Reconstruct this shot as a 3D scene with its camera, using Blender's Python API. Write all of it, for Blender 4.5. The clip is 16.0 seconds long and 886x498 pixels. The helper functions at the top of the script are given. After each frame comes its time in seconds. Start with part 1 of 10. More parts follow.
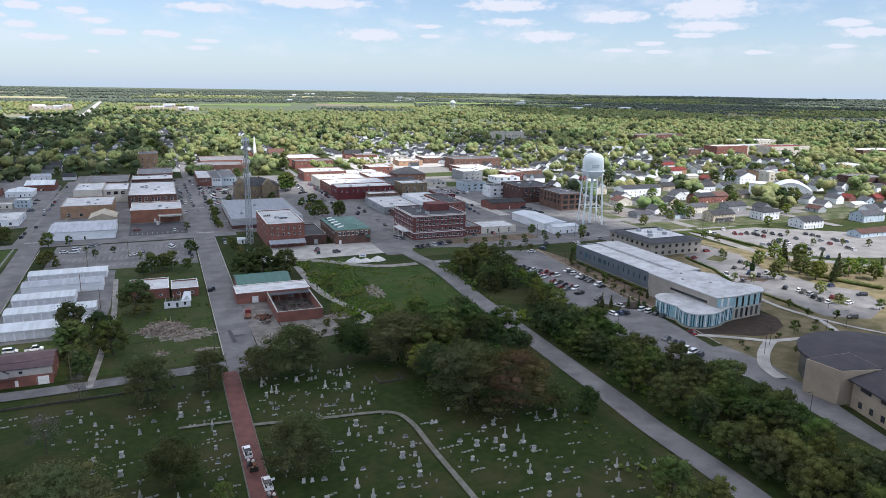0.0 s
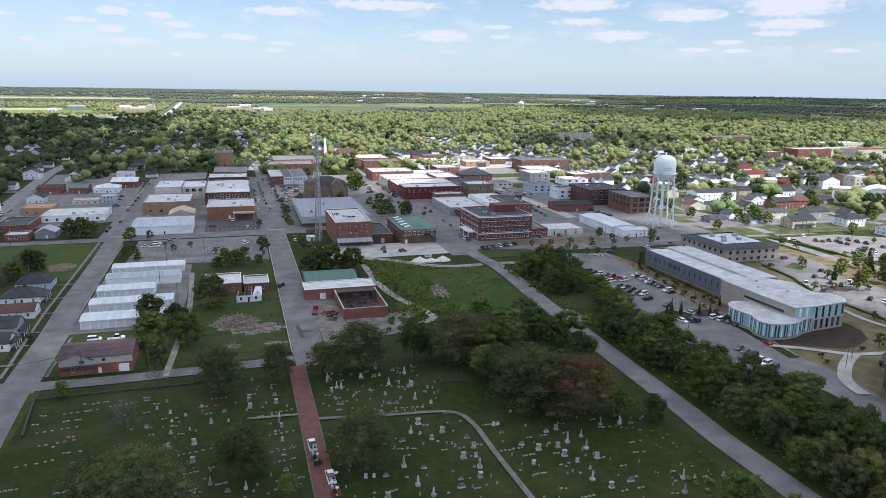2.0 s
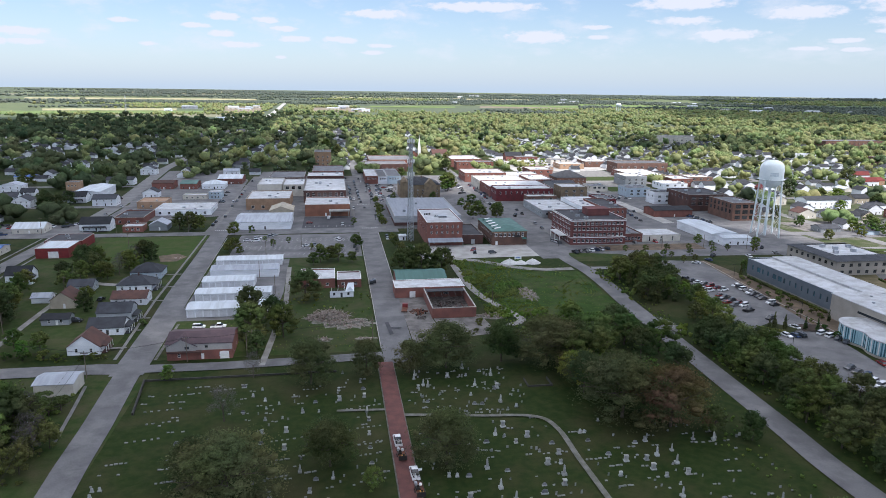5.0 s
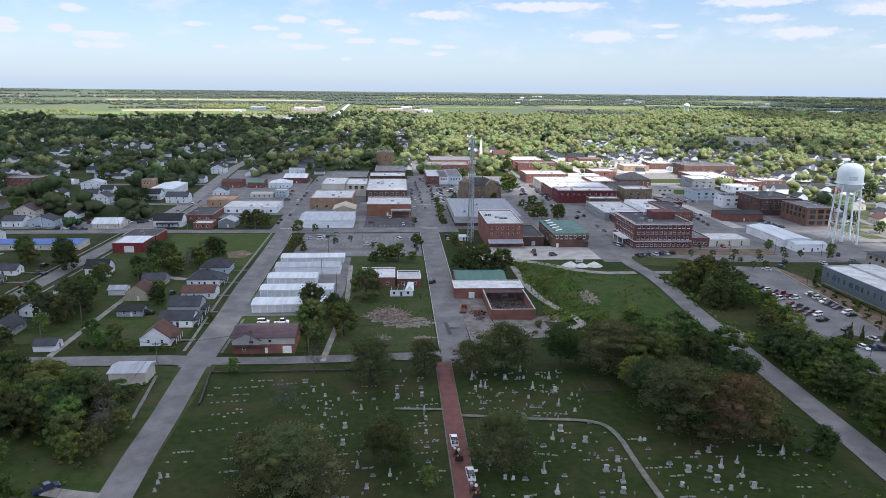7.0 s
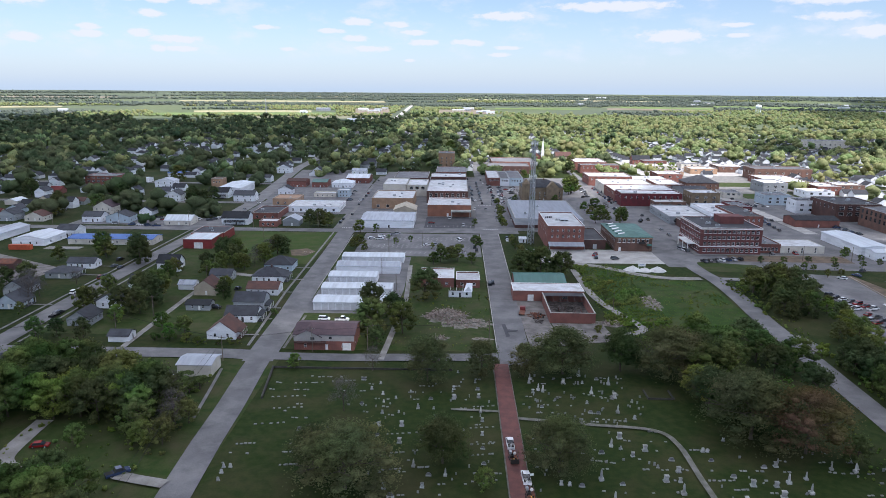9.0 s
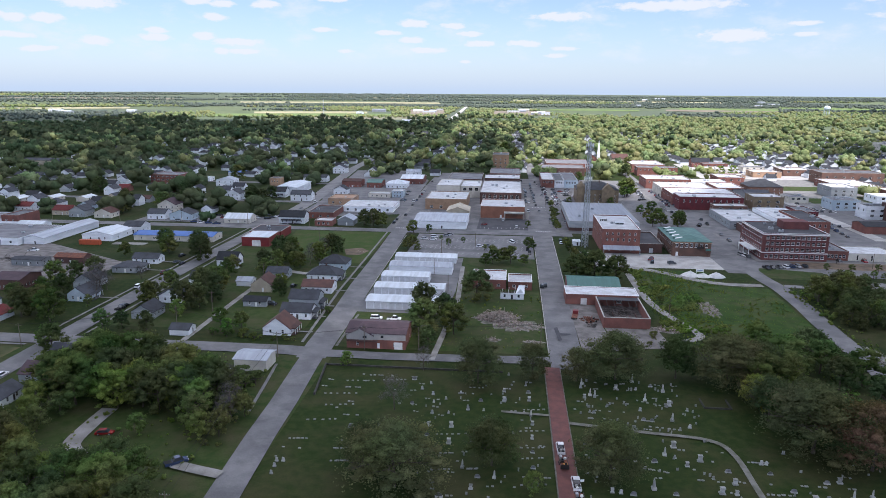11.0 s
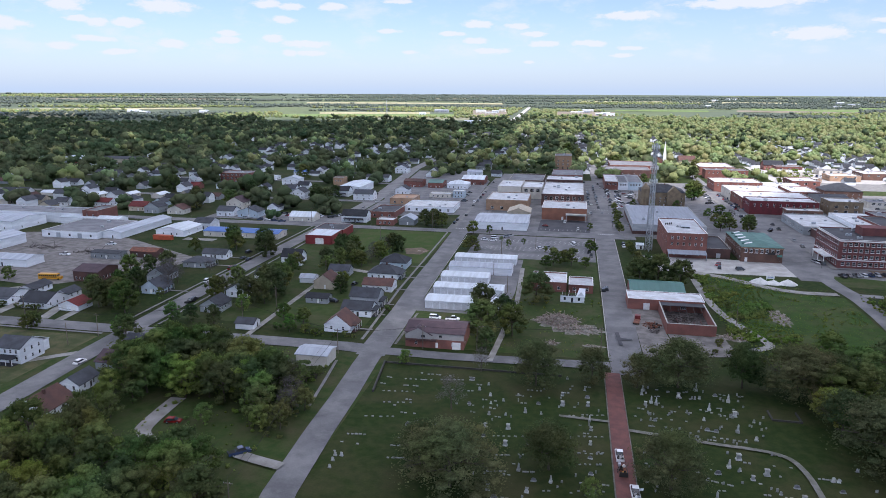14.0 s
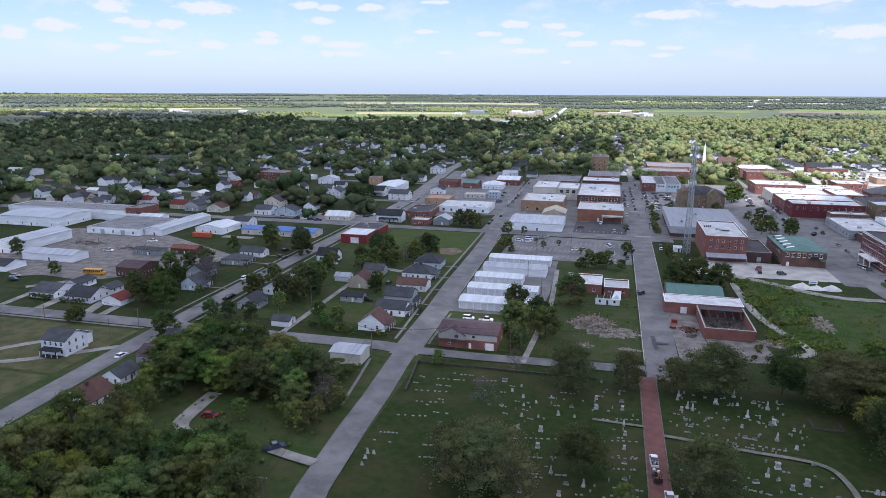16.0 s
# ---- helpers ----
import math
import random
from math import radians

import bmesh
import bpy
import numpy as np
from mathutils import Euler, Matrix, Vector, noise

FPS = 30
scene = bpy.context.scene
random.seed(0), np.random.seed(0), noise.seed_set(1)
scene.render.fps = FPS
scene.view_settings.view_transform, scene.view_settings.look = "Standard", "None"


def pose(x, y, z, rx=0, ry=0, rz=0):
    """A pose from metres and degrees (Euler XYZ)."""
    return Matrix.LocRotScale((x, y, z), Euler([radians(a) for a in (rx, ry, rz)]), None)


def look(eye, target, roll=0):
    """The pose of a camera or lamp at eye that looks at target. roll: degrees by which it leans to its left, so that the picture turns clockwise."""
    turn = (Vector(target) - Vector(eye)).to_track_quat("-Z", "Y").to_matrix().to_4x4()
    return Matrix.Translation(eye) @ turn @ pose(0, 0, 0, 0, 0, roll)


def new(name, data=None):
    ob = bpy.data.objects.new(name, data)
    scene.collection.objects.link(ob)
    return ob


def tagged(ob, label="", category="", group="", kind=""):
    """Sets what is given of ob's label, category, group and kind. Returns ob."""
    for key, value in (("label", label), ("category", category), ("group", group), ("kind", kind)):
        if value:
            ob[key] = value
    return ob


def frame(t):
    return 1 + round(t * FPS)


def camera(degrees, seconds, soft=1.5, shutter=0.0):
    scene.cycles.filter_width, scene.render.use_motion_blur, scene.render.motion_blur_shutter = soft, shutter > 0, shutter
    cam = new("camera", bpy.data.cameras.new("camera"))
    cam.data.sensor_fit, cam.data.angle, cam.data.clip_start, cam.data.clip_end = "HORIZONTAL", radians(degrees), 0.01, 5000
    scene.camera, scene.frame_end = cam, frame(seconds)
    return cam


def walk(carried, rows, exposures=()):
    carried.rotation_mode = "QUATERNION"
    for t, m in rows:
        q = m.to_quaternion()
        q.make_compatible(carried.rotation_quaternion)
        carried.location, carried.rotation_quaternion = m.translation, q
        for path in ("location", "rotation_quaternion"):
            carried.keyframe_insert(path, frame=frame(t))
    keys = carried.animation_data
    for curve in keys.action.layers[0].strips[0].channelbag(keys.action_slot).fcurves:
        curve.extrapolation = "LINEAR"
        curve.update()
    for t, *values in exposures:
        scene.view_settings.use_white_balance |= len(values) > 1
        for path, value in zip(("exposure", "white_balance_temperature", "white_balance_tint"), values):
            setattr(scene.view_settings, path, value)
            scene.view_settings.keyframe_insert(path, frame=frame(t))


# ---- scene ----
# the camera hovers in one place and turns to its left
cam = camera(66.1, 16.0, 0.45)
PATH = [
    (0.0, pose(0, 0, 90, 76.795, -0.889, -22.321)),
    (0.5, pose(0, 0, 90, 76.797, -0.843, -20.868)),
    (1.0, pose(0, 0, 90, 76.788, -0.816, -19.432)),
    (1.5, pose(0, 0, 90, 76.769, -0.810, -18.009)),
    (2.0, pose(0, 0, 90, 76.781, -0.785, -16.715)),
    (2.5, pose(0, 0, 90, 76.776, -0.760, -15.416)),
    (3.0, pose(0, 0, 90, 76.776, -0.758, -14.125)),
    (5.5, pose(0, 0, 90, 76.785, -0.701, -7.676)),
    (6.0, pose(0, 0, 90, 76.780, -0.643, -6.397)),
    (6.5, pose(0, 0, 90, 76.794, -0.619, -5.108)),
    (7.0, pose(0, 0, 90, 76.793, -0.590, -3.823)),
    (7.5, pose(0, 0, 90, 76.800, -0.599, -2.533)),
    (8.0, pose(0, 0, 90, 76.813, -0.563, -1.247)),
    (8.5, pose(0, 0, 90, 76.828, -0.515, 0.019)),
    (9.0, pose(0, 0, 90, 76.845, -0.469, 1.281)),
    (11.5, pose(0, 0, 90, 76.924, -0.366, 6.828)),
    (12.0, pose(0, 0, 90, 76.931, -0.338, 7.832)),
    (12.5, pose(0, 0, 90, 76.940, -0.267, 8.726)),
    (13.0, pose(0, 0, 90, 76.942, -0.292, 9.503)),
    (13.5, pose(0, 0, 90, 76.952, -0.238, 10.206)),
    (14.0, pose(0, 0, 90, 76.937, -0.261, 10.935)),
    (14.5, pose(0, 0, 90, 76.937, -0.261, 11.668)),
    (15.0, pose(0, 0, 90, 76.947, -0.209, 12.389)),
    (15.5, pose(0, 0, 90, 76.941, -0.225, 13.141)),
    (16.0, pose(0, 0, 90, 76.949, -0.253, 13.886)),
]
walk(cam, PATH, [(0.0, 0.35, 6120, 15), (8.0, 0.41, 6000, 17), (16.0, 0.43, 5820, 21)])

# ---- light ----
SUN_AZ, SUN_EL = 150.0, 56.0      # clockwise from +y, above the horizon
world = bpy.data.worlds.new("sky")
scene.world = world
world.use_nodes = True
wn, wl = world.node_tree.nodes, world.node_tree.links
wn.clear()


def wnode(kind, **kw):
    n = wn.new(kind)
    for k, v in kw.items():
        if k == "op":
            n.operation = v
        else:
            n.inputs[k].default_value = v
    return n


def wmath(op, a, b=None, clamp=False):
    n = wn.new("ShaderNodeMath")
    n.operation, n.use_clamp = op, clamp
    for i, s in enumerate((a, b)):
        if s is None:
            continue
        if isinstance(s, (int, float)):
            n.inputs[i].default_value = s
        else:
            wl.new(s, n.inputs[i])
    return n.outputs[0]


sky = wn.new("ShaderNodeTexSky")
sky.sky_type, sky.sun_disc = "NISHITA", False
sky.sun_elevation, sky.sun_rotation = radians(SUN_EL), radians(SUN_AZ)
sky.altitude, sky.air_density, sky.dust_density, sky.ozone_density = 250, 1.0, 0.3, 2.5
coord = wn.new("ShaderNodeTexCoord")
split = wn.new("ShaderNodeSeparateXYZ")
wl.new(coord.outputs["Generated"], split.inputs[0])
dx, dy, dz = split.outputs
up = wmath("MAXIMUM", dz, 0.0)
# broken cloud overhead, a level sheet that is denser and brighter towards the zenith
flat = wmath("DIVIDE", 1.0, wmath("ADD", up, 0.10))
cx, cy = wmath("MULTIPLY", dx, flat), wmath("MULTIPLY", dy, flat)
plane = wn.new("ShaderNodeCombineXYZ")
wl.new(cx, plane.inputs[0])
wl.new(cy, plane.inputs[1])
plane.inputs[2].default_value = 4.0


def wnoise(vector, scale, detail, rough):
    n = wn.new("ShaderNodeTexNoise")
    n.inputs["Scale"].default_value, n.inputs["Detail"].default_value, n.inputs["Roughness"].default_value = scale, detail, rough
    wl.new(vector, n.inputs["Vector"])
    return n.outputs["Fac"]


def wrange(value, a, b, smooth=True):
    n = wn.new("ShaderNodeMapRange")
    n.interpolation_type = "SMOOTHSTEP" if smooth else "LINEAR"
    n.inputs["From Min"].default_value, n.inputs["From Max"].default_value = a, b
    wl.new(value, n.inputs["Value"])
    return n.outputs[0]


high = wrange(up, 0.16, 0.55)
sheet = wmath("MULTIPLY", wrange(wmath("ADD", wnoise(plane.outputs[0], 2.1, 7, 0.52), wmath("MULTIPLY", high, 0.10)), 0.535, 0.62), wrange(up, 0.13, 0.19))
# small cumulus low over the land: bearing and height in degrees, half width and half height
bearing = wmath("MULTIPLY", wmath("ARCTAN2", dx, dy), 57.2958)
height = wmath("MULTIPLY", wmath("ARCSINE", dz), 57.2958)
angles = wn.new("ShaderNodeCombineXYZ")
wl.new(bearing, angles.inputs[0])
wl.new(height, angles.inputs[1])
ragged = wn.new("ShaderNodeCombineXYZ")
wl.new(wmath("MULTIPLY", bearing, 0.45), ragged.inputs[0])
wl.new(height, ragged.inputs[1])
edge = wnoise(ragged.outputs[0], 2.2, 6, 0.6)
nearest = [None]


def cumulus(az, el, half_w, half_h):
    sub, mul, ln = (wn.new("ShaderNodeVectorMath") for i in range(3))
    sub.operation, mul.operation, ln.operation = "SUBTRACT", "MULTIPLY", "LENGTH"
    sub.inputs[1].default_value, mul.inputs[1].default_value = (az, el, 0), (1 / half_w, 1 / half_h, 0)
    wl.new(angles.outputs[0], sub.inputs[0])
    wl.new(sub.outputs[0], mul.inputs[0])
    wl.new(mul.outputs[0], ln.inputs[0])
    nearest[0] = ln.outputs["Value"] if nearest[0] is None else wmath("MINIMUM", nearest[0], ln.outputs["Value"])


cumulus(-8.2, 5.21, 1.93, 0.42)
cumulus(-5.0, 5.06, 1.38, 0.36)
cumulus(-3.6, 4.46, 1.42, 0.30)
cumulus(-2.8, 3.71, 2.04, 0.36)
cumulus(-8.4, 3.95, 1.50, 0.36)
cumulus(-7.1, 3.16, 2.43, 0.36)
cumulus(0.8, 3.72, 1.91, 0.36)
cumulus(3.8, 3.34, 1.59, 0.24)
cumulus(3.7, 5.74, 3.43, 0.48)
cumulus(11.9, 6.38, 6.59, 0.54)
cumulus(3.2, 2.79, 1.32, 0.24)
cumulus(-4.0, 2.29, 0.71, 0.18)
cumulus(16.6, 4.15, 3.53, 0.71)
cumulus(20.9, 4.88, 1.78, 0.24)
cumulus(21.2, 4.15, 1.34, 0.24)
cumulus(27.4, 6.53, 5.01, 0.65)
cumulus(27.7, 5.27, 3.24, 0.42)
cumulus(35.6, 5.69, 3.92, 0.65)
cumulus(30.5, 4.21, 3.49, 0.65)
cumulus(42.6, 6.19, 4.90, 1.19)
cumulus(42.5, 4.91, 3.88, 0.59)
cumulus(41.8, 4.27, 2.09, 0.30)
cumulus(38.5, 3.67, 1.63, 0.27)
cumulus(36.2, 3.16, 1.95, 0.24)
cumulus(39.2, 3.08, 1.35, 0.24)
cumulus(46.2, 3.02, 1.47, 0.24)
cumulus(52.9, 4.30, 2.36, 0.48)
cumulus(51.8, 4.97, 2.20, 0.42)
cumulus(51.6, 3.39, 1.55, 0.24)
cumulus(-38.8, 5.92, 1.92, 0.71)
cumulus(-32.1, 6.03, 2.92, 0.71)
cumulus(-36.8, 4.76, 1.24, 0.48)
cumulus(-34.9, 4.80, 1.54, 0.54)
cumulus(-42.5, 4.40, 2.02, 0.59)
cumulus(-45.0, 3.80, 1.28, 0.71)
cumulus(-31.9, 3.37, 1.60, 0.54)
cumulus(-39.2, 3.05, 1.43, 0.42)
cumulus(-27.7, 3.76, 1.67, 0.42)
cumulus(-24.4, 3.95, 1.15, 0.48)
cumulus(-23.5, 5.33, 1.44, 0.42)
cumulus(-21.8, 3.56, 2.91, 0.42)
cumulus(-38.0, 4.94, 1.24, 0.35)
cumulus(-23.2, 2.88, 0.82, 0.41)
cumulus(-37.1, 3.61, 1.99, 0.32)
cumulus(-15.2, 4.65, 1.57, 0.24)
cumulus(-22.9, 6.33, 1.43, 0.39)
cumulus(-21.5, 2.88, 1.71, 0.35)
cumulus(-35.6, 2.73, 1.84, 0.32)
cumulus(-19.7, 6.38, 1.66, 0.43)
cumulus(-32.0, 6.04, 1.33, 0.43)
cumulus(-13.6, 3.02, 0.96, 0.25)
cumulus(-10.3, 4.48, 1.55, 0.28)
cumulus(-27.7, 4.26, 1.22, 0.35)
cumulus(-24.8, 6.49, 1.62, 0.43)
cumulus(-14.5, 6.86, 1.61, 0.24)
body = wmath("SUBTRACT", 1.45, wmath("ADD", nearest[0], wmath("MULTIPLY", edge, 1.25)))
puffs = wmath("MULTIPLY", wrange(body, -0.05, 0.40), 0.95)
wisps = wmath("MULTIPLY", wrange(wnoise(ragged.outputs[0], 0.55, 6, 0.6), 0.47, 0.72), wmath("MULTIPLY", wrange(height, 1.2, 3.5), 0.55))
cover = wmath("MAXIMUM", sheet, wmath("MAXIMUM", puffs, wisps))
veil = wmath("MULTIPLY", wmath("POWER", wmath("SUBTRACT", 1.0, up, True), 14.0), 0.95)
mix = wn.new("ShaderNodeMix")
mix.data_type = "RGBA"
wl.new(veil, mix.inputs["Factor"])
wl.new(sky.outputs[0], mix.inputs["A"])
mix.inputs["B"].default_value = (4.15, 5.15, 6.0, 1)
tops = wn.new("ShaderNodeMix")
tops.data_type = "RGBA"
wl.new(cover, tops.inputs["Factor"])
wl.new(mix.outputs["Result"], tops.inputs["A"])
bright = wn.new("ShaderNodeVectorMath")
bright.operation = "SCALE"
bright.inputs[0].default_value = (6.35, 6.6, 6.95)
wl.new(wmath("ADD", wmath("MULTIPLY", high, 1.45), 1.0), bright.inputs["Scale"])
wl.new(bright.outputs[0], tops.inputs["B"])
back = wnode("ShaderNodeBackground", Strength=0.102)
wl.new(tops.outputs["Result"], back.inputs["Color"])
wl.new(back.outputs[0], wn.new("ShaderNodeOutputWorld").inputs[0])

sun_data = bpy.data.lights.new("sun", "SUN")
sun_data.energy, sun_data.angle, sun_data.color = 5.0, radians(0.6), (1.0, 0.95, 0.87)
sun = new("sun", sun_data)
to_sun = Vector((math.sin(radians(SUN_AZ)) * math.cos(radians(SUN_EL)), math.cos(radians(SUN_AZ)) * math.cos(radians(SUN_EL)), math.sin(radians(SUN_EL))))
sun.matrix_world = look(to_sun * 100, (0, 0, 0))
scene.view_settings.exposure = 0.0

# ---- materials ----


def mat(name, col, col2=None, rough=0.85, size=3.0, fine=0.25, bump=0.0, metal=0.0, vary=0.0, spec=0.35, lo=0.38, hi=0.62, tint=False, streak=None, third=None):
    """A surface of two colours mixed by stains of about that size in metres, with a finer grain over them; vary: from object to object."""
    m = bpy.data.materials.new(name)
    m.use_nodes = True
    nt = m.node_tree
    n, l = nt.nodes, nt.links
    b = n["Principled BSDF"]
    b.inputs["Roughness"].default_value, b.inputs["Metallic"].default_value = rough, metal
    b.inputs["Specular IOR Level"].default_value = spec
    col2 = col2 or tuple(c * 0.72 for c in col)
    geo = n.new("ShaderNodeNewGeometry")
    pos = geo.outputs["Position"]
    if streak:
        mp = n.new("ShaderNodeVectorMath")
        mp.operation = "MULTIPLY"
        mp.inputs[1].default_value = streak
        l.new(pos, mp.inputs[0])
        pos = mp.outputs[0]
    big = n.new("ShaderNodeTexNoise")
    big.inputs["Scale"].default_value, big.inputs["Detail"].default_value = 1.0 / size, 5
    l.new(pos, big.inputs["Vector"])
    r = n.new("ShaderNodeMapRange")
    r.inputs["From Min"].default_value, r.inputs["From Max"].default_value = lo, hi
    l.new(big.outputs["Fac"], r.inputs["Value"])
    mx = n.new("ShaderNodeMix")
    mx.data_type = "RGBA"
    mx.inputs["A"].default_value, mx.inputs["B"].default_value = (*col, 1), (*col2, 1)
    l.new(r.outputs[0], mx.inputs["Factor"])
    out = mx.outputs["Result"]
    if third:      # worn or lush patches: colour and size in metres
        pt, pr, pm = n.new("ShaderNodeTexNoise"), n.new("ShaderNodeMapRange"), n.new("ShaderNodeMix")
        pt.inputs["Scale"].default_value, pt.inputs["Detail"].default_value, pt.inputs["Roughness"].default_value = 1.0 / third[1], 7, 0.62
        pr.inputs["From Min"].default_value, pr.inputs["From Max"].default_value, pr.inputs["To Max"].default_value = 0.46, 0.68, 0.85
        pm.data_type = "RGBA"
        pm.inputs["B"].default_value = (*third[0], 1)
        l.new(geo.outputs["Position"], pt.inputs["Vector"])
        l.new(pt.outputs["Fac"], pr.inputs["Value"])
        l.new(pr.outputs[0], pm.inputs["Factor"])
        l.new(out, pm.inputs["A"])
        out = pm.outputs["Result"]
    if tint:
        oi = n.new("ShaderNodeObjectInfo")
        tn = n.new("ShaderNodeMix")
        tn.data_type, tn.blend_type = "RGBA", "MULTIPLY"
        tn.inputs["Factor"].default_value = 1
        l.new(out, tn.inputs["A"])
        l.new(oi.outputs["Color"], tn.inputs["B"])
        out = tn.outputs["Result"]
    small = n.new("ShaderNodeTexNoise")
    small.inputs["Scale"].default_value, small.inputs["Detail"].default_value = 1.0 / fine, 4
    l.new(geo.outputs["Position"], small.inputs["Vector"])
    hsv = n.new("ShaderNodeHueSaturation")
    l.new(out, hsv.inputs["Color"])
    val = n.new("ShaderNodeMapRange")
    val.inputs["To Min"].default_value, val.inputs["To Max"].default_value = 0.78, 1.22
    l.new(small.outputs["Fac"], val.inputs["Value"])
    value = val.outputs[0]
    if vary:
        oi = n.new("ShaderNodeObjectInfo")
        vr = n.new("ShaderNodeMapRange")
        vr.inputs["To Min"].default_value, vr.inputs["To Max"].default_value = 1 - vary, 1 + vary
        l.new(oi.outputs["Random"], vr.inputs["Value"])
        mu = n.new("ShaderNodeMath")
        mu.operation = "MULTIPLY"
        l.new(value, mu.inputs[0])
        l.new(vr.outputs[0], mu.inputs[1])
        value = mu.outputs[0]
    l.new(value, hsv.inputs["Value"])
    l.new(hsv.outputs[0], b.inputs["Base Color"])
    if bump:
        bp = n.new("ShaderNodeBump")
        bp.inputs["Strength"].default_value, bp.inputs["Distance"].default_value = bump, 0.1
        l.new(small.outputs["Fac"], bp.inputs["Height"])
        l.new(bp.outputs[0], b.inputs["Normal"])
    return m


def leafy(name, dark, light, each=0.35, size=9.0, glow=0.35):
    """Foliage: two greens by crown, by branch and by leaf, with some light passing through."""
    m = bpy.data.materials.new(name)
    m.use_nodes = True
    nt = m.node_tree
    n, l = nt.nodes, nt.links
    n.clear()
    geo, oi = n.new("ShaderNodeNewGeometry"), n.new("ShaderNodeObjectInfo")
    noise_t = n.new("ShaderNodeTexNoise")
    noise_t.inputs["Scale"].default_value, noise_t.inputs["Detail"].default_value = 1.0 / size, 2
    l.new(geo.outputs["Position"], noise_t.inputs["Vector"])

    def ma(op, a, b):
        k = n.new("ShaderNodeMath")
        k.operation = op
        for i, s in enumerate((a, b)):
            if isinstance(s, (int, float)):
                k.inputs[i].default_value = s
            else:
                l.new(s, k.inputs[i])
        return k.outputs[0]
    f = ma("ADD", ma("MULTIPLY", geo.outputs["Random Per Island"], each), ma("MULTIPLY", oi.outputs["Random"], 0.45))
    f = ma("ADD", f, ma("MULTIPLY", ma("SUBTRACT", noise_t.outputs["Fac"], 0.4), 0.9))
    mx = n.new("ShaderNodeMix")
    mx.data_type = "RGBA"
    mx.inputs["A"].default_value, mx.inputs["B"].default_value = (*dark, 1), (*light, 1)
    l.new(f, mx.inputs["Factor"])
    crown, hue = n.new("ShaderNodeTexNoise"), n.new("ShaderNodeHueSaturation")
    crown.inputs["Scale"].default_value, crown.inputs["Detail"].default_value = 0.55 / size, 1
    l.new(geo.outputs["Position"], crown.inputs["Vector"])
    l.new(ma("ADD", ma("MULTIPLY", ma("SUBTRACT", crown.outputs["Fac"], 0.5), 0.22), 0.492), hue.inputs["Hue"])
    l.new(ma("ADD", ma("MULTIPLY", crown.outputs["Color"], 0.5), 0.68), hue.inputs["Saturation"])
    l.new(mx.outputs["Result"], hue.inputs["Color"])
    d, tr, ms = n.new("ShaderNodeBsdfDiffuse"), n.new("ShaderNodeBsdfTranslucent"), n.new("ShaderNodeMixShader")
    grain, rough_n, grade = n.new("ShaderNodeTexNoise"), n.new("ShaderNodeBump"), n.new("ShaderNodeMapRange")
    grain.inputs["Scale"].default_value, grain.inputs["Detail"].default_value, grain.inputs["Roughness"].default_value = 22.0 / size, 5, 0.72
    l.new(geo.outputs["Position"], grain.inputs["Vector"])
    grade.inputs["From Min"].default_value, grade.inputs["From Max"].default_value = 0.34, 0.66
    grade.inputs["To Min"].default_value, grade.inputs["To Max"].default_value = (0.62, 1.5) if each > 0.2 else (0.82, 1.5)
    l.new(grain.outputs["Fac"], grade.inputs["Value"])
    l.new(grade.outputs[0], hue.inputs["Value"])
    rough_n.inputs["Strength"].default_value, rough_n.inputs["Distance"].default_value = 0.55, 0.022 * size
    l.new(grain.outputs["Fac"], rough_n.inputs["Height"])
    l.new(rough_n.outputs[0], d.inputs["Normal"])
    l.new(hue.outputs[0], d.inputs["Color"])
    l.new(hue.outputs[0], tr.inputs["Color"])
    ms.inputs[0].default_value = glow
    l.new(d.outputs[0], ms.inputs[1])
    l.new(tr.outputs[0], ms.inputs[2])
    l.new(ms.outputs[0], n.new("ShaderNodeOutputMaterial").inputs[0])
    return m


GRASS = mat("grass", (0.0165, 0.0310, 0.0065), (0.0280, 0.0410, 0.0100), rough=0.95, size=2.2, fine=0.5, bump=0.6, spec=0.1, third=((0.054, 0.050, 0.022), 21.0))
LAWN = mat("mown grass", (0.028, 0.051, 0.012), (0.046, 0.061, 0.019), rough=0.95, size=3.0, fine=0.5, bump=0.6, spec=0.1, third=((0.066, 0.060, 0.030), 11.0))
BRIGHTLAWN = mat("lush mown grass", (0.036, 0.068, 0.013), (0.048, 0.074, 0.018), rough=0.95, size=4, fine=0.5, bump=0.5, spec=0.1, third=((0.075, 0.074, 0.030), 12.0))
YARD = mat("stained concrete yard", (0.19, 0.175, 0.16), (0.11, 0.10, 0.09), rough=0.95, size=4, fine=0.4, bump=0.3)
SPREAD = mat("dusty rubble ground", (0.22, 0.20, 0.18), (0.085, 0.085, 0.055), rough=0.95, size=2.2, fine=0.35, bump=0.6)
ROLLER = mat("white roller door", (0.60, 0.61, 0.62), (0.50, 0.51, 0.52), rough=0.6, size=2)
# rail grey includes the shade that outlines each roller door
RAIL = mat("shadowed steel rail", (0.20, 0.21, 0.22), rough=0.6, size=2)
DULLWHITE = mat("dulled white metal roof", (0.35, 0.38, 0.42), (0.27, 0.29, 0.32), rough=0.5, size=5, streak=(3.0, 0.3, 0.3))
WALLDARK = mat("dark mossy stone wall", (0.060, 0.055, 0.048), (0.040, 0.038, 0.034), rough=0.95, size=1.5)
WEEDS = mat("tall weeds", (0.036, 0.072, 0.013), (0.024, 0.048, 0.010), rough=0.95, size=4, fine=0.7, bump=0.6, spec=0.1, third=((0.078, 0.078, 0.034), 14.0))
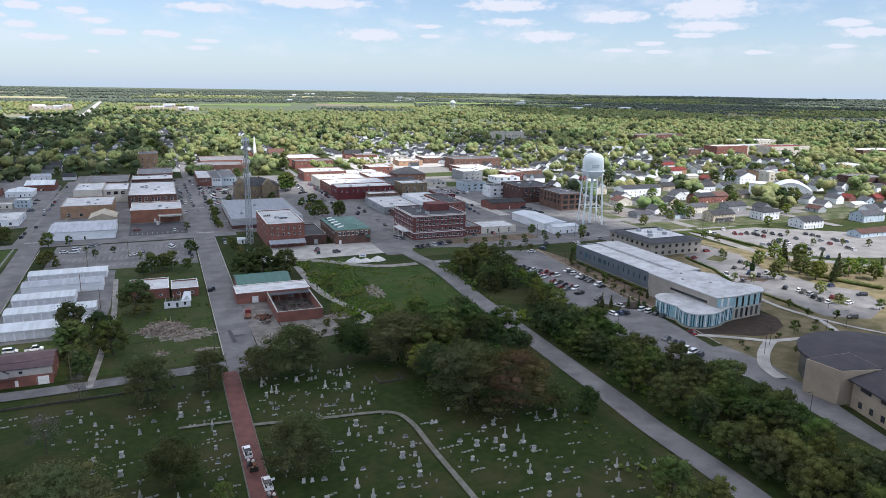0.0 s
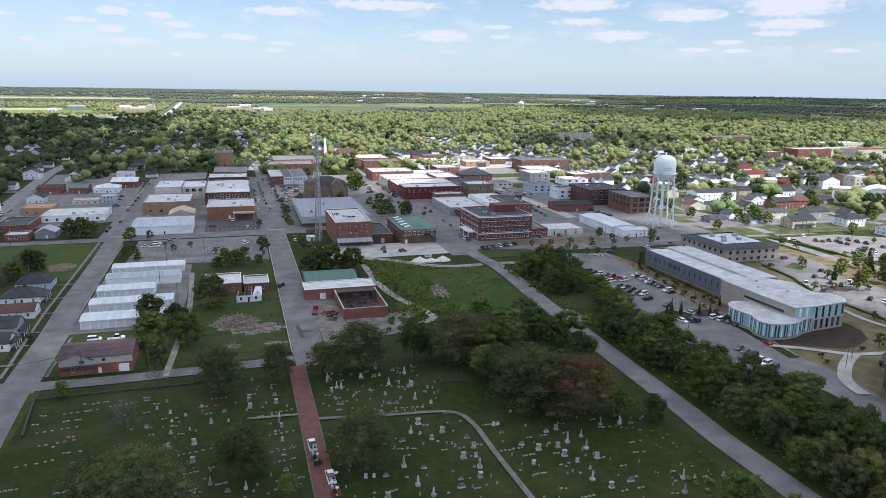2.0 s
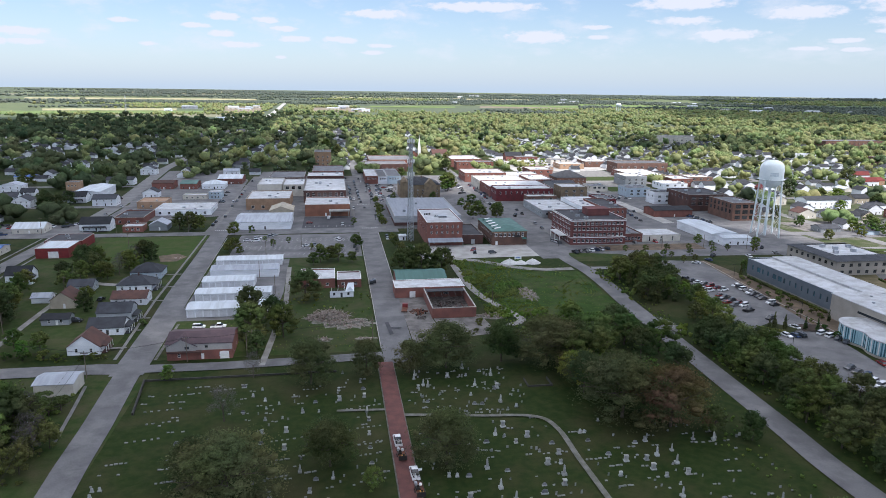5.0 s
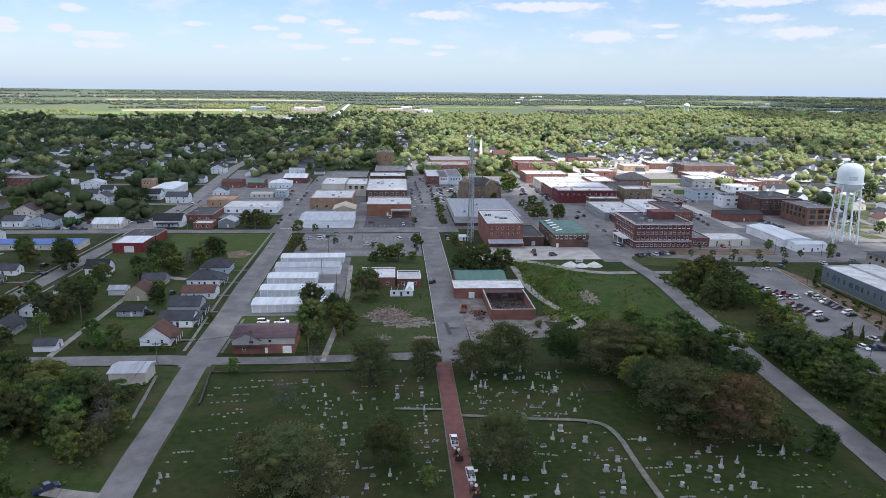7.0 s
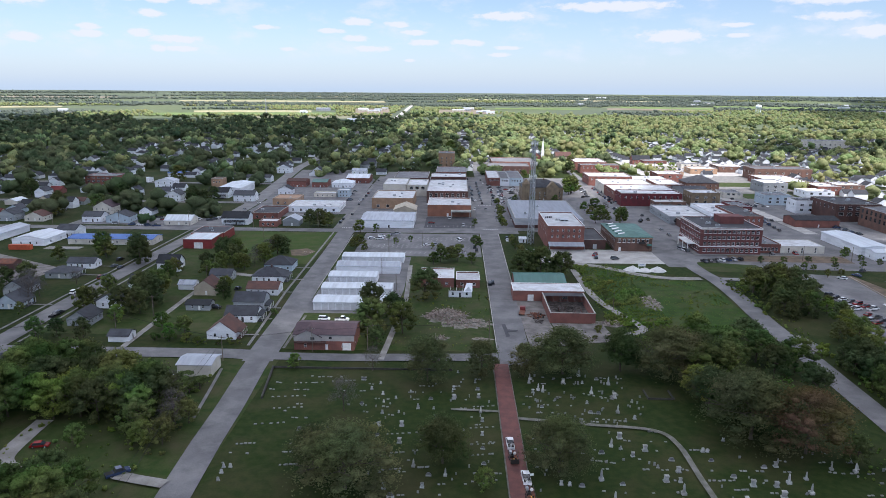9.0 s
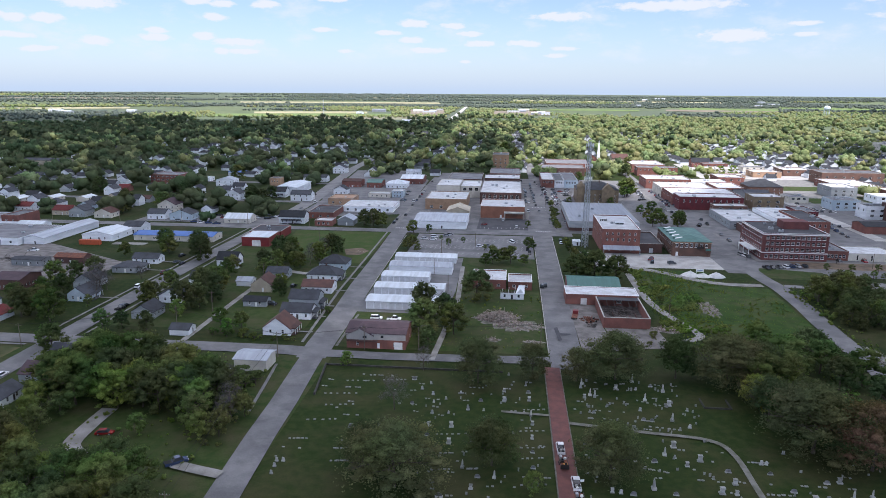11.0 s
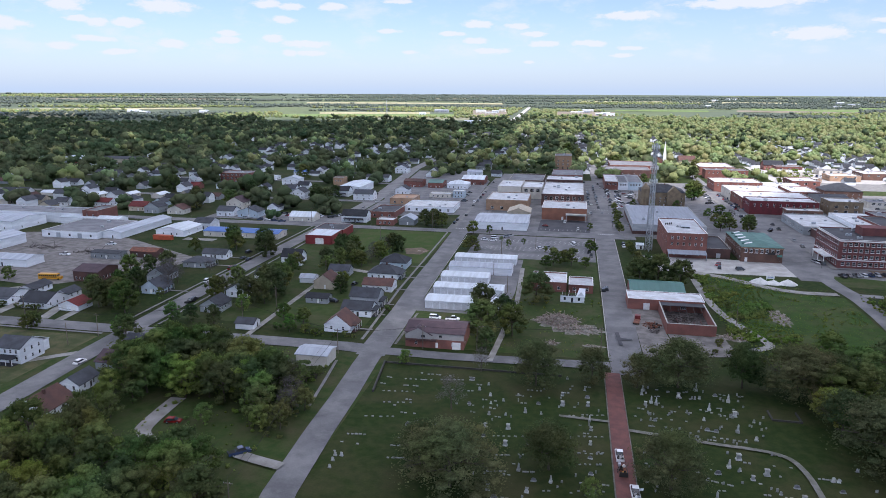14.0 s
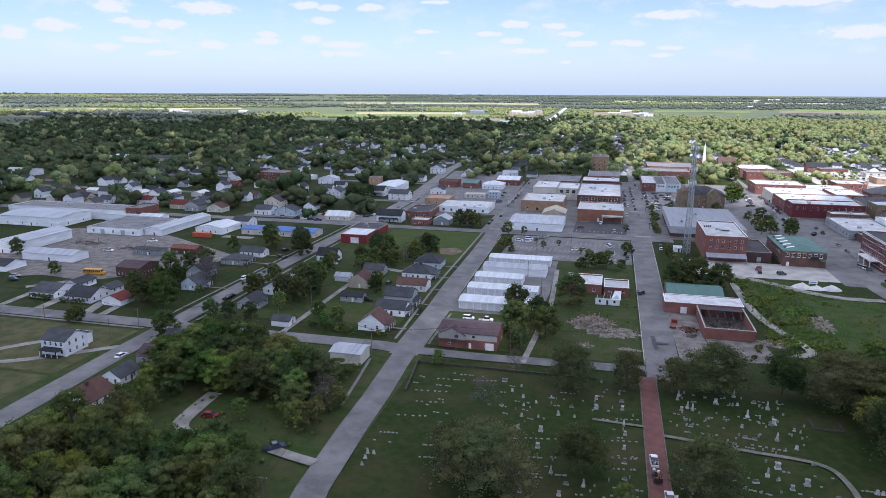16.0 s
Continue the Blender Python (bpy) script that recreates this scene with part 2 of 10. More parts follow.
BROWNLAWN = mat("dry brown lawn", (0.165, 0.135, 0.080), (0.100, 0.092, 0.048), rough=0.95, size=6, fine=0.7, bump=0.4, spec=0.1)
YARDGRASS = mat("worn yard grass", (0.060, 0.072, 0.032), (0.040, 0.056, 0.020), rough=0.95, size=7, fine=0.6, bump=0.4, spec=0.1, third=((0.150, 0.138, 0.112), 9.0))
DRYGRASS = mat("dry grass", (0.096, 0.090, 0.044), (0.052, 0.064, 0.026), rough=0.95, size=6, fine=0.7, bump=0.4, spec=0.1)
ASPHALT = mat("worn asphalt", (0.150, 0.147, 0.146), (0.112, 0.110, 0.110), rough=0.9, size=9, fine=0.35, bump=0.2, spec=0.25, third=((0.205, 0.200, 0.194), 10.0))
NEWASPHALT = mat("dark asphalt", (0.050, 0.050, 0.054), (0.070, 0.070, 0.074), rough=0.9, size=8, fine=0.3, spec=0.25)
CONCRETE = mat("concrete", (0.40, 0.385, 0.355), (0.30, 0.288, 0.265), rough=0.9, size=6, fine=0.3, bump=0.15)
SIDEWALK = mat("old sidewalk concrete", (0.20, 0.195, 0.18), (0.145, 0.14, 0.13), rough=0.9, size=4, fine=0.3, bump=0.15)
GRAVEL = mat("pale gravel", (0.27, 0.26, 0.24), (0.175, 0.165, 0.145), rough=0.95, size=5, fine=0.3, bump=0.5)
DIRT = mat("bare dirt", (0.16, 0.115, 0.075), (0.10, 0.075, 0.05), rough=0.95, size=5, fine=0.4, bump=0.5)
MULCH = mat("dark mulch", (0.030, 0.020, 0.014), (0.045, 0.030, 0.020), rough=0.95, size=3, fine=0.3, bump=0.5)
ROADBRICK = mat("old brick paving", (0.150, 0.062, 0.050), (0.105, 0.045, 0.040), rough=0.9, size=2.5, fine=0.25, bump=0.3, vary=0.18)
PAINT = mat("road paint", (0.48, 0.48, 0.46), (0.28, 0.28, 0.27), rough=0.8, size=1.5)
BRICK = mat("red brick", (0.205, 0.086, 0.066), (0.150, 0.066, 0.054), rough=0.9, size=4, fine=0.3, bump=0.2, vary=0.15)
BRICKDARK = mat("dark brick", (0.100, 0.052, 0.043), (0.070, 0.040, 0.035), rough=0.9, size=4, fine=0.3, bump=0.2, vary=0.15)
BRICKBROWN = mat("brown brick", (0.150, 0.084, 0.062), (0.108, 0.064, 0.050), rough=0.9, size=4, fine=0.3, bump=0.2, vary=0.15)
BRICKTAN = mat("tan brick", (0.36, 0.235, 0.150), (0.28, 0.180, 0.115), rough=0.9, size=4, fine=0.3, bump=0.2, vary=0.12)
MAROON = mat("maroon painted brick", (0.128, 0.022, 0.027), (0.092, 0.020, 0.023), rough=0.75, size=3, fine=0.3)
STONE = mat("buff stone", (0.215, 0.165, 0.105), (0.150, 0.115, 0.078), rough=0.9, size=3, fine=0.4, bump=0.3)
CREAM = mat("cream wall", (0.56, 0.53, 0.46), (0.46, 0.43, 0.37), rough=0.85, size=5)
WHITE = mat("white siding", (0.74, 0.76, 0.78), (0.60, 0.62, 0.64), rough=0.7, size=4, vary=0.1, streak=(0.4, 0.4, 2.0))
GREYSIDING = mat("grey siding", (0.30, 0.32, 0.33), (0.24, 0.26, 0.27), rough=0.7, size=4, vary=0.25, streak=(0.4, 0.4, 2.0))
TANSIDING = mat("tan siding", (0.42, 0.37, 0.28), (0.33, 0.29, 0.22), rough=0.75, size=4, vary=0.2)
BLUESIDING = mat("pale blue siding", (0.42, 0.50, 0.56), (0.36, 0.43, 0.48), rough=0.7, size=4, vary=0.12)
TRIM = mat("white trim", (0.76, 0.76, 0.74), (0.62, 0.62, 0.60), rough=0.6, size=2)
BRONZE = mat("dark window frame", (0.035, 0.032, 0.030), rough=0.5, size=2)
MEMBRANE = mat("white roof membrane", (0.52, 0.53, 0.54), (0.36, 0.36, 0.355), rough=0.6, size=7, fine=0.6, vary=0.12, lo=0.42, hi=0.75, third=((0.30, 0.295, 0.28), 4.0))
TAR = mat("grey roof felt", (0.155, 0.155, 0.160), (0.105, 0.105, 0.110), rough=0.9, size=6, fine=0.4, vary=0.3)
BLACKROOF = mat("black roof membrane", (0.030, 0.030, 0.034), (0.055, 0.055, 0.060), rough=0.8, size=6, fine=0.5)
METALWHITE = mat("white metal roof", (0.52, 0.56, 0.59), (0.42, 0.45, 0.47), rough=0.45, size=5, streak=(3.0, 0.3, 0.3), vary=0.05)
METALGREY = mat("grey metal roof", (0.33, 0.36, 0.40), (0.26, 0.28, 0.31), rough=0.45, size=4, streak=(3.0, 0.3, 0.3), vary=0.1)
STEELROOF = mat("weathered steel roof", (0.215, 0.232, 0.262), (0.165, 0.178, 0.200), rough=0.5, size=4, streak=(3.0, 0.3, 0.3))
METALGREEN = mat("green metal roof", (0.030, 0.105, 0.085), (0.040, 0.125, 0.105), rough=0.5, size=4, streak=(3.0, 0.3, 0.3))
COPPER = mat("weathered green roof", (0.085, 0.175, 0.150), (0.060, 0.130, 0.112), rough=0.7, size=4)
METALBLUE = mat("blue metal roof", (0.020, 0.100, 0.330), (0.018, 0.080, 0.270), rough=0.5, size=4)
SHINGLE = mat("grey shingles", (0.050, 0.053, 0.060), (0.036, 0.038, 0.043), rough=0.95, size=3, fine=0.35, bump=0.3, vary=0.45)
SHINGLEBROWN = mat("brown shingles", (0.095, 0.048, 0.038), (0.070, 0.040, 0.034), rough=0.95, size=3, fine=0.35, bump=0.3, vary=0.3)
SHINGLERED = mat("red shingles", (0.160, 0.030, 0.026), (0.115, 0.026, 0.024), rough=0.95, size=3, fine=0.35, bump=0.3, vary=0.2)
SLATE = mat("dark slate roof", (0.036, 0.033, 0.038), (0.048, 0.044, 0.050), rough=0.8, size=4, fine=0.4)
PALELOT = mat("pale lot asphalt", (0.195, 0.19, 0.185), (0.145, 0.142, 0.136), rough=0.9, size=9, fine=0.4)
HOTELBRICK = mat("deep red brick", (0.150, 0.055, 0.050), (0.110, 0.044, 0.042), rough=0.9, size=4, fine=0.3, bump=0.2)
SHINGLEPURPLE = mat("plum brown shingles", (0.078, 0.052, 0.058), (0.060, 0.042, 0.048), rough=0.95, size=3, fine=0.35, bump=0.3)
GALVANISED = mat("galvanised steel", (0.42, 0.44, 0.46), (0.34, 0.36, 0.38), rough=0.45, metal=0.6, size=3)
TANKPAINT = mat("tower paint", (0.66, 0.71, 0.72), (0.57, 0.63, 0.64), rough=0.5, size=6)
WOODPOLE = mat("weathered pole", (0.16, 0.13, 0.10), (0.11, 0.09, 0.07), rough=0.9, size=2)
PATHGREY = mat("weathered path concrete", (0.17, 0.165, 0.145), (0.11, 0.11, 0.085), rough=0.95, size=2.0, fine=0.3, bump=0.4)
BARK = mat("bark", (0.090, 0.070, 0.055), (0.060, 0.048, 0.038), rough=0.95, size=0.8, fine=0.15, bump=0.5)
STONEPALE = mat("pale gravestone", (0.36, 0.36, 0.34), (0.24, 0.24, 0.23), rough=0.8, size=0.8, fine=0.2, vary=0.35)
STONEDARK = mat("dark granite gravestone", (0.14, 0.14, 0.145), (0.09, 0.09, 0.095), rough=0.5, size=0.8, fine=0.2, vary=0.3)
RUBBLE = mat("broken rubble", (0.42, 0.36, 0.31), (0.17, 0.125, 0.10), rough=0.95, size=1.2, fine=0.4, bump=0.6)
CHAR = mat("charred debris", (0.045, 0.038, 0.034), (0.12, 0.105, 0.095), rough=0.95, size=2.2, fine=0.4, bump=0.6)
RUST = mat("rusted iron", (0.180, 0.070, 0.040), (0.110, 0.050, 0.034), rough=0.9, size=1.5)
CARPAINT = mat("car paint", (1, 1, 1), (0.92, 0.92, 0.92), rough=0.25, size=2, spec=0.5, tint=True)
TYRE = mat("tyre rubber", (0.018, 0.018, 0.018), rough=0.9, size=1)
RED = mat("red paint", (0.21, 0.032, 0.032), (0.16, 0.027, 0.027), rough=0.5, size=2)
ORANGE = mat("orange container paint", (0.42, 0.085, 0.030), (0.33, 0.07, 0.03), rough=0.6, size=2)
BUSYELLOW = mat("school bus yellow", (0.62, 0.30, 0.02), (0.52, 0.25, 0.02), rough=0.4, size=3)
TEAL = mat("teal spandrel panel", (0.30, 0.47, 0.52), (0.25, 0.41, 0.46), rough=0.3, size=3)
SLATEPANEL = mat("slate grey metal panel", (0.120, 0.140, 0.160), (0.100, 0.118, 0.135), rough=0.5, size=5)
PANELTAN = mat("stone grey panel", (0.33, 0.30, 0.26), (0.28, 0.255, 0.22), rough=0.7, size=5)
CMU = mat("buff block wall", (0.31, 0.255, 0.19), (0.26, 0.21, 0.16), rough=0.85, size=5, fine=0.4)
CLOUD = mat("cloud", (0.9, 0.9, 0.9), (0.85, 0.85, 0.86), rough=1.0, size=200, fine=40)

GLASS = mat("window glass", (0.020, 0.024, 0.028), (0.045, 0.050, 0.055), rough=0.08, size=5, spec=0.6, vary=0.6)
GLASSBLUE = mat("blue tinted glass", (0.035, 0.090, 0.115), (0.05, 0.13, 0.16), rough=0.06, size=5, spec=0.8, vary=0.4)

LEAF = leafy("leaves", (0.040, 0.066, 0.018), (0.148, 0.188, 0.050), glow=0.36)
LEAFOLIVE = leafy("olive spring leaves", (0.050, 0.062, 0.026), (0.150, 0.162, 0.066), glow=0.38)
LEAFDARK = leafy("dark leaves", (0.032, 0.051, 0.019), (0.112, 0.142, 0.050), glow=0.36)
LEAFLIGHT = leafy("fresh leaves", (0.072, 0.120, 0.022), (0.185, 0.245, 0.048))
LEAFRUST = leafy("reddish leaves", (0.085, 0.072, 0.030), (0.175, 0.138, 0.058))
LEAFGREY = leafy("sparse grey twigs", (0.085, 0.080, 0.072), (0.140, 0.130, 0.120))
# skyline trees paler and bluer: distance haze put into the leaf colour
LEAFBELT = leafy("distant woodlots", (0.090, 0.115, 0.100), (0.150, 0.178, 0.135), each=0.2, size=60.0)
# far crowns: one lit tone, one darker with shade in its colour
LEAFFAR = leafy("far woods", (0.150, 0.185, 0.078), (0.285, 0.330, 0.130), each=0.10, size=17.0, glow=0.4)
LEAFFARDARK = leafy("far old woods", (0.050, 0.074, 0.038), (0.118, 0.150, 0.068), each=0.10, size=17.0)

# ---- building kit ----


class Shape:
    """Gathers vertices and faces, and becomes one mesh."""

    def __init__(self):
        self.v, self.f = [], []

    def poly(self, *pts):
        k = len(self.v)
        self.v += [tuple(p) for p in pts]
        self.f.append(tuple(range(k, k + len(pts))))
        return self

    def box(self, x0, y0, z0, x1, y1, z1):
        k = len(self.v)
        self.v += [(x0, y0, z0), (x1, y0, z0), (x1, y1, z0), (x0, y1, z0), (x0, y0, z1), (x1, y0, z1), (x1, y1, z1), (x0, y1, z1)]
        self.f += [tuple(k + i for i in q) for q in ((3, 2, 1, 0), (4, 5, 6, 7), (0, 1, 5, 4), (1, 2, 6, 5), (2, 3, 7, 6), (3, 0, 4, 7))]
        return self

    def prism(self, pts, z0, z1):
        k, n = len(self.v), len(pts)
        self.v += [(x, y, z0) for x, y in pts] + [(x, y, z1) for x, y in pts]
        self.f += [tuple(range(k + n, k + 2 * n)), tuple(range(k + n - 1, k - 1, -1))]
        self.f += [(k + i, k + (i + 1) % n, k + n + (i + 1) % n, k + n + i) for i in range(n)]
        return self

    def tube(self, a, b, r0, r1, n=7):
        a, b = Vector(a), Vector(b)
        d = (b - a).normalized()
        s = d.orthogonal().normalized()
        t = d.cross(s)
        k = len(self.v)
        for c, r in ((a, r0), (b, r1)):
            self.v += [tuple(c + (s * math.cos(i * math.tau / n) + t * math.sin(i * math.tau / n)) * r) for i in range(n)]
        self.f += [(k + i, k + (i + 1) % n, k + n + (i + 1) % n, k + n + i) for i in range(n)]
        self.f += [tuple(range(k + n - 1, k - 1, -1)), tuple(range(k + n, k + 2 * n))]
        return self

    def lathe(self, rings, n=20, cx=0.0, cy=0.0):
        k = len(self.v)
        for r, z in rings:
            self.v += [(cx + r * math.cos(i * math.tau / n), cy + r * math.sin(i * math.tau / n), z) for i in range(n)]
        for j in range(len(rings) - 1):
            self.f += [(k + j * n + i, k + j * n + (i + 1) % n, k + (j + 1) * n + (i + 1) % n, k + (j + 1) * n + i) for i in range(n)]
        self.f += [tuple(range(k + n - 1, k - 1, -1)), tuple(range(k + (len(rings) - 1) * n, k + len(rings) * n))]
        return self

    def mesh(self, name, material, smooth=False):
        me = bpy.data.meshes.new(name)
        me.from_pydata(self.v, [], self.f)
        me.materials.append(material)
        if smooth:
            me.shade_smooth()
        return me


def part(name, shape, material, parent, label="", smooth=False):
    ob = new(name, shape if isinstance(shape, bpy.types.Mesh) else shape.mesh(name, material, smooth))
    ob.parent = parent
    if label:
        tagged(ob, label)
    return ob


def thing(name, x, y, label, category, group="", z=0.0, turn=0.0, kind=""):
    ob = new(name)
    ob.matrix_basis = pose(x, y, z, 0, 0, turn)
    ob.empty_display_size = 0.5
    return tagged(ob, label, category, group, kind)


def solo(name, shape, material, label="", category="", group="", kind="", smooth=False):
    return tagged(new(name, shape.mesh(name, material, smooth)), label, category, group, kind)


def facade(sh, p, u, width, z0, z1, holes, depth=0.18):
    """A wall from p along u (left to right seen from outside) with openings (a, b, za, zb) and their reveals."""
    nx, ny = -u[1] * depth, u[0] * depth

    def at(a, z, inner=False):
        return (p[0] + u[0] * a + (nx if inner else 0), p[1] + u[1] * a + (ny if inner else 0), z)
    rows = sorted({z0, z1, *(h[2] for h in holes), *(h[3] for h in holes)})
    for za, zb in zip(rows, rows[1:]):
        mid = (za + zb) / 2
        cuts = sorted((h[0], h[1]) for h in holes if h[2] < mid < h[3])
        x = 0.0
        for a, b in cuts + [(width, width)]:
            if a > x + 1e-4:
                sh.poly(at(x, za), at(a, za), at(a, zb), at(x, zb))
            x = b
    for a, b, za, zb in holes:
        sh.poly(at(a, za), at(b, za), at(b, za, True), at(a, za, True))
        sh.poly(at(a, zb, True), at(b, zb, True), at(b, zb), at(a, zb))
        sh.poly(at(a, za), at(a, za, True), at(a, zb, True), at(a, zb))
        sh.poly(at(b, za, True), at(b, za), at(b, zb), at(b, zb, True))


WINDOW_MESHES = {}


def window(parent, p, u, hole, frame_mat, glass, sill=None, name="window", bars=1, depth=0.18):
    """A window set in an opening of a facade: frame, pane and, if wanted, a sill; far off, frame and pane are one mesh."""
    far = parent.matrix_basis.translation.length > 470
    a, b, za, zb = hole
    w, h = round(b - a, 2), round(zb - za, 2)
    key = (w, h, frame_mat.name, glass.name, bars, sill.name if sill else "", far)
    if key not in WINDOW_MESHES:
        t = min(0.09, w * 0.08)
        fr = Shape().box(0, 0, 0, t, 0.08, h).box(w - t, 0, 0, w, 0.08, h).box(t, 0, 0, w - t, 0.08, t).box(t, 0, h - t, w - t, 0.08, h)
        if bars & 1:
            fr.box(t, 0.01, h / 2 - t / 2, w - t, 0.07, h / 2 + t / 2)
        if bars & 2:
            fr.box(w / 2 - t / 2, 0.012, t, w / 2 + t / 2, 0.068, h - t)
        pn = Shape().poly((t, 0.05, t), (w - t, 0.05, t), (w - t, 0.05, h - t), (t, 0.05, h - t))
        sl = Shape().box(-0.1, -0.26, -0.14, w + 0.1, 0.0, 0.0).mesh("sill", sill) if sill else None
        fm, pm = fr.mesh("frame", frame_mat), pn.mesh("pane", glass)
        if far:
            k = len(fr.f)
            fr.poly(*pn.v)
            fm = fr.mesh("window", frame_mat)
            fm.materials.append(glass)
            fm.polygons[k].material_index = 1
        WINDOW_MESHES[key] = fm, pm, sl
    fr, pn, sl = WINDOW_MESHES[key]
    ob = new(name, fr)
    ob.parent = parent
    inset = depth * 0.55
    ob.matrix_basis = Matrix.Translation((p[0] + u[0] * a - u[1] * inset, p[1] + u[1] * a + u[0] * inset, za)) @ Matrix.Rotation(math.atan2(u[1], u[0]), 4, "Z")
    if not far:
        part("pane", pn, None, ob)
    if sl and not far:
        part("sill", sl, None, ob)
    return ob


SIDES = {"S": (0, 0, 1, 0), "E": (1, 0, 0, 1), "N": (1, 1, -1, 0), "W": (0, 1, 0, -1)}


def side_line(side, w, d):
    fx, fy, ux, uy = SIDES[side]
    return (fx * w, fy * d), (ux, uy), (w if ux else d)


def grid_holes(width, count, z, ww, wh, margin=1.2):
    step = (width - 2 * margin) / count
    return [(margin + step * (i + 0.5) - ww / 2, margin + step * (i + 0.5) + ww / 2, z, z + wh) for i in range(count)]


def block(name, label, x0, y0, x1, y1, h, wall, roof, windows=None, category="building", parapet=0.5, frame_mat=None, glass=None,
          sill=None, cap=None, bands=(), doors=(), units=0, turn=0.0, group="", pitch=0.0, bars=1):
    """A flat-roofed building: walls with openings, a parapet and its cap, the roof behind it, windows, doors and rooftop units.
    windows: {side: [(count, height of sill, width, height), ...]}; doors: [(side, place along it, width, height, material)]."""
    w, d = x1 - x0, y1 - y0
    top = thing(name, x0, y0, label, category, group, turn=turn)
    frame_mat, glass, cap = frame_mat or TRIM, glass or GLASS, cap or CONCRETE
    sh = Shape()
    todo, done = dict(windows or {}), []
    for s in SIDES:
        p, u, width = side_line(s, w, d)
        holes = []
        for count, z, ww, wh in todo.get(s, ()):
            holes += grid_holes(width, count, z, ww, wh)
        gates = [(a, a + dw, 0.05, 0.05 + dh, m) for ds, a, dw, dh, m in doors if ds == s]
        holes = [q for q in holes if not any(q[0] < e[1] + 0.1 and q[1] > e[0] - 0.1 and q[2] < e[3] + 0.1 for e in gates)]
        facade(sh, p, u, width, 0.0, h, holes + [e[:4] for e in gates])
        done += [(p, u, q) for q in holes]
        for e in gates:
            ob = part("door", Shape().box(e[0], 0.1, e[2], e[1], 0.16, e[3]), e[4], top)
            ob.matrix_basis = Matrix.Translation((p[0], p[1], 0)) @ Matrix.Rotation(math.atan2(u[1], u[0]), 4, "Z")
    t, low = 0.3, h - parapet
    for q in (((t, t), (t, d - t)), ((t, d - t), (w - t, d - t)), ((w - t, d - t), (w - t, t)), ((w - t, t), (t, t))):
        (ax, ay), (bx, by) = q
        sh.poly((ax, ay, low), (bx, by, low), (bx, by, h), (ax, ay, h))
    part("wall", sh, wall, top)
    cp = Shape()
    for q in ((-0.06, -0.06, w + 0.06, t), (-0.06, d - t, w + 0.06, d + 0.06), (-0.06, t, t, d - t), (w - t, t, w + 0.06, d - t)):
        cp.box(q[0], q[1], h + 0.002, q[2], q[3], h + 0.14)
    part("parapet_cap", cp, cap, top)
    rf = Shape()
    rf.poly((t, t, low + pitch), (w - t, t, low + pitch), (w - t, d - t, low), (t, d - t, low))
    part("roof", rf, roof, top)
    for i, (z, hh, m) in enumerate(bands):
        part("band", Shape().box(-0.08, -0.08, z, w + 0.08, 0.0, z + hh).box(-0.08, 0.0, z, 0.0, d + 0.08, z + hh).box(w, 0.0, z, w + 0.08, d + 0.08, z + hh), m, top)
    for p, u, q in done:
        window(top, p, u, q, frame_mat, glass, sill, bars=bars)
    rnd = random.Random(int(x0 * 7 + y0 * 13))
    for i in range(units):
        ux, uy, us = rnd.uniform(0.15, 0.8) * w, rnd.uniform(0.15, 0.8) * d, rnd.uniform(0.9, 1.8)
        unit = part("rooftop_unit", Shape().box(ux, uy, low, ux + us * 1.5, uy + us, low + us * 0.8), GALVANISED, top)
        if math.hypot(x0, y0) < 470:
            part("fan_cowl", Shape().lathe([(us * 0.35, low + us * 0.8), (us * 0.35, low + us * 0.95)], 10, ux + us * 0.75, uy + us * 0.5), BRONZE, unit)
    return top


def gable_roof(sh, w, d, eave, rise, axis, over=0.4, thick=0.18):
    """Two roof slabs with their overhang; axis: the way the ridge runs."""
    if axis == "x":
        half, run = d / 2, w
    else:
        half, run = w / 2, d
    k = rise / half
    prof = [(-over, eave - over * k), (half, eave + rise), (2 * half + over, eave - over * k)]
    for a, b in ((prof[0], prof[1]), (prof[1], prof[2])):
        ring = [(a[0], a[1] + 0.02), (b[0], b[1] + 0.02), (b[0], b[1] + thick), (a[0], a[1] + thick)]
        pts = []
        for e in (-over, run + over):
            pts += [((e, c, z) if axis == "x" else (c, e, z)) for c, z in ring]
        i = len(sh.v)
        sh.v += pts
        sh.f += [tuple(i + j for j in q) for q in ((0, 1, 2, 3), (7, 6, 5, 4), (0, 4, 5, 1), (1, 5, 6, 2), (2, 6, 7, 3), (3, 7, 4, 0))]


def hip_roof(sh, w, d, eave, rise, over=0.4):
    a, b, c, e = (-over, -over, eave), (w + over, -over, eave), (w + over, d + over, eave), (-over, d + over, eave)
    if w >= d:
        p, q = (d / 2, d / 2, eave + rise), (w - d / 2, d / 2, eave + rise)
        sh.poly(a, b, q, p).poly(b, c, q).poly(c, e, p, q).poly(e, a, p)
    else:
        p, q = (w / 2, w / 2, eave + rise), (w / 2, d - w / 2, eave + rise)
        sh.poly(a, b, p).poly(b, c, q, p).poly(c, e, q).poly(e, a, p, q)
    sh.poly((-over, -over, eave - 0.15), (w + over, -over, eave - 0.15), (w + over, d + over, eave - 0.15), (-over, d + over, eave - 0.15))
    for m, n in ((a, b), (b, c), (c, e), (e, a)):
        sh.poly((m[0], m[1], eave - 0.15), (n[0], n[1], eave - 0.15), n, m)


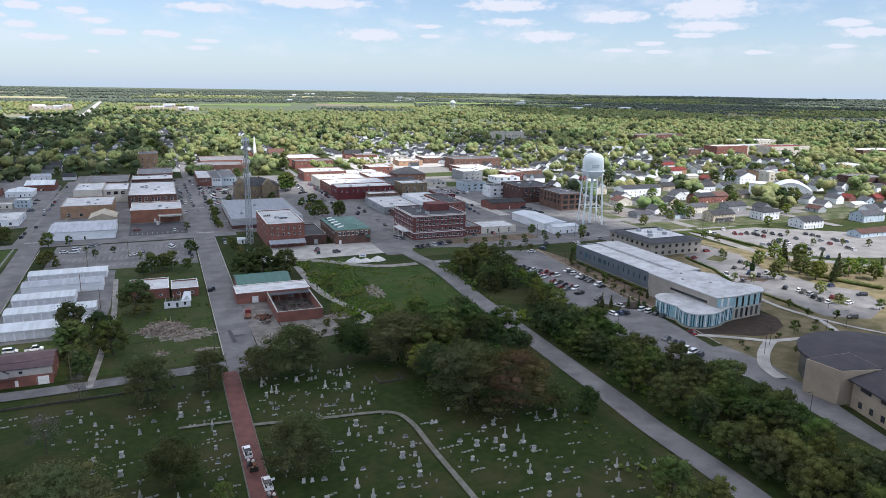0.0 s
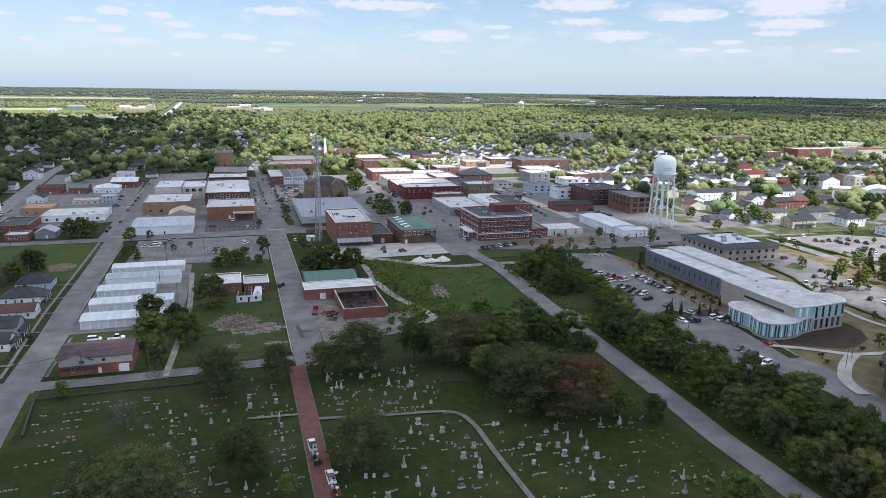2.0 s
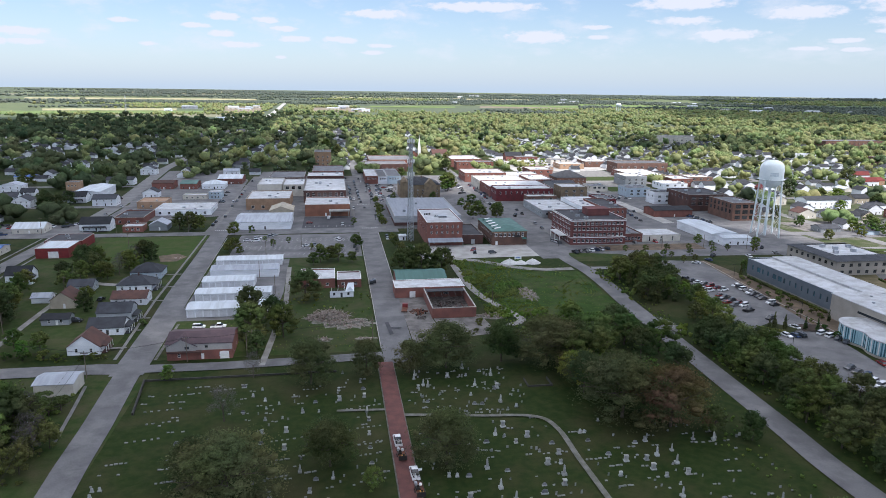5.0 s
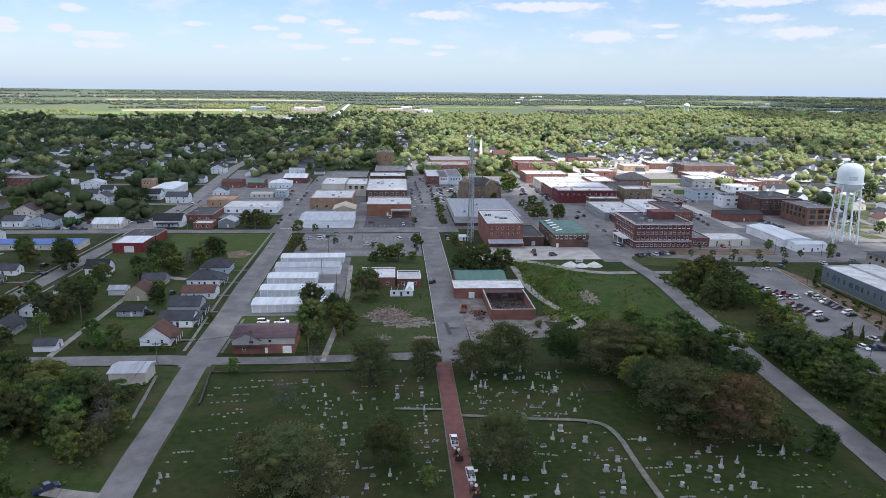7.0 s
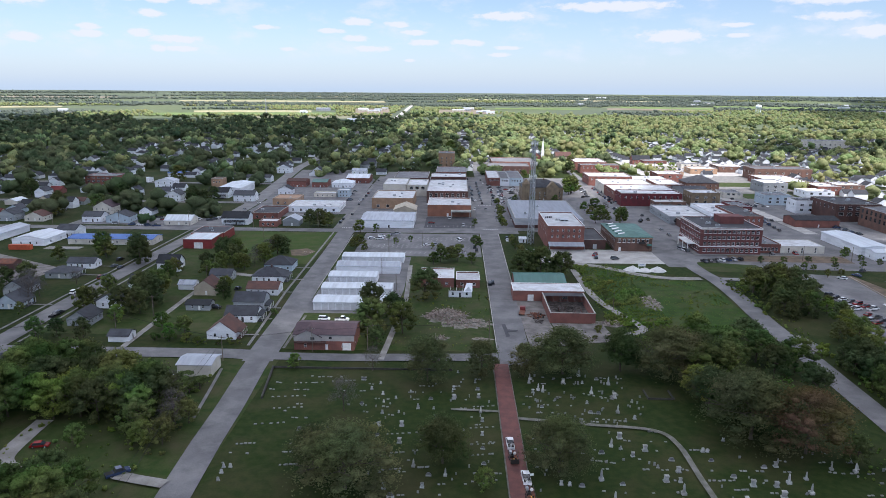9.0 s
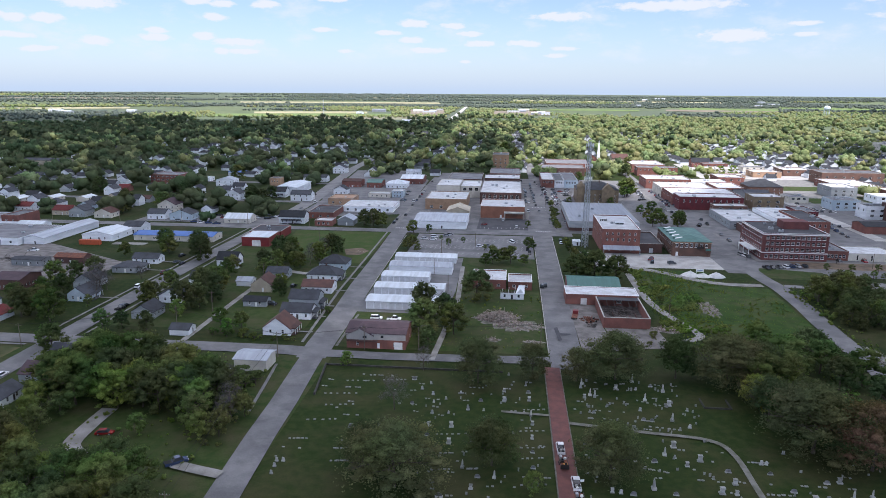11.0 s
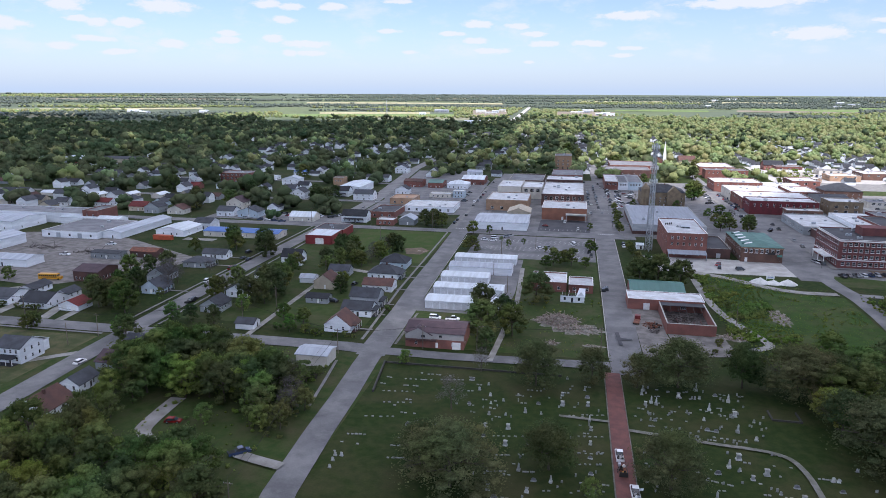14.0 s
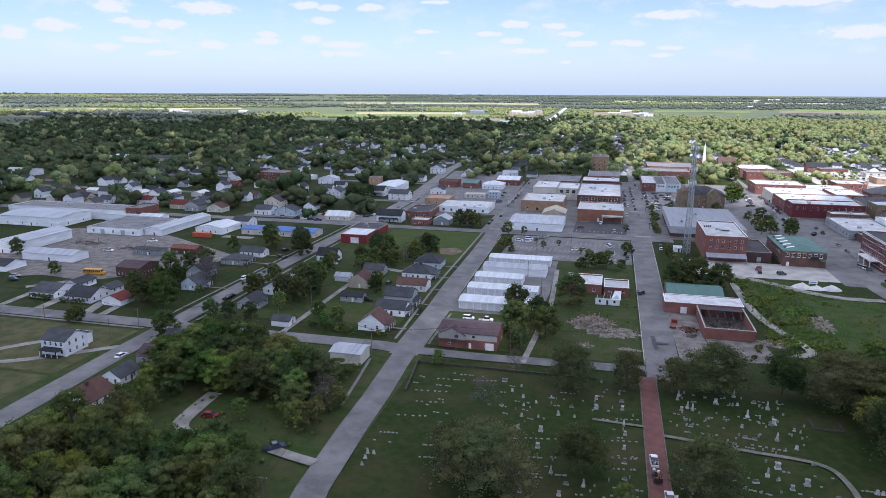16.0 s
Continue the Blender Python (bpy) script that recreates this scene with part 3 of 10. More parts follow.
def house(label, x0, y0, x1, y1, eave, rise, axis, wall, roof, storeys=1, porch=None, chimney=False, win=(3, 2), name="house", category="house",
          group="", hip=False, door="S", garage=0, turn=0.0, glass=None, wins=True):
    """A small pitched-roof building: walls with windows and door, roof slabs, porch on posts, chimney."""
    w, d = x1 - x0, y1 - y0
    top = thing(name, x0, y0, label, category, group, turn=turn)
    sh, found = Shape(), []
    for s in SIDES:
        p, u, width = side_line(s, w, d)
        holes, gate = [], []
        if wins and s not in ("NW" if x0 < 0 else "NE"):
            n = win[0] if s in "SN" else win[1]
            n = max(1, min(n, int(width // 2.2)))
            for k in range(storeys):
                holes += grid_holes(width, n, 0.95 + k * 2.7, 0.95, 1.35, 0.6)
        if s == door:
            if garage:
                gate = grid_holes(width, garage, 0.05, min(2.7, width / garage - 0.5), 2.15, 0.3)
            else:
                gate = [(width * 0.52, width * 0.52 + 0.95, 0.12, 2.15)]
            holes = [q for q in holes if not any(q[0] < e[1] + 0.1 and q[1] > e[0] - 0.1 and q[2] < e[3] for e in gate)]
        facade(sh, p, u, width, 0.0, eave, holes + gate)
        for q in holes:
            found.append((p, u, q))
        for e in gate:
            ob = part("garage_door" if garage else "door", Shape().box(e[0], 0.1, e[2], e[1], 0.15, e[3]), TRIM if garage or wall is not WHITE else BRONZE, top)
            ob.matrix_basis = Matrix.Translation((p[0], p[1], 0)) @ Matrix.Rotation(math.atan2(u[1], u[0]), 4, "Z")
    rf = Shape()
    if hip:
        hip_roof(rf, w, d, eave, rise)
    else:
        if axis == "x":
            sh.poly((0, d, eave), (0, 0, eave), (0, d / 2, eave + rise)).poly((w, 0, eave), (w, d, eave), (w, d / 2, eave + rise))
        else:
            sh.poly((0, 0, eave), (w, 0, eave), (w / 2, 0, eave + rise)).poly((w, d, eave), (0, d, eave), (w / 2, d, eave + rise))
        gable_roof(rf, w, d, eave, rise, axis)
    part("wall", sh, wall, top)
    part("roof", rf, roof, top)
    for p, u, q in found:
        window(top, p, u, q, TRIM, glass or GLASS)
    if porch:
        s, dp = porch
        p, u, width = side_line(s, w, d)
        pr = Shape().box(width * 0.12, -dp, 2.45, width * 0.88, 0.0, 2.62).box(width * 0.12, -dp, 0.0, width * 0.88, -0.01, 0.3)
        pr.poly((width * 0.12 - 0.2, -dp - 0.2, 2.625), (width * 0.88 + 0.2, -dp - 0.2, 2.625), (width * 0.88, 0, 3.2), (width * 0.12, 0, 3.2))
        ob = part("porch", pr, roof, top)
        ob.matrix_basis = Matrix.Translation((p[0], p[1], 0)) @ Matrix.Rotation(math.atan2(u[1], u[0]), 4, "Z")
        for f in (0.14, 0.38, 0.62, 0.86):
            part("post", Shape().box(width * f - 0.08, -dp + 0.05, 0.3, width * f + 0.08, -dp + 0.21, 2.45), TRIM, ob)
    if chimney:
        part("chimney", Shape().box(w * 0.55, d * 0.42, eave, w * 0.55 + 0.7, d * 0.42 + 0.7, eave + rise + 0.9), BRICKDARK, top)
    return top


def strip(points, width, z):
    """A ribbon of ground along a line of points."""
    sh, sides = Shape(), []
    for i, p in enumerate(points):
        a, b = points[max(i - 1, 0)], points[min(i + 1, len(points) - 1)]
        d = Vector((b[0] - a[0], b[1] - a[1])).normalized()
        sides.append(((p[0] - d.y * width / 2, p[1] + d.x * width / 2, z), (p[0] + d.y * width / 2, p[1] - d.x * width / 2, z)))
    for (a, b), (c, d) in zip(sides, sides[1:]):
        sh.poly(b, d, c, a)
    return sh


def curve_points(points, n=6):
    """Rounds a line of points (Catmull-Rom)."""
    out, q = [], [points[0], *points, points[-1]]
    for i in range(1, len(q) - 2):
        for k in range(n):
            t = k / n
            out.append(tuple(0.5 * (2 * q[i][j] + (q[i + 1][j] - q[i - 1][j]) * t + (2 * q[i - 1][j] - 5 * q[i][j] + 4 * q[i + 1][j] - q[i + 2][j]) * t * t
                                    + (3 * q[i][j] - q[i - 1][j] - 3 * q[i + 1][j] + q[i + 2][j]) * t ** 3) for j in (0, 1)))
    return out + [points[-1]]


def area(name, pts, z, material, label="", category="ground", kind="structure"):
    return solo(name, Shape().poly(*[(x, y, z) for x, y in pts]), material, label, category, kind=kind)


def rect(x0, y0, x1, y1):
    return [(x0, y0), (x1, y0), (x1, y1), (x0, y1)]


FAMILY, LAST = {}, []


def clone(ob, m):
    """copy_thing() with the list of parts kept, which is quicker for hundreds of copies."""
    if ob not in FAMILY:
        FAMILY[ob] = (ob, *ob.children_recursive)
    made = {}
    for o in FAMILY[ob]:
        made[o] = o.copy()
        scene.collection.objects.link(made[o])
        made[o].parent = made.get(o.parent, o.parent)
        made[o].matrix_parent_inverse = o.matrix_parent_inverse
    made[ob].matrix_basis = m
    LAST[:] = made.values()
    return made[ob]

# ---- the land ----
fields = mat("far fields", (0.100, 0.122, 0.062), (0.074, 0.092, 0.056), rough=0.95, size=160, fine=15, spec=0.05)
fn, fl = fields.node_tree.nodes, fields.node_tree.links
cells = fn.new("ShaderNodeTexVoronoi")
cells.distance = "CHEBYCHEV"
cells.inputs["Scale"].default_value = 1.0
squash = fn.new("ShaderNodeVectorMath")
squash.operation = "MULTIPLY"
squash.inputs[1].default_value = (1 / 420, 1 / 260, 0)
fl.new(fn["Geometry"].outputs["Position"], squash.inputs[0])
fl.new(squash.outputs[0], cells.inputs["Vector"])
ramp = fn.new("ShaderNodeValToRGB")
ramp.color_ramp.interpolation = "CONSTANT"
for at_, col in ((0.0, (0.098, 0.118, 0.082, 1)), (0.3, (0.122, 0.146, 0.080, 1)), (0.5, (0.084, 0.100, 0.076, 1)), (0.72, (0.215, 0.205, 0.140, 1)), (0.82, (0.108, 0.132, 0.076, 1))):
    e = ramp.color_ramp.elements.new(at_) if at_ else ramp.color_ramp.elements[0]
    e.color = col
tone = fn.new("ShaderNodeSeparateColor")
fl.new(cells.outputs["Color"], tone.inputs[0])
fl.new(tone.outputs[0], ramp.inputs[0])
blend = fn.new("ShaderNodeMix")
blend.data_type = "RGBA"
blend.inputs["Factor"].default_value = 0.3
fl.new(ramp.outputs[0], blend.inputs["A"])
fl.new(fn["Mix"].outputs["Result"], blend.inputs["B"])
fl.new(blend.outputs["Result"], fn["Hue/Saturation/Value"].inputs["Color"])


def land_height(x, y):
    """Level round the town, rising gently to the skyline."""
    r = math.hypot(x, y)
    t = min(max((r - 2300) / 2600, 0.0), 1.0)
    return 66.5 * t ** 1.25 + (noise.noise((x / 700, y / 700, 0)) * 5.0 * t if r < 5400 else 0)


def build_ground():
    me = bpy.data.meshes.new("ground")
    rings = [0, 60, 120, 200, 300, 400, 520, 650, 800, 1000, 1200, 1450, 1700, 1900, 2100, 2300, 2500, 2700, 2900, 3100, 3300, 3500, 3700, 3900, 4100, 4300, 4500, 4700, 4900, 5100, 5500]
    n = 180
    vs, fs, mi = [(0, 0, 0)], [], []
    for r in rings[1:]:
        for i in range(n):
            x, y = r * math.sin(i * math.tau / n), r * math.cos(i * math.tau / n)
            vs.append((x, y, land_height(x, y)))
    for i in range(n):
        fs.append((0, 1 + (i + 1) % n, 1 + i))
        mi.append(0)
    for j in range(len(rings) - 2):
        for i in range(n):
            a, b = 1 + j * n + i, 1 + j * n + (i + 1) % n
            fs.append((a, b, b + n, a + n))
            mi.append(1 if rings[j + 1] >= 1900 else 0)
    me.from_pydata(vs, [], fs)
    me.materials.append(GRASS)
    me.materials.append(fields)
    me.polygons.foreach_set("material_index", mi)
    me.shade_smooth()
    return tagged(new("ground", me), "grassy level land with far farm fields", "ground", kind="structure")


build_ground()
LAYER = [0.030]


def lay(name, pts, material, label, category="ground"):
    LAYER[0] += 0.004
    return area(name, pts, LAYER[0], material, label, category)


def kerb(pts, width, label="pale concrete kerb", material=CONCRETE):
    """A raised kerb of 0.15 m along a line."""
    sh = Shape()
    for a, b in zip(pts, pts[1:]):
        d = Vector((b[0] - a[0], b[1] - a[1])).normalized() * (width / 2)
        sh.prism([(a[0] + d.y, a[1] - d.x), (b[0] + d.y, b[1] - d.x), (b[0] - d.y, b[1] + d.x), (a[0] - d.y, a[1] + d.x)], 0.0, 0.21)
    return solo("kerb", sh, material, label, "kerb", kind="structure")


def lay_strip(name, pts, width, material, label, category="road", rounded=False):
    LAYER[0] += 0.004
    return solo(name, strip(curve_points(pts) if rounded else pts, width, LAYER[0]), material, label, category, kind="structure")



def far_field(a0, a1, r0, r1, material, label, name="field"):
    """A field that follows the rising land, between two bearings and two distances."""
    sh, n = Shape(), 10
    for j in range(n):
        for k in range(n):
            ring = []
            for u, v in ((j, k), (j + 1, k), (j + 1, k + 1), (j, k + 1)):
                a, r = radians(a0 + (a1 - a0) * u / n), r0 + (r1 - r0) * v / n
                x, y = r * math.sin(a), r * math.cos(a)
                ring.append((x, y, land_height(x, y) + 1.2))
            sh.poly(*ring[::-1])
    return solo(name, sh, material, label, name, kind="structure")


HAY = mat("pale hay field", (0.34, 0.31, 0.19), (0.27, 0.26, 0.15), rough=0.95, size=40, fine=6, spec=0.05)
WHEAT = mat("young green crop", (0.150, 0.205, 0.075), (0.120, 0.165, 0.062), rough=0.95, size=60, fine=8, spec=0.05)
FALLOW = mat("fallow brown field", (0.22, 0.185, 0.14), (0.17, 0.15, 0.11), rough=0.95, size=50, fine=8, spec=0.05)
for a0_, a1_, r0_, r1_, m_, t_ in ((-24, -10, 2420, 2590, WHEAT, "young green crop field"), (-21, -12, 2600, 2740, HAY, "pale mown hay field"), (-46, -30, 3000, 3120, HAY, "pale mown hay field"), (3, 10, 2950, 3080, WHEAT, "young green crop field"), (12, 20, 3000, 3140, FALLOW, "fallow brown field"),
                                   (13, 20, 3150, 3300, WHEAT, "young green crop field"), (20, 34, 3300, 3500, WHEAT, "young green crop field"), (-60, -48, 3300, 3420, HAY, "pale mown hay field"), (36, 52, 3700, 3860, WHEAT, "young green crop field"), (-40, -26, 3900, 4100, FALLOW, "fallow brown field"), (0, 16, 3800, 3960, HAY, "pale mown hay field"), (-22, -6, 3500, 3640, HAY, "pale mown hay field")):
    far_field(a0_, a1_, r0_, r1_, m_, t_ + " beyond the town")
far_field(-8.5, -5.6, 2500, 2900, FALLOW, "bare ground round far sheds", "yard")
far_field(-1.6, 3.0, 2560, 2860, FALLOW, "bare ground round far sheds", "yard")
highway = Shape()
for k_ in range(11):
    ya_, yb_ = 2160 + k_ * 96, 2160 + k_ * 96 + 96
    xa_, xb_ = -200 - (ya_ - 2200) * 0.016, -200 - (yb_ - 2200) * 0.016
    za_, zb_ = land_height(xa_, ya_) + 1.5, land_height(xb_, yb_) + 1.5
    highway.poly((xa_ - 8, ya_, za_), (xa_ + 8, ya_, za_), (xb_ + 8, yb_, zb_), (xb_ - 8, yb_, zb_))
solo("highway", highway, CONCRETE, "pale concrete highway running to the skyline", "road", kind="structure")


# lawns, lots and yards
lay("lawn", rect(-160, 238, -78, 428), LAWN, "mown grass of the house plots", "lawn")
lay("lawn", rect(-400, 60, -60, 216), LAWN, "rough grass round the woods", "lawn")
lay("meadow", [(62, 258), (119.6, 250), (121.6, 300), (122, 322), (105, 330), (66, 354), (61, 320), (64, 290)], WEEDS, "overgrown green vacant field", "meadow")
lay("pavement", rect(-82, 440, 300, 720), ASPHALT, "worn grey town asphalt", "pavement")
lay("pavement", [(205, 585), (290, 580), (345, 600), (400, 600), (400, 700), (300, 760), (205, 760)], SIDEWALK, "pale concrete streets and forecourts", "pavement")
lay("pavement", [(203, 755), (300, 755), (345, 770), (350, 905), (206, 905)], CONCRETE, "pale concrete lots beyond the centre", "pavement")
lay("lawn", rect(246, 668, 300, 700), LAWN, "small park lawn among pale streets", "lawn")
lay("lawn", rect(252, 592, 276, 622), BRIGHTLAWN, "lush lawn beside the town lot", "lawn")
lay("lot", rect(-262, 445, -200, 476), ASPHALT, "car dealer's asphalt lot", "lot")
lay("pavement", rect(-170, 560, -86, 700), ASPHALT, "worn asphalt round the trade buildings", "pavement")
lay("lawn", [(-64, 226), (14, 226), (14, 366), (-64, 366)], LAWN, "rough green grass of the vacant plots", "lawn")
lay("yard", [(-63, 266), (-26, 266), (-24, 300), (-25, 364), (-63, 364)], ASPHALT, "grey asphalt between storage sheds", "yard")
lay("parking_lot", rect(-58, 366, 14, 427), ASPHALT, "striped grey asphalt parking lot", "parking lot")
lay("parking_lot", rect(-22, 446, 12, 486), NEWASPHALT, "small dark asphalt parking lot", "parking lot")
lay("pavement", [(40, 355), (116, 356), (118, 388), (40, 388)], CONCRETE, "pale concrete apron behind the shops", "pavement")
lay("pavement", [(112, 350), (255, 345), (300, 352), (300, 445), (112, 445)], ASPHALT, "asphalt round the office block", "pavement")
lay("lawn", [(124, 342), (163, 340), (160, 356), (131, 362)], LAWN, "triangle of mown grass", "lawn")
lay("lawn", [(62, 345), (110, 340), (103, 349), (64, 354)], WEEDS, "weedy verge", "lawn")
lay("parking_lot", [(152, 175), (181, 176), (186, 215), (192, 275), (197, 335), (175, 340), (166, 274), (158, 243), (153, 205)], ASPHALT, "campus asphalt parking lot", "parking lot")
lay("road", [(166, 40), (177, 40), (176, 108), (182, 130), (188, 160), (187, 178), (152, 178), (162, 172), (172, 153), (171, 136), (168, 104)], ASPHALT, "campus drive", "road")
lay("lawn", [(186, 176), (188, 160), (184, 140), (180, 60), (330, 60), (330, 300), (232, 300), (232, 198), (186, 192)], BROWNLAWN, "dry mown campus lawn", "lawn")
lay("verge", [(186, 216), (193, 216), (204, 240), (204, 305), (200, 336), (197, 336), (192, 275)], DIRT, "bare earth strip beside the campus hall", "verge")
lay("verge", [(-400, 170), (-172, 170), (-172, 212), (-400, 212)], DRYGRASS, "rough olive grass beside the street", "lawn")
lay("verge", [(-620, 60), (-176, 60), (-172, 168), (-620, 168)], DRYGRASS, "rough olive field", "lawn")
lay_strip("path", [(-168, 196), (-190, 178), (-204, 172), (-208, 182), (-196, 196)], 3.2, GRAVEL, "looped gravel driveway", "path", rounded=True)
lay("mulch_bed", [(186, 190), (194.8, 187), (205.3, 181), (213.6, 180.6), (225, 186), (231.5, 195.3), (230, 203), (201, 199), (188, 196)], MULCH, "dark mulch bed beside the glass building", "mulch bed")
lay("parking_lot", [(286, 322), (270, 292), (262.5, 262), (252, 238.6), (255, 213), (252, 189.4), (267, 180), (292, 191), (302, 211), (292, 225), (292, 241), (290, 257), (303, 286), (300, 345), (252, 348), (252, 340), (288, 340)], ASPHALT, "campus asphalt lot with tree islands", "parking lot")
lay("lawn", [(303, 286), (290, 257), (293, 226), (303, 211), (340, 205), (356, 236), (322, 270), (314, 290), (312, 345), (302, 345)], BROWNLAWN, "dry tree lawn between the campus lots", "lawn")
lay("island", [(262, 245), (270, 238), (276, 240), (268, 252)], MULCH, "planted island of the lot", "island")
lay("island", [(274, 196), (286, 204), (283, 211), (272, 204)], DRYGRASS, "planted island of the lot", "island")
lay("island", [(280, 276), (290, 282), (288, 290), (276, 284)], DRYGRASS, "planted island of the lot", "island")
lay("parking_lot", [(333, 293), (334, 356), (365, 354), (398, 332), (446, 300), (440, 262), (401, 262), (382, 252), (346, 264)], PALELOT, "large pale parking lot", "parking lot")
lay_strip("road", [(232, 357), (318, 357), (322, 340), (320, 300), (322, 276), (346, 250), (372, 226), (420, 190)], 7.5, PALELOT, "pale campus road", "road", rounded=True)
lay("lawn", [(300, 358), (470, 350), (560, 400), (560, 640), (300, 640)], YARDGRASS, "worn grass and gravel of the house plots", "lawn")
lay("pavement", [(304, 384), (470, 380), (470, 394), (304, 394)], ASPHALT, "worn asphalt lane behind the tower lot", "pavement")
lay("yard", [(312, 405), (352, 405), (352, 436), (312, 436)], YARD, "bare gravel yard by the tower", "yard")
lay("yard", [(366, 424), (410, 422), (410, 436), (366, 437)], YARD, "gravel parking yard of the flats", "yard")
lay("lawn", rect(304, 346, 400, 352), LAWN, "grass strip beside the pale lot", "lawn")
lay("yard", [(-345, 300), (-282, 264), (-272, 270), (-243, 266), (-231, 277), (-243, 292), (-205, 300), (-200, 330), (-262, 365), (-300, 384), (-345, 372)], YARD, "bare gravel work yard", "yard")
lay("yard", [(27, 231), (40, 233), (37.4, 258), (37.4, 287), (26, 287)], YARD, "broken concrete yard", "yard")
lay("yard", [(39, 234), (60, 238), (58, 257), (38, 257.5)], YARD, "rubble strewn concrete yard", "yard")
lay("lawn", [(-128, 345), (-77, 345), (-77, 427), (-139, 427)], BRIGHTLAWN, "lush mown lawn on an empty plot", "lawn")
lay("yard", [(-95, 377), (-86, 381.5), (-79.9, 374), (-83, 364), (-91, 363.5)], DIRT, "bare earth of a cleared house plot", "yard")
lay_strip("path", [(127, 327.5), (136, 327), (157, 325.6), (172, 330)], 5.0, PALELOT, "short paved entry to the campus lot", "road")
for x0_, y0_, x1_, y1_, w_ in ((-231, 225, -232.5, 243, 4.6), (-207, 225, -211.5, 241, 4.4), (-199.5, 225, -200.5, 236, 3.6), (-250, 225, -252, 243, 3.4), (-248, 265, -262, 250, 4.0)):
    lay_strip("path", [(x0_, y0_), (x1_, y1_)], w_, GRAVEL, "pale gravel driveway of a house", "driveway")
lay_strip("path", [(-111, 325), (-101.7, 321.5), (-90, 320)], 4.0, GRAVEL, "pale gravel drive behind the houses", "driveway")
lay("lot", [(152, 364), (216, 362), (217, 378), (152, 380)], DIRT, "bare earth lot beside the shops", "lot")
lay("lot", [(-215, 430), (-150, 430), (-150, 470), (-215, 470)], ASPHALT, "asphalt corner lot", "lot")

# streets
lay_strip("road", [(-40, -40), (-53, 60), (-62.9, 130), (-64.5, 160), (-65.0, 180), (-66.5, 207), (-66.9, 219)], 8.1, ASPHALT, "long grey asphalt street")
lay_strip("road", [(-66.9, 214), (-67.6, 268), (-69.2, 305), (-69.7, 345), (-70.3, 378), (-71.5, 421), (-71.6, 760)], 10.4, ASPHALT, "long grey asphalt street between houses")
lay_strip("road", [(20.8, 214), (20.8, 440), (21.5, 470), (24, 500), (24, 700), (23, 800), (16, 950), (5, 1200), (2, 1500)], 11.4, ASPHALT, "main street of worn asphalt")
lay("pavement", [(-157, 470), (-157, 548), (-166, 656), (-176, 770), (-118, 775), (-84, 690), (-79, 495)], ASPHALT, "worn asphalt between the trade buildings", "pavement")
AVENUE = [(-164, 425), (-163.5, 480), (-164.5, 550), (-174, 656), (-185, 787), (-187, 962), (-184, 1180)]
lay_strip("road", [(-158, 40), (-160, 100), (-164, 200), (-166, 300), (-164.5, 430)], 9.0, ASPHALT, "residential asphalt street")
lay_strip("road", AVENUE, 11.5, PALELOT, "long pale avenue out of town")
lay_strip("road", [(-620, 220.5), (-78, 220.5), (-66, 219)], 8.4, ASPHALT, "residential cross street")
lay_strip("road", [(-66, 219), (-40, 218.5), (-15, 219.5), (15, 221)], 6.5, ASPHALT, "narrow lane past the cemetery")
lay_strip("road", [(-620, 434), (-80, 434), (40, 434)], 10.5, ASPHALT, "cross street")
lay_strip("road", [(112, 20), (119.4, 98), (119.8, 136), (120.9, 156), (122.0, 190), (124.1, 246), (125.2, 272), (126.9, 295), (127.4, 322), (125, 345), (125, 380), (126, 445), (128, 800)], 8.2, ASPHALT, "creek side asphalt street", rounded=True)
lay_strip("road", [(232, 440), (232, 900)], 9.0, CONCRETE, "pale concrete street")
lay_strip("road", [(-620, 540), (560, 540)], 9.0, ASPHALT, "cross street of the centre")
lay_strip("road", [(-620, 652), (640, 652)], 9.0, ASPHALT, "cross street beyond the centre")
lay_strip("road", [(336, 360), (336, 900)], 8.0, PALELOT, "pale residential street")
lay_strip("road", [(440, 330), (440, 900)], 8.0, PALELOT, "pale residential street")
lay_strip("road", [(112, 400), (180, 398), (300, 398), (520, 396)], 10.0, ASPHALT, "cross street past the office block")
lay_strip("road", [(-118, 224), (-118, 290), (-117, 328)], 2.4, GRAVEL, "gravel alley", rounded=True)
lay_strip("path", [(-25.4, 217), (-24.4, 234), (-22.7, 267), (-21.9, 285), (-24, 345)], 2.2, GRAVEL, "two rut gravel track", "path", rounded=True)
lay_strip("path", [(56, 356), (60, 352), (60.5, 322), (62, 293), (67, 272), (73, 252), (64, 245)], 3.4, GRAVEL, "curved gravel drive", "path", rounded=True)
lay_strip("path", [(60, 356), (75.6, 347.5), (90.4, 334), (104.3, 327), (121, 327)], 5.0, GRAVEL, "gravel drive past the piles", "path", rounded=True)
lay_strip("path", [(18, 176), (38, 173), (54, 170.5), (58.5, 163), (59, 146), (60, 120), (62, 60)], 1.5, PATHGREY, "narrow paved cemetery path", "path", rounded=True)
lay_strip("path", [(-1, 181), (13, 180)], 1.2, PATHGREY, "short paved cemetery path", "path")
lay_strip("path", [(-100, 135), (-104, 143), (-111, 149), (-112.7, 160), (-113, 170)], 4.8, GRAVEL, "gravel driveway through the trees", "path", rounded=True)
lay_strip("pavement", [(-60.9, 226), (-60.9, 262)], 1.0, PATHGREY, "concrete sidewalk", "sidewalk")
lay_strip("pavement", [(-74.2, 228), (-74.6, 238), (-77.2, 294), (-78.0, 350), (-79.2, 428)], 1.1, SIDEWALK, "concrete sidewalk", "sidewalk")
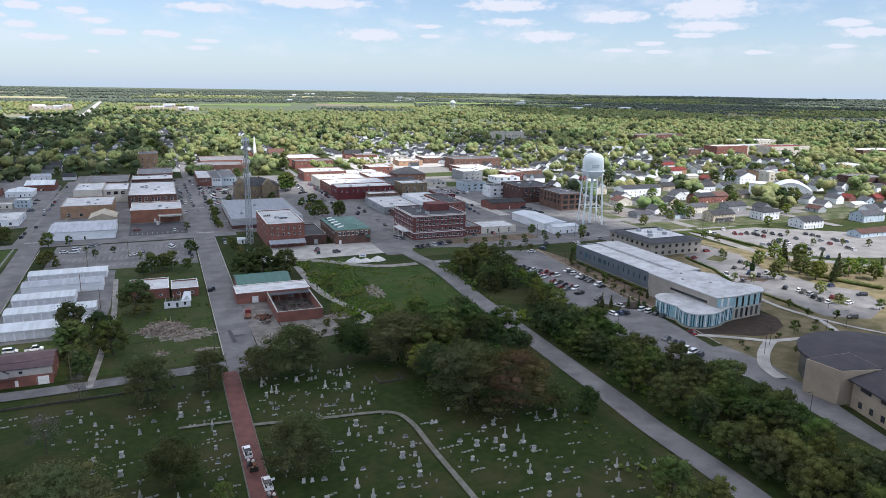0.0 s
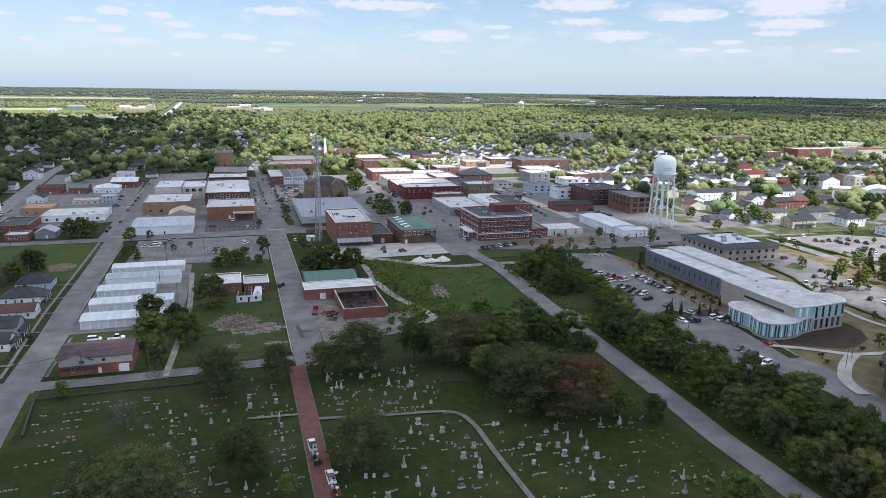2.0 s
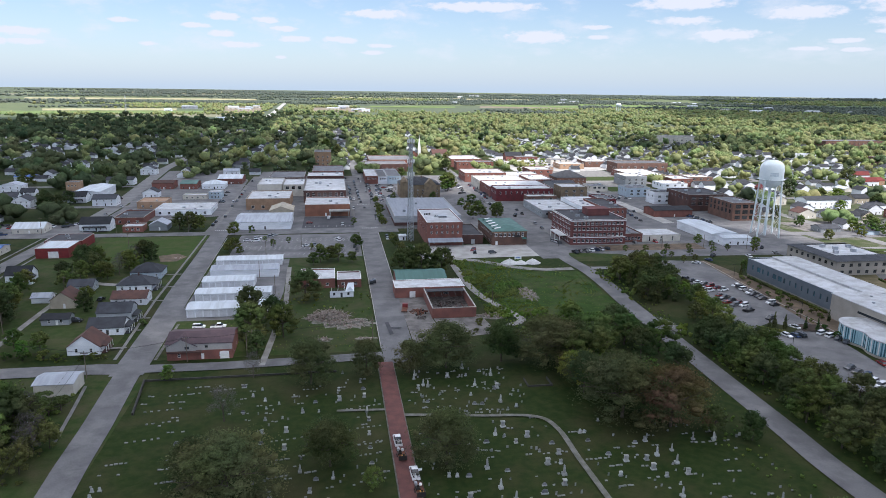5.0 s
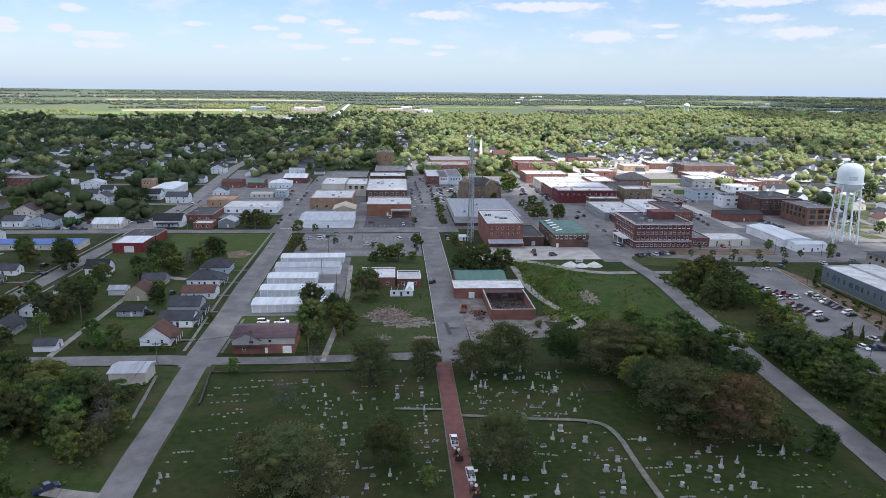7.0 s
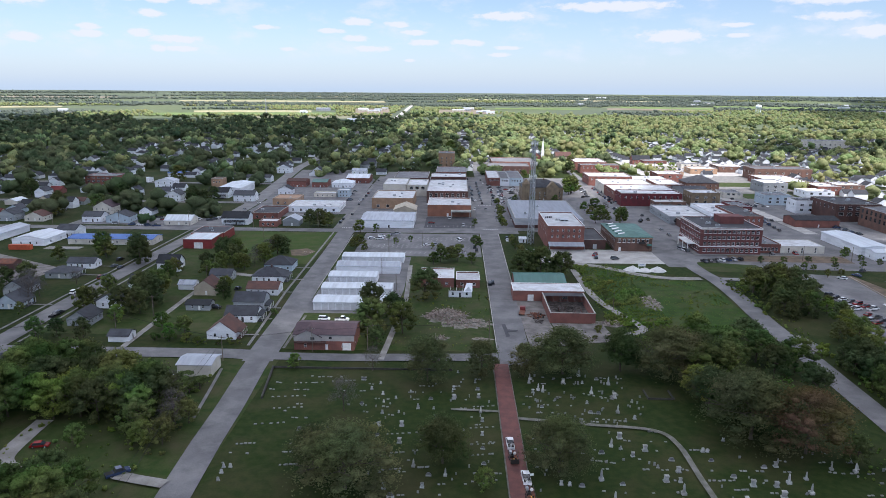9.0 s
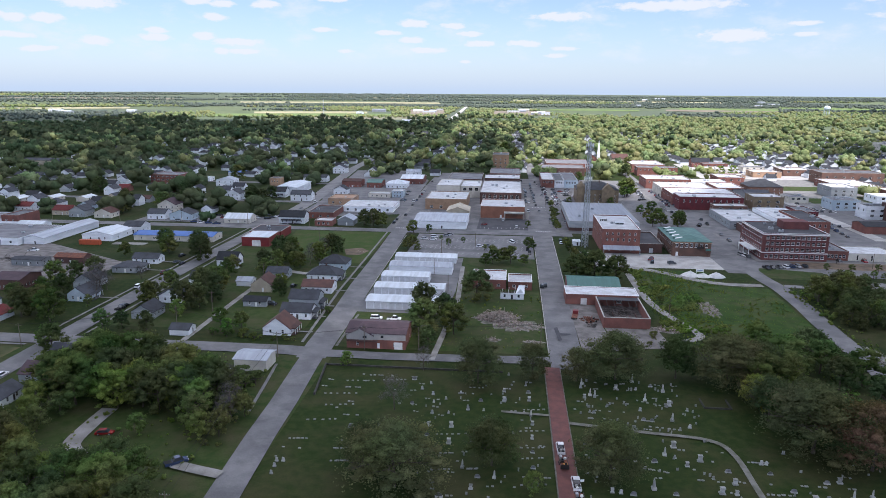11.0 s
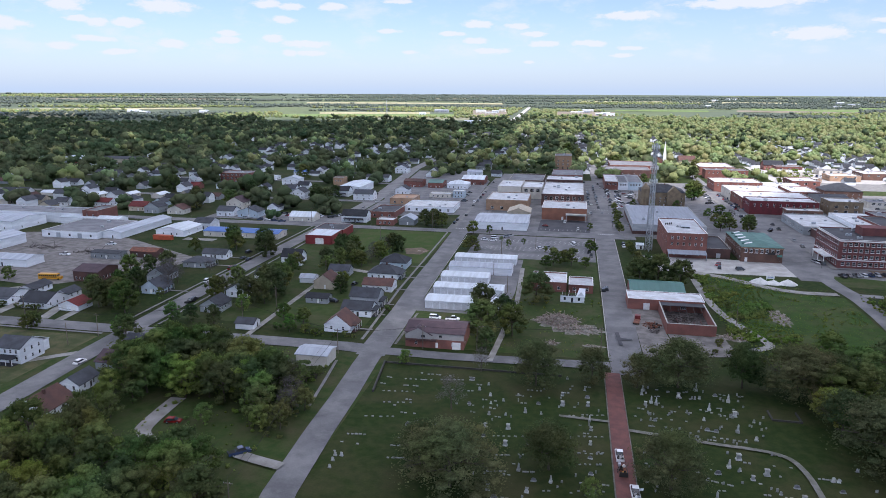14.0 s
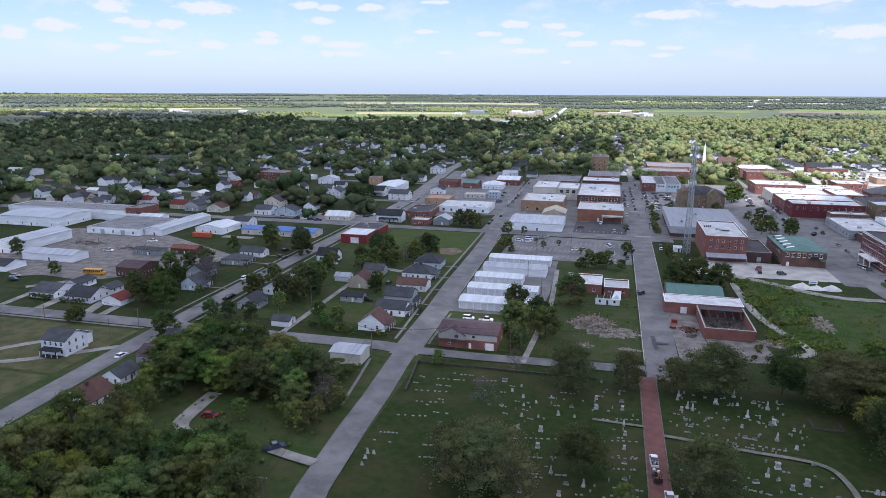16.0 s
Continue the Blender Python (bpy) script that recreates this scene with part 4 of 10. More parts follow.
lay_strip("pavement", [(-157.5, 228), (-157.5, 428)], 1.1, SIDEWALK, "concrete sidewalk", "sidewalk")
lay_strip("pavement", [(-172.5, 228), (-172.5, 428)], 1.1, SIDEWALK, "concrete sidewalk", "sidewalk")
lay_strip("pavement", [(-400, 214.5), (-172, 214.5)], 1.3, SIDEWALK, "concrete sidewalk", "sidewalk")
for yy in (239, 257, 271, 294, 315, 337):
    lay_strip("path", [(-83, yy), (-73.4, yy)], 1.2, SIDEWALK, "short concrete house walk", "sidewalk")
for yy in (271, 318, 335):
    lay_strip("path", [(-185, yy), (-170.5, yy)], 1.2, SIDEWALK, "short concrete house walk", "sidewalk")
lay_strip("path", [(183, 190), (190, 186), (198, 180.5), (206, 175), (220, 172.5), (234, 167), (252, 161.5), (300, 150)], 2.6, CONCRETE, "curved concrete campus walk", "sidewalk", rounded=True)
lay_strip("path", [(181, 148), (184, 157), (191, 164.5), (198, 170), (206, 175)], 4.2, CONCRETE, "concrete campus walk", "sidewalk", rounded=True)
lay_strip("path", [(249, 232), (247, 227), (243.4, 204.5), (245, 190), (241.7, 178.4), (234, 166.5)], 2.4, CONCRETE, "concrete campus walk", "sidewalk", rounded=True)
lay_strip("path", [(245.5, 190), (249.5, 177), (255.4, 165.3)], 1.8, CONCRETE, "narrow concrete campus walk", "sidewalk", rounded=True)
lay("island", [(162, 231), (171.5, 223), (178, 227.5), (172, 236)], GRASS, "planted island of the lot", "island")
lay("island", [(180, 233.5), (188, 231.5), (189, 222.5), (178.7, 225.2)], MULCH, "mulched island with conifers", "island")
for pts_ in ([(31.5, 442), (31.5, 536)], [(33, 548), (33, 650)], [(12.5, 486), (12.5, 536)], [(12, 546), (12, 645)], [(-62, 442), (-62, 536)], [(-61, 546), (-61, 690)], [(-78, 442), (-78, 536)], [(-80, 546), (-80, 645)], [(119, 442), (119, 536)],
             [(118.5, 546), (118.5, 645)], [(133, 440), (133, 452)], [(130, 541), (182, 541)], [(136, 376), (136, 422)], [(136, 378), (212, 378)], [(150, 452), (206, 452)], [(228, 484), (264, 484)], [(266, 440), (266, 500)], [(36, 446), (86, 446)], [(50, 436), (112, 436)]):
    lay_strip("pavement", pts_, 2.4, SIDEWALK, "pale concrete sidewalk of the centre", "sidewalk")
for x0_, x1_, y_ in ((17, 28, 440), (17, 28, 535), (-76, -66, 440), (121, 132, 535)):
    LAYER[0] += 0.0005
    zebra = Shape()
    for k_ in range(int((x1_ - x0_) / 1.2)):
        zebra.poly((x0_ + k_ * 1.2, y_, LAYER[0] + 0.03), (x0_ + k_ * 1.2 + 0.6, y_, LAYER[0] + 0.03), (x0_ + k_ * 1.2 + 0.6, y_ + 2.6, LAYER[0] + 0.03), (x0_ + k_ * 1.2, y_ + 2.6, LAYER[0] + 0.03))
    solo("crosswalk_marking", zebra, PAINT, "worn white crosswalk stripes", "marking", kind="stuff")
kerb([(14.9, 226), (14.9, 428)], 0.3)
kerb([(26.7, 296), (26.7, 428)], 0.3)
lay_strip("path", [(-80, 143.2), (-73.6, 141.5), (-67, 140)], 3.4, GRAVEL, "short gravel driveway", "path")
lay_strip("pavement", [(-72.6, 172), (-74.5, 190), (-76.5, 207)], 1.0, SIDEWALK, "old concrete sidewalk", "sidewalk")
kerb([(12.8, 60), (12.8, 214)], 0.35, "weathered stone kerb of the brick road", PATHGREY)
kerb([(17.9, 60), (17.9, 214)], 0.35, "weathered stone kerb of the brick road", PATHGREY)
kerb([(186, 180), (190.5, 215), (193, 275), (198, 335)], 0.3)
kerb([(-62.2, 240), (-63.9, 305), (-64.5, 345), (-65.6, 421)], 0.25)
lay_strip("road", [(15.35, 40), (15.35, 214.5)], 4.8, ROADBRICK, "old red brick cemetery road")
lay("stain", [(19, 240), (20.5, 241), (20, 246), (24, 247), (24, 248), (20, 248.5), (19.5, 255), (18, 254), (18.6, 247)], NEWASPHALT, "dark tar patch on the street", "stain")


def stall_lines(x0, x1, y, length, step, lean=0.0):
    LAYER[0] += 0.0005
    sh = Shape()
    for i in range(int((x1 - x0) / step) + 1):
        x = x0 + i * step
        sh.poly((x, y, LAYER[0] + 0.02), (x + 0.2, y, LAYER[0] + 0.02), (x + 0.2 + lean, y + length, LAYER[0] + 0.02), (x + lean, y + length, LAYER[0] + 0.02))
    return solo("lot_marking", sh, PAINT, "worn white parking stall lines", "marking", kind="stuff")


for yy, ll in ((370, 5.2), (384, 5.0), (389.2, 5.0), (404, 5.0), (409.2, 5.0)):
    stall_lines(-52, 8, yy, ll, 2.8, 1.2)
stall_lines(-20, 10, 447, 5, 2.9)
stall_lines(27, 32, 520, 5, 2.9)

# ---- the town's buildings ----


def garage_row(x0, y0, x1, depth, eave, rise, roof, doors, label):
    """A long self-storage shed with a row of roll-up doors."""
    w = x1 - x0
    top = thing("storage_shed", x0, y0, label, "storage shed", "rows of storage sheds")
    sh = Shape()
    holes = grid_holes(w, doors, 0.05, w / doors - 0.55, eave - 0.7, 0.3) if doors else []
    for s in SIDES:
        p, u, width = side_line(s, w, depth)
        facade(sh, p, u, width, 0, eave, holes if s == "S" else [])
    sh.poly((0, depth, eave), (0, 0, eave), (0, depth / 2, eave + rise)).poly((w, 0, eave), (w, depth, eave), (w, depth / 2, eave + rise))
    part("wall", sh, WHITE, top)
    rf = Shape()
    gable_roof(rf, w, depth, eave, rise, "x", 0.25, 0.1)
    part("roof", rf, roof, top)
    for a, b, za, zb in holes:
        dr = part("roller_door", Shape().box(a, 0.08, za, b, 0.14, zb), ROLLER, top)
        part("door_rail", Shape().box(a - 0.06, 0.0, zb, b + 0.06, 0.1, zb + 0.08).box(a - 0.06, 0.01, za, a, 0.09, zb).box(b, 0.01, za, b + 0.06, 0.09, zb), RAIL, dr)
    return top


garage_row(-59.5, 270, -28.5, 10.5, 3.5, 0.9, METALWHITE, 10, "long white metal storage shed with roller doors")
garage_row(-60.4, 292, -28.7, 9.5, 3.2, 0.8, METALWHITE, 10, "long white metal storage shed with roller doors")
garage_row(-60.8, 311.5, -37.8, 10, 3.2, 0.8, METALWHITE, 8, "shorter white metal storage shed with roller doors")
garage_row(-60.0, 328.5, -28.3, 11, 3.8, 1.1, METALGREY, 0, "white storage shed under a grey metal roof")
garage_row(-60.8, 351, -28, 10, 3.2, 0.8, METALWHITE, 10, "long white metal storage shed with roller doors")

house("small pale grey cottage among garden trees", -118, 311.5, -107.5, 319, 2.9, 2.2, "x", GREYSIDING, SHINGLE)

# the red brick workshop on the corner
house("low red brick workshop under a plum brown roof", -57, 225.5, -35.7, 240, 5.8, 1.8, "x", BRICK, SHINGLEPURPLE, win=(3, 2), name="workshop", category="workshop")
shop_ = bpy.data.objects["workshop"]
PALESIDING = mat("pale grey siding", (0.34, 0.325, 0.31), (0.28, 0.27, 0.255), rough=0.75, size=4)
part("upper_siding", Shape().box(-0.06, -0.06, 3.4, 21.36, -0.003, 5.75), PALESIDING, shop_)
part("front_gable", Shape().poly((0.2, -0.5, 5.0), (9.6, -0.5, 5.0), (4.9, -0.5, 7.4)).box(0.2, -0.5, 3.4, 9.6, -0.065, 5.0), PALESIDING, shop_, "pale sided front gable")
part("gable_roof", Shape().poly((-0.3, -0.9, 4.85), (4.9, -0.9, 7.55), (4.9, 7.2, 7.75), (-0.3, 3.0, 4.85)).poly((4.9, -0.9, 7.55), (10.1, -0.9, 4.85), (10.1, 3.0, 4.85), (4.9, 7.2, 7.75)), SHINGLEPURPLE, shop_)
part("gable_window", Shape().box(6.0, -0.54, 4.0, 7.4, -0.502, 4.9), GLASS, shop_)
part("upper_window", Shape().box(12.4, -0.09, 4.2, 13.4, -0.062, 5.0), GLASS, shop_)
part("red_awning", Shape().box(0.3, -1.4, 3.0, 11.5, -0.07, 3.35), BRICKDARK, bpy.data.objects["workshop"])
part("loading_door", Shape().box(17.2, -0.07, 0.05, 20.2, -0.004, 2.7), TRIM, bpy.data.objects["workshop"])
ruin = thing("ruined_cottage", -3.3, 290.7, "ruined white cottage with a collapsed roof and bare rafters", "house")
rw = Shape()
gaps = [(1.4, 2.3, 1.0, 2.3), (4.6, 5.5, 0.1, 2.2), (7.6, 8.5, 1.0, 2.3)]
facade(rw, (0, 0), (1, 0), 10.3, 0, 3.0, gaps)
facade(rw, (10.3, 0), (0, 1), 6.3, 0, 3.0, [(2.4, 3.4, 0.9, 2.2)])
facade(rw, (0, 6.3), (0, -1), 6.3, 0, 2.4, [])
rw.poly((10.3, 0, 3.0), (10.3, 6.3, 3.0), (10.3, 3.4, 5.6)).poly((7.0, 0, 3.0), (10.3, 0, 3.0), (8.9, 0, 5.0))
part("wall", rw, WHITE, ruin)
for q in gaps:
    part("window_opening", Shape().box(q[0], 0.12, q[2], q[1], 0.16, q[3]), GLASS, ruin)
part("fallen_roof", Shape().prism([(0.0, 0.3), (6.4, 0.3), (6.0, 5.8), (0.4, 5.4)], 1.5, 1.65), CHAR, ruin)
part("roof_remnant", Shape().poly((6.6, -0.3, 2.9), (10.6, -0.3, 2.9), (10.6, 3.4, 5.75), (8.0, 3.4, 5.75)).poly((8.0, 3.4, 5.6), (10.6, 3.4, 5.6), (10.6, -0.3, 2.75), (6.6, -0.3, 2.75)), WHITE, ruin, "broken white roof edge")
for k_ in range(7):
    part("rafter", Shape().tube((0.6 + k_ * 1.4, 0.1, 3.0), (1.0 + k_ * 1.4, 3.4, 4.2 + 0.25 * k_), 0.08, 0.07, 4), WOODPOLE if k_ % 2 else TRIM, ruin)
block("brick_workshop", "low red brick workshop with a white roof", -17, 306, -1, 324, 4.6, BRICK, MEMBRANE, {"S": [(3, 1.2, 1.4, 1.4)]}, cap=TRIM)
block("brick_workshop", "low red brick workshop with a white flat roof", 0, 305.7, 11, 320, 4.0, BRICK, MEMBRANE, {"S": [(3, 1.2, 1.4, 1.4)], "E": [(3, 1.2, 1.2, 1.4)]}, cap=TRIM)

# the fire-gutted brick building
block("brick_depot", "low brick depot with a white front roof", 25, 286.5, 56, 299, 4.8, BRICK, MEMBRANE, {"S": [(2, 1.2, 2.2, 1.1)]}, parapet=0.15, cap=TRIM, doors=[("S", 6.4, 2.6, 3.0, TRIM)])
house("green metal roofed rear hall of the depot", 27, 299.5, 50, 318, 4.6, 2.0, "x", BRICK, METALGREEN, name="depot_hall", category="building", win=(2, 2))
gutted = thing("gutted_hall", 37.5, 258, "roofless burnt brick hall full of charred debris", "ruin")
gs = Shape()
for q in ((0, 0, 0.4, 28), (17.6, 0, 18, 28), (0.4, 0, 17.6, 0.4)):
    gs.box(q[0], q[1], 0, q[2], q[3], 4.2)
part("wall", gs, BRICK, gutted)
part("wall_cap", Shape().box(-0.05, -0.05, 4.203, 0.45, 28, 4.35).box(17.55, -0.05, 4.203, 18.05, 28, 4.35).box(0.45, -0.05, 4.203, 17.55, 0.45, 4.35), CONCRETE, gutted)
part("floor", Shape().box(0.4, 0.4, 0, 17.6, 28, 0.12), CHAR, gutted)
rr = random.Random(5)
for i in range(26):
    a = Vector((rr.uniform(1, 17), rr.uniform(1, 27), rr.uniform(0.2, 0.8)))
    b = a + Vector((rr.uniform(-4, 4), rr.uniform(-4, 4), rr.uniform(-0.2, 1.6)))
    b.x, b.y = min(max(b.x, 0.8), 17.2), min(max(b.y, 0.8), 27.5)
    part("charred_beam", Shape().tube(a, b, 0.14, 0.12, 5), CHAR, gutted)
for k_ in range(5):
    part("partition_stub", Shape().box(2.5 + k_ * 3.1, 8 + (k_ % 3) * 4, 0.12, 2.8 + k_ * 3.1, 13 + (k_ % 3) * 4, 0.7 + 0.5 * (k_ % 2)), BRICKDARK, gutted)
for k_ in range(6):
    part("rafter", Shape().tube((1 + k_ * 3.0, 23.5, 4.0), (1.4 + k_ * 3.0, 15 + rr.uniform(-2, 2), rr.uniform(0.3, 1.6)), 0.12, 0.10, 5), CHAR, gutted)
part("burnt_roof_edge", Shape().box(0.4, 23.5, 4.0, 17.6, 27.9, 4.15), BLACKROOF, gutted)

# shops between the two streets
house("long white metal hall with a pale ribbed roof", -64, 444.5, -29, 478, 5.0, 1.6, "x", WHITE, DULLWHITE, wins=False, name="metal_hall", category="building")
house("small tan gabled shed", -46, 486, -30, 506, 5.0, 3.0, "y", TANSIDING, TANSIDING, win=(2, 2), name="shed", category="shed")
block("shop_building", "tan brick shop with a red brick front", -66, 520, -34, 562, 8.4, BRICKTAN, MEMBRANE, {"S": [(4, 1.0, 2.2, 2.2)], "E": [(6, 4.5, 1.2, 1.6)]}, units=3)
block("shop_building", "cream rendered shop with a blank wall", -64, 582, -44, 625, 10.5, CREAM, MEMBRANE, {"E": [(5, 6.0, 1.2, 1.6)]}, units=2)
block("shop_building", "cream and brown brick shop", -43.5, 584, -26, 622, 10.0, CREAM, MEMBRANE, {"S": [(3, 6.0, 3.0, 2.6)]}, units=1)
block("shop_building", "brown brick two storey shop", -60, 640, -28, 690, 9.0, BRICKDARK, TAR, {"S": [(6, 5.0, 1.2, 1.8)]})
block("bank_building", "orange brick bank with a blank front", -21.5, 489, 10.2, 523, 8.6, mat("orange brick", (0.26, 0.115, 0.072), (0.20, 0.092, 0.060), size=4, fine=0.3), MEMBRANE, {"E": [(7, 1.5, 1.4, 4.5)]}, units=2, cap=TRIM, doors=[("S", 14, 1.4, 2.4, TRIM)])
part("drive_canopy", Shape().box(17, -5.5, 4.2, 31.5, -0.02, 5.1).box(17.3, -5.2, 0, 17.9, -4.6, 4.2).box(30.5, -5.2, 0, 31.1, -4.6, 4.2), CONCRETE, bpy.data.objects["bank_building"])
block("commercial_block", "long red brick block with tall windows", -25, 550, 8.6, 626, 9.8, BRICKDARK, MEMBRANE, {"S": [(7, 4.8, 2.3, 3.2), (7, 1.0, 2.3, 2.6)], "E": [(12, 5.5, 1.2, 2.2)]}, units=6, sill=CONCRETE)
block("commercial_block", "dark two storey shop row with a window band", -25, 638, 8, 668, 10.5, BRICKDARK, MEMBRANE, {"S": [(16, 6.5, 1.3, 1.8)], "E": [(6, 5.5, 1.2, 2.0)]}, units=3)
block("commercial_block", "red brick shop with a low parapet", -22, 690, 9, 740, 9.0, BRICK, TAR, {"S": [(7, 5.5, 1.3, 2.0)], "E": [(8, 5.5, 1.2, 2.0)]}, units=2)
block("tall_block", "tall tan brick block above the shops", -22, 782, -3.5, 812, 19.5, BRICKTAN, TAR, {"S": [(3, 5, 1.4, 2), (3, 9, 1.4, 2), (3, 13, 1.4, 2)], "E": [(5, 5, 1.4, 2), (5, 9, 1.4, 2), (5, 13, 1.4, 2)]}, units=1)

# east of the main street
block("shop_building", "row of red and white shopfronts", 29, 655, 41, 715, 8.0, BRICK, MEMBRANE, {"S": [(4, 4.6, 1.4, 1.8)], "W": [(10, 4.6, 1.2, 1.8)]})
block("shop_building", "white fronted two storey shop", 41.3, 655, 50, 715, 7.4, WHITE, TAR, {"S": [(3, 4.4, 1.4, 1.8)]})
block("shop_building", "pale blue two storey shop", 50.3, 655.5, 63, 716, 7.8, BLUESIDING, TAR, {"S": [(4, 4.4, 1.4, 1.8)]})
for x in range(29, 63, 6):
    part("awning_post", Shape().box(x - 28.9, -3.2, 0, x - 28.7, -3.0, 3.0), BRONZE, bpy.data.objects["shop_building.003"])
part("awning", Shape().box(0, -3.4, 3.0, 34, -0.1, 3.25), METALGREY, bpy.data.objects["shop_building.003"])
block("warehouse", "long grey metal warehouse with a brick base", 39, 449, 84.5, 528, 6.6, GREYSIDING, STEELROOF, {}, parapet=0.1, bands=[(0.0, 2.3, BRICKDARK)], units=4)
block("brick_block", "three storey red brick block with a white roof", 52.6, 387.5, 73.8, 434, 14.0, BRICK, MEMBRANE,
      {"S": [(6, 7.0, 1.1, 1.7), (6, 10.4, 1.1, 1.7), (3, 1.5, 1.1, 1.7)], "W": [(8, 7.0, 1.1, 1.7), (8, 10.4, 1.1, 1.7)]}, cap=TRIM, units=1)
part("loading_canopy", Shape().poly((0.5, -5.0, 3.2), (21, -5.0, 3.2), (21, -0.05, 4.6), (0.5, -0.05, 4.6)).poly((0.5, -0.05, 4.5), (21, -0.05, 4.5), (21, -5.0, 3.0), (0.5, -5.0, 3.0)).poly((0.5, -5.0, 3.0), (21, -5.0, 3.0), (21, -5.0, 3.2), (0.5, -5.0, 3.2)).box(0.6, -4.9, 0, 0.9, -4.6, 3.1).box(20.6, -4.9, 0, 20.9, -4.6, 3.1), METALGREY, bpy.data.objects["brick_block"])
sky_ = part("skylight", Shape().box(9.5, 17, 13.5, 14.5, 23, 14.5), GALVANISED, bpy.data.objects["brick_block"])
part("skylight_panes", Shape().box(9.8, 16.9, 13.7, 11.8, 16.995, 14.3).box(12.2, 16.9, 13.7, 14.2, 16.995, 14.3), GLASS, sky_)
for k_ in range(4):
    part("roof_vent", Shape().lathe([(0.35, 13.5), (0.35, 14.2), (0.55, 14.3), (0.1, 14.7)], 8, 2.2 + k_ * 1.1, 27 + 0.4 * k_), BRONZE, bpy.data.objects["brick_block"])
block("brick_annex", "low dark brick annex with a black roof", 74.2, 390, 87, 425, 5.5, BRICKDARK, BLACKROOF, {}, doors=[("S", 5.5, 2.2, 2.8, GALVANISED)])
green = block("brick_hall", "two storey brown brick hall with a green roof", 91.4, 385, 112.5, 426, 8.2, BRICKBROWN, COPPER, {"S": [(7, 5.3, 1.3, 1.8)], "W": [(14, 5.3, 1.3, 1.8), (10, 1.2, 1.3, 1.6)]}, parapet=0.15, doors=[("S", 2.0, 1.4, 2.4, TRIM)])
gr = Shape()
hip_roof(gr, 21.1, 41, 8.5, 2.2, 0.5)
part("hipped_roof", gr, COPPER, green)
for i in range(4):
    part("dormer", Shape().box(1.2, 5 + i * 9, 8.9, 2.4, 6.6 + i * 9, 9.7), COPPER, green)
for k_ in range(5):
    part("roof_light", Shape().poly((2.2, 4 + k_ * 7.5, 9.15), (2.2, 6.4 + k_ * 7.5, 9.15), (6.2, 6.4 + k_ * 7.5, 9.95), (6.2, 4 + k_ * 7.5, 9.95)), TRIM, green)
for k_ in range(7):
    part("window_surround", Shape().box(1.25 + k_ * 2.72, -0.06, 5.0, 3.05 + k_ * 2.72, -0.004, 5.26).box(1.25 + k_ * 2.72, -0.06, 7.14, 3.05 + k_ * 2.72, -0.004, 7.4), TRIM, green)
part("cornice", Shape().box(-0.3, -0.3, 7.7, 21.4, -0.01, 8.0), BRICKTAN, green)
part("teal_awning", Shape().poly((18.2, -0.05, 4.6), (20.8, -0.05, 4.6), (20.8, -1.0, 3.6), (18.2, -1.0, 3.6)), METALGREEN, green)
part("fire_escape", Shape().box(13, -1.2, 4.9, 17, -0.02, 5.05).poly((17, -1.1, 4.95), (17, -0.2, 4.95), (20.5, -0.2, 0.1), (20.5, -1.1, 0.1)).box(13, -1.2, 5.05, 17, -1.15, 6.0), BRONZE, green)

hotel = block("brick_hotel", "four storey red brick hotel with white bands", 138.5, 381, 173, 418, 15.2, HOTELBRICK, BLACKROOF,
              {"S": [(12, 1.4, 1.7, 2.0), (12, 5.3, 1.7, 1.8), (12, 8.7, 1.7, 1.8), (12, 12.0, 1.7, 1.8)],
               "W": [(12, 1.4, 1.5, 2.0), (12, 5.3, 1.5, 1.8), (12, 8.7, 1.5, 1.8), (12, 12.0, 1.5, 1.8)]},
              bands=[(4.2, 0.5, TRIM), (14.3, 0.6, TRIM)], cap=TRIM, units=5, sill=TRIM)
part("entrance_canopy", Shape().box(-4.5, 8, 4.0, -0.1, 26, 4.6).box(-4.3, 8.2, 0, -3.9, 8.6, 4.0).box(-4.3, 25.4, 0, -3.9, 25.8, 4.0).box(-4.3, 17, 0, -3.9, 17.4, 4.0), TRIM, hotel)
part("penthouse", Shape().box(16, 16, 14.7, 30, 26, 19.0), HOTELBRICK, hotel)
block("shop_building", "low red brick shop beside the hotel", 173.4, 385, 186, 412, 5.4, BRICK, TAR, {"S": [(5, 1.4, 1.6, 2.0)]}, units=2)
block("shop_building", "low cream shop with a white roof", 185.8, 385, 211, 404, 4.2, CREAM, MEMBRANE, {"S": [(3, 0.4, 1.0, 3.0)]}, parapet=0.2)
house("white metal warehouse with a long shallow roof", 229, 380, 246, 424, 5.2, 1.0, "y", WHITE, METALWHITE, wins=False, name="metal_warehouse", category="warehouse")
house("white metal garage in front of the warehouse", 231, 370.5, 249.5, 380, 4.4, 0.9, "x", WHITE, METALWHITE, win=(2, 1), name="metal_garage", category="garage")
house("low red brick hall under a dark roof", 232, 464, 262, 482, 5.0, 1.8, "x", BRICK, SHINGLE, wins=False, name="brick_hall", category="building")
block("warehouse_block", "three storey dark brick warehouse", 271, 487, 303, 524, 12.8, BRICKDARK, BLACKROOF, {"S": [(5, 8.5, 3.6, 2.6), (5, 4.4, 3.6, 2.6)], "W": [(6, 8.5, 1.4, 2.2)]}, units=4)
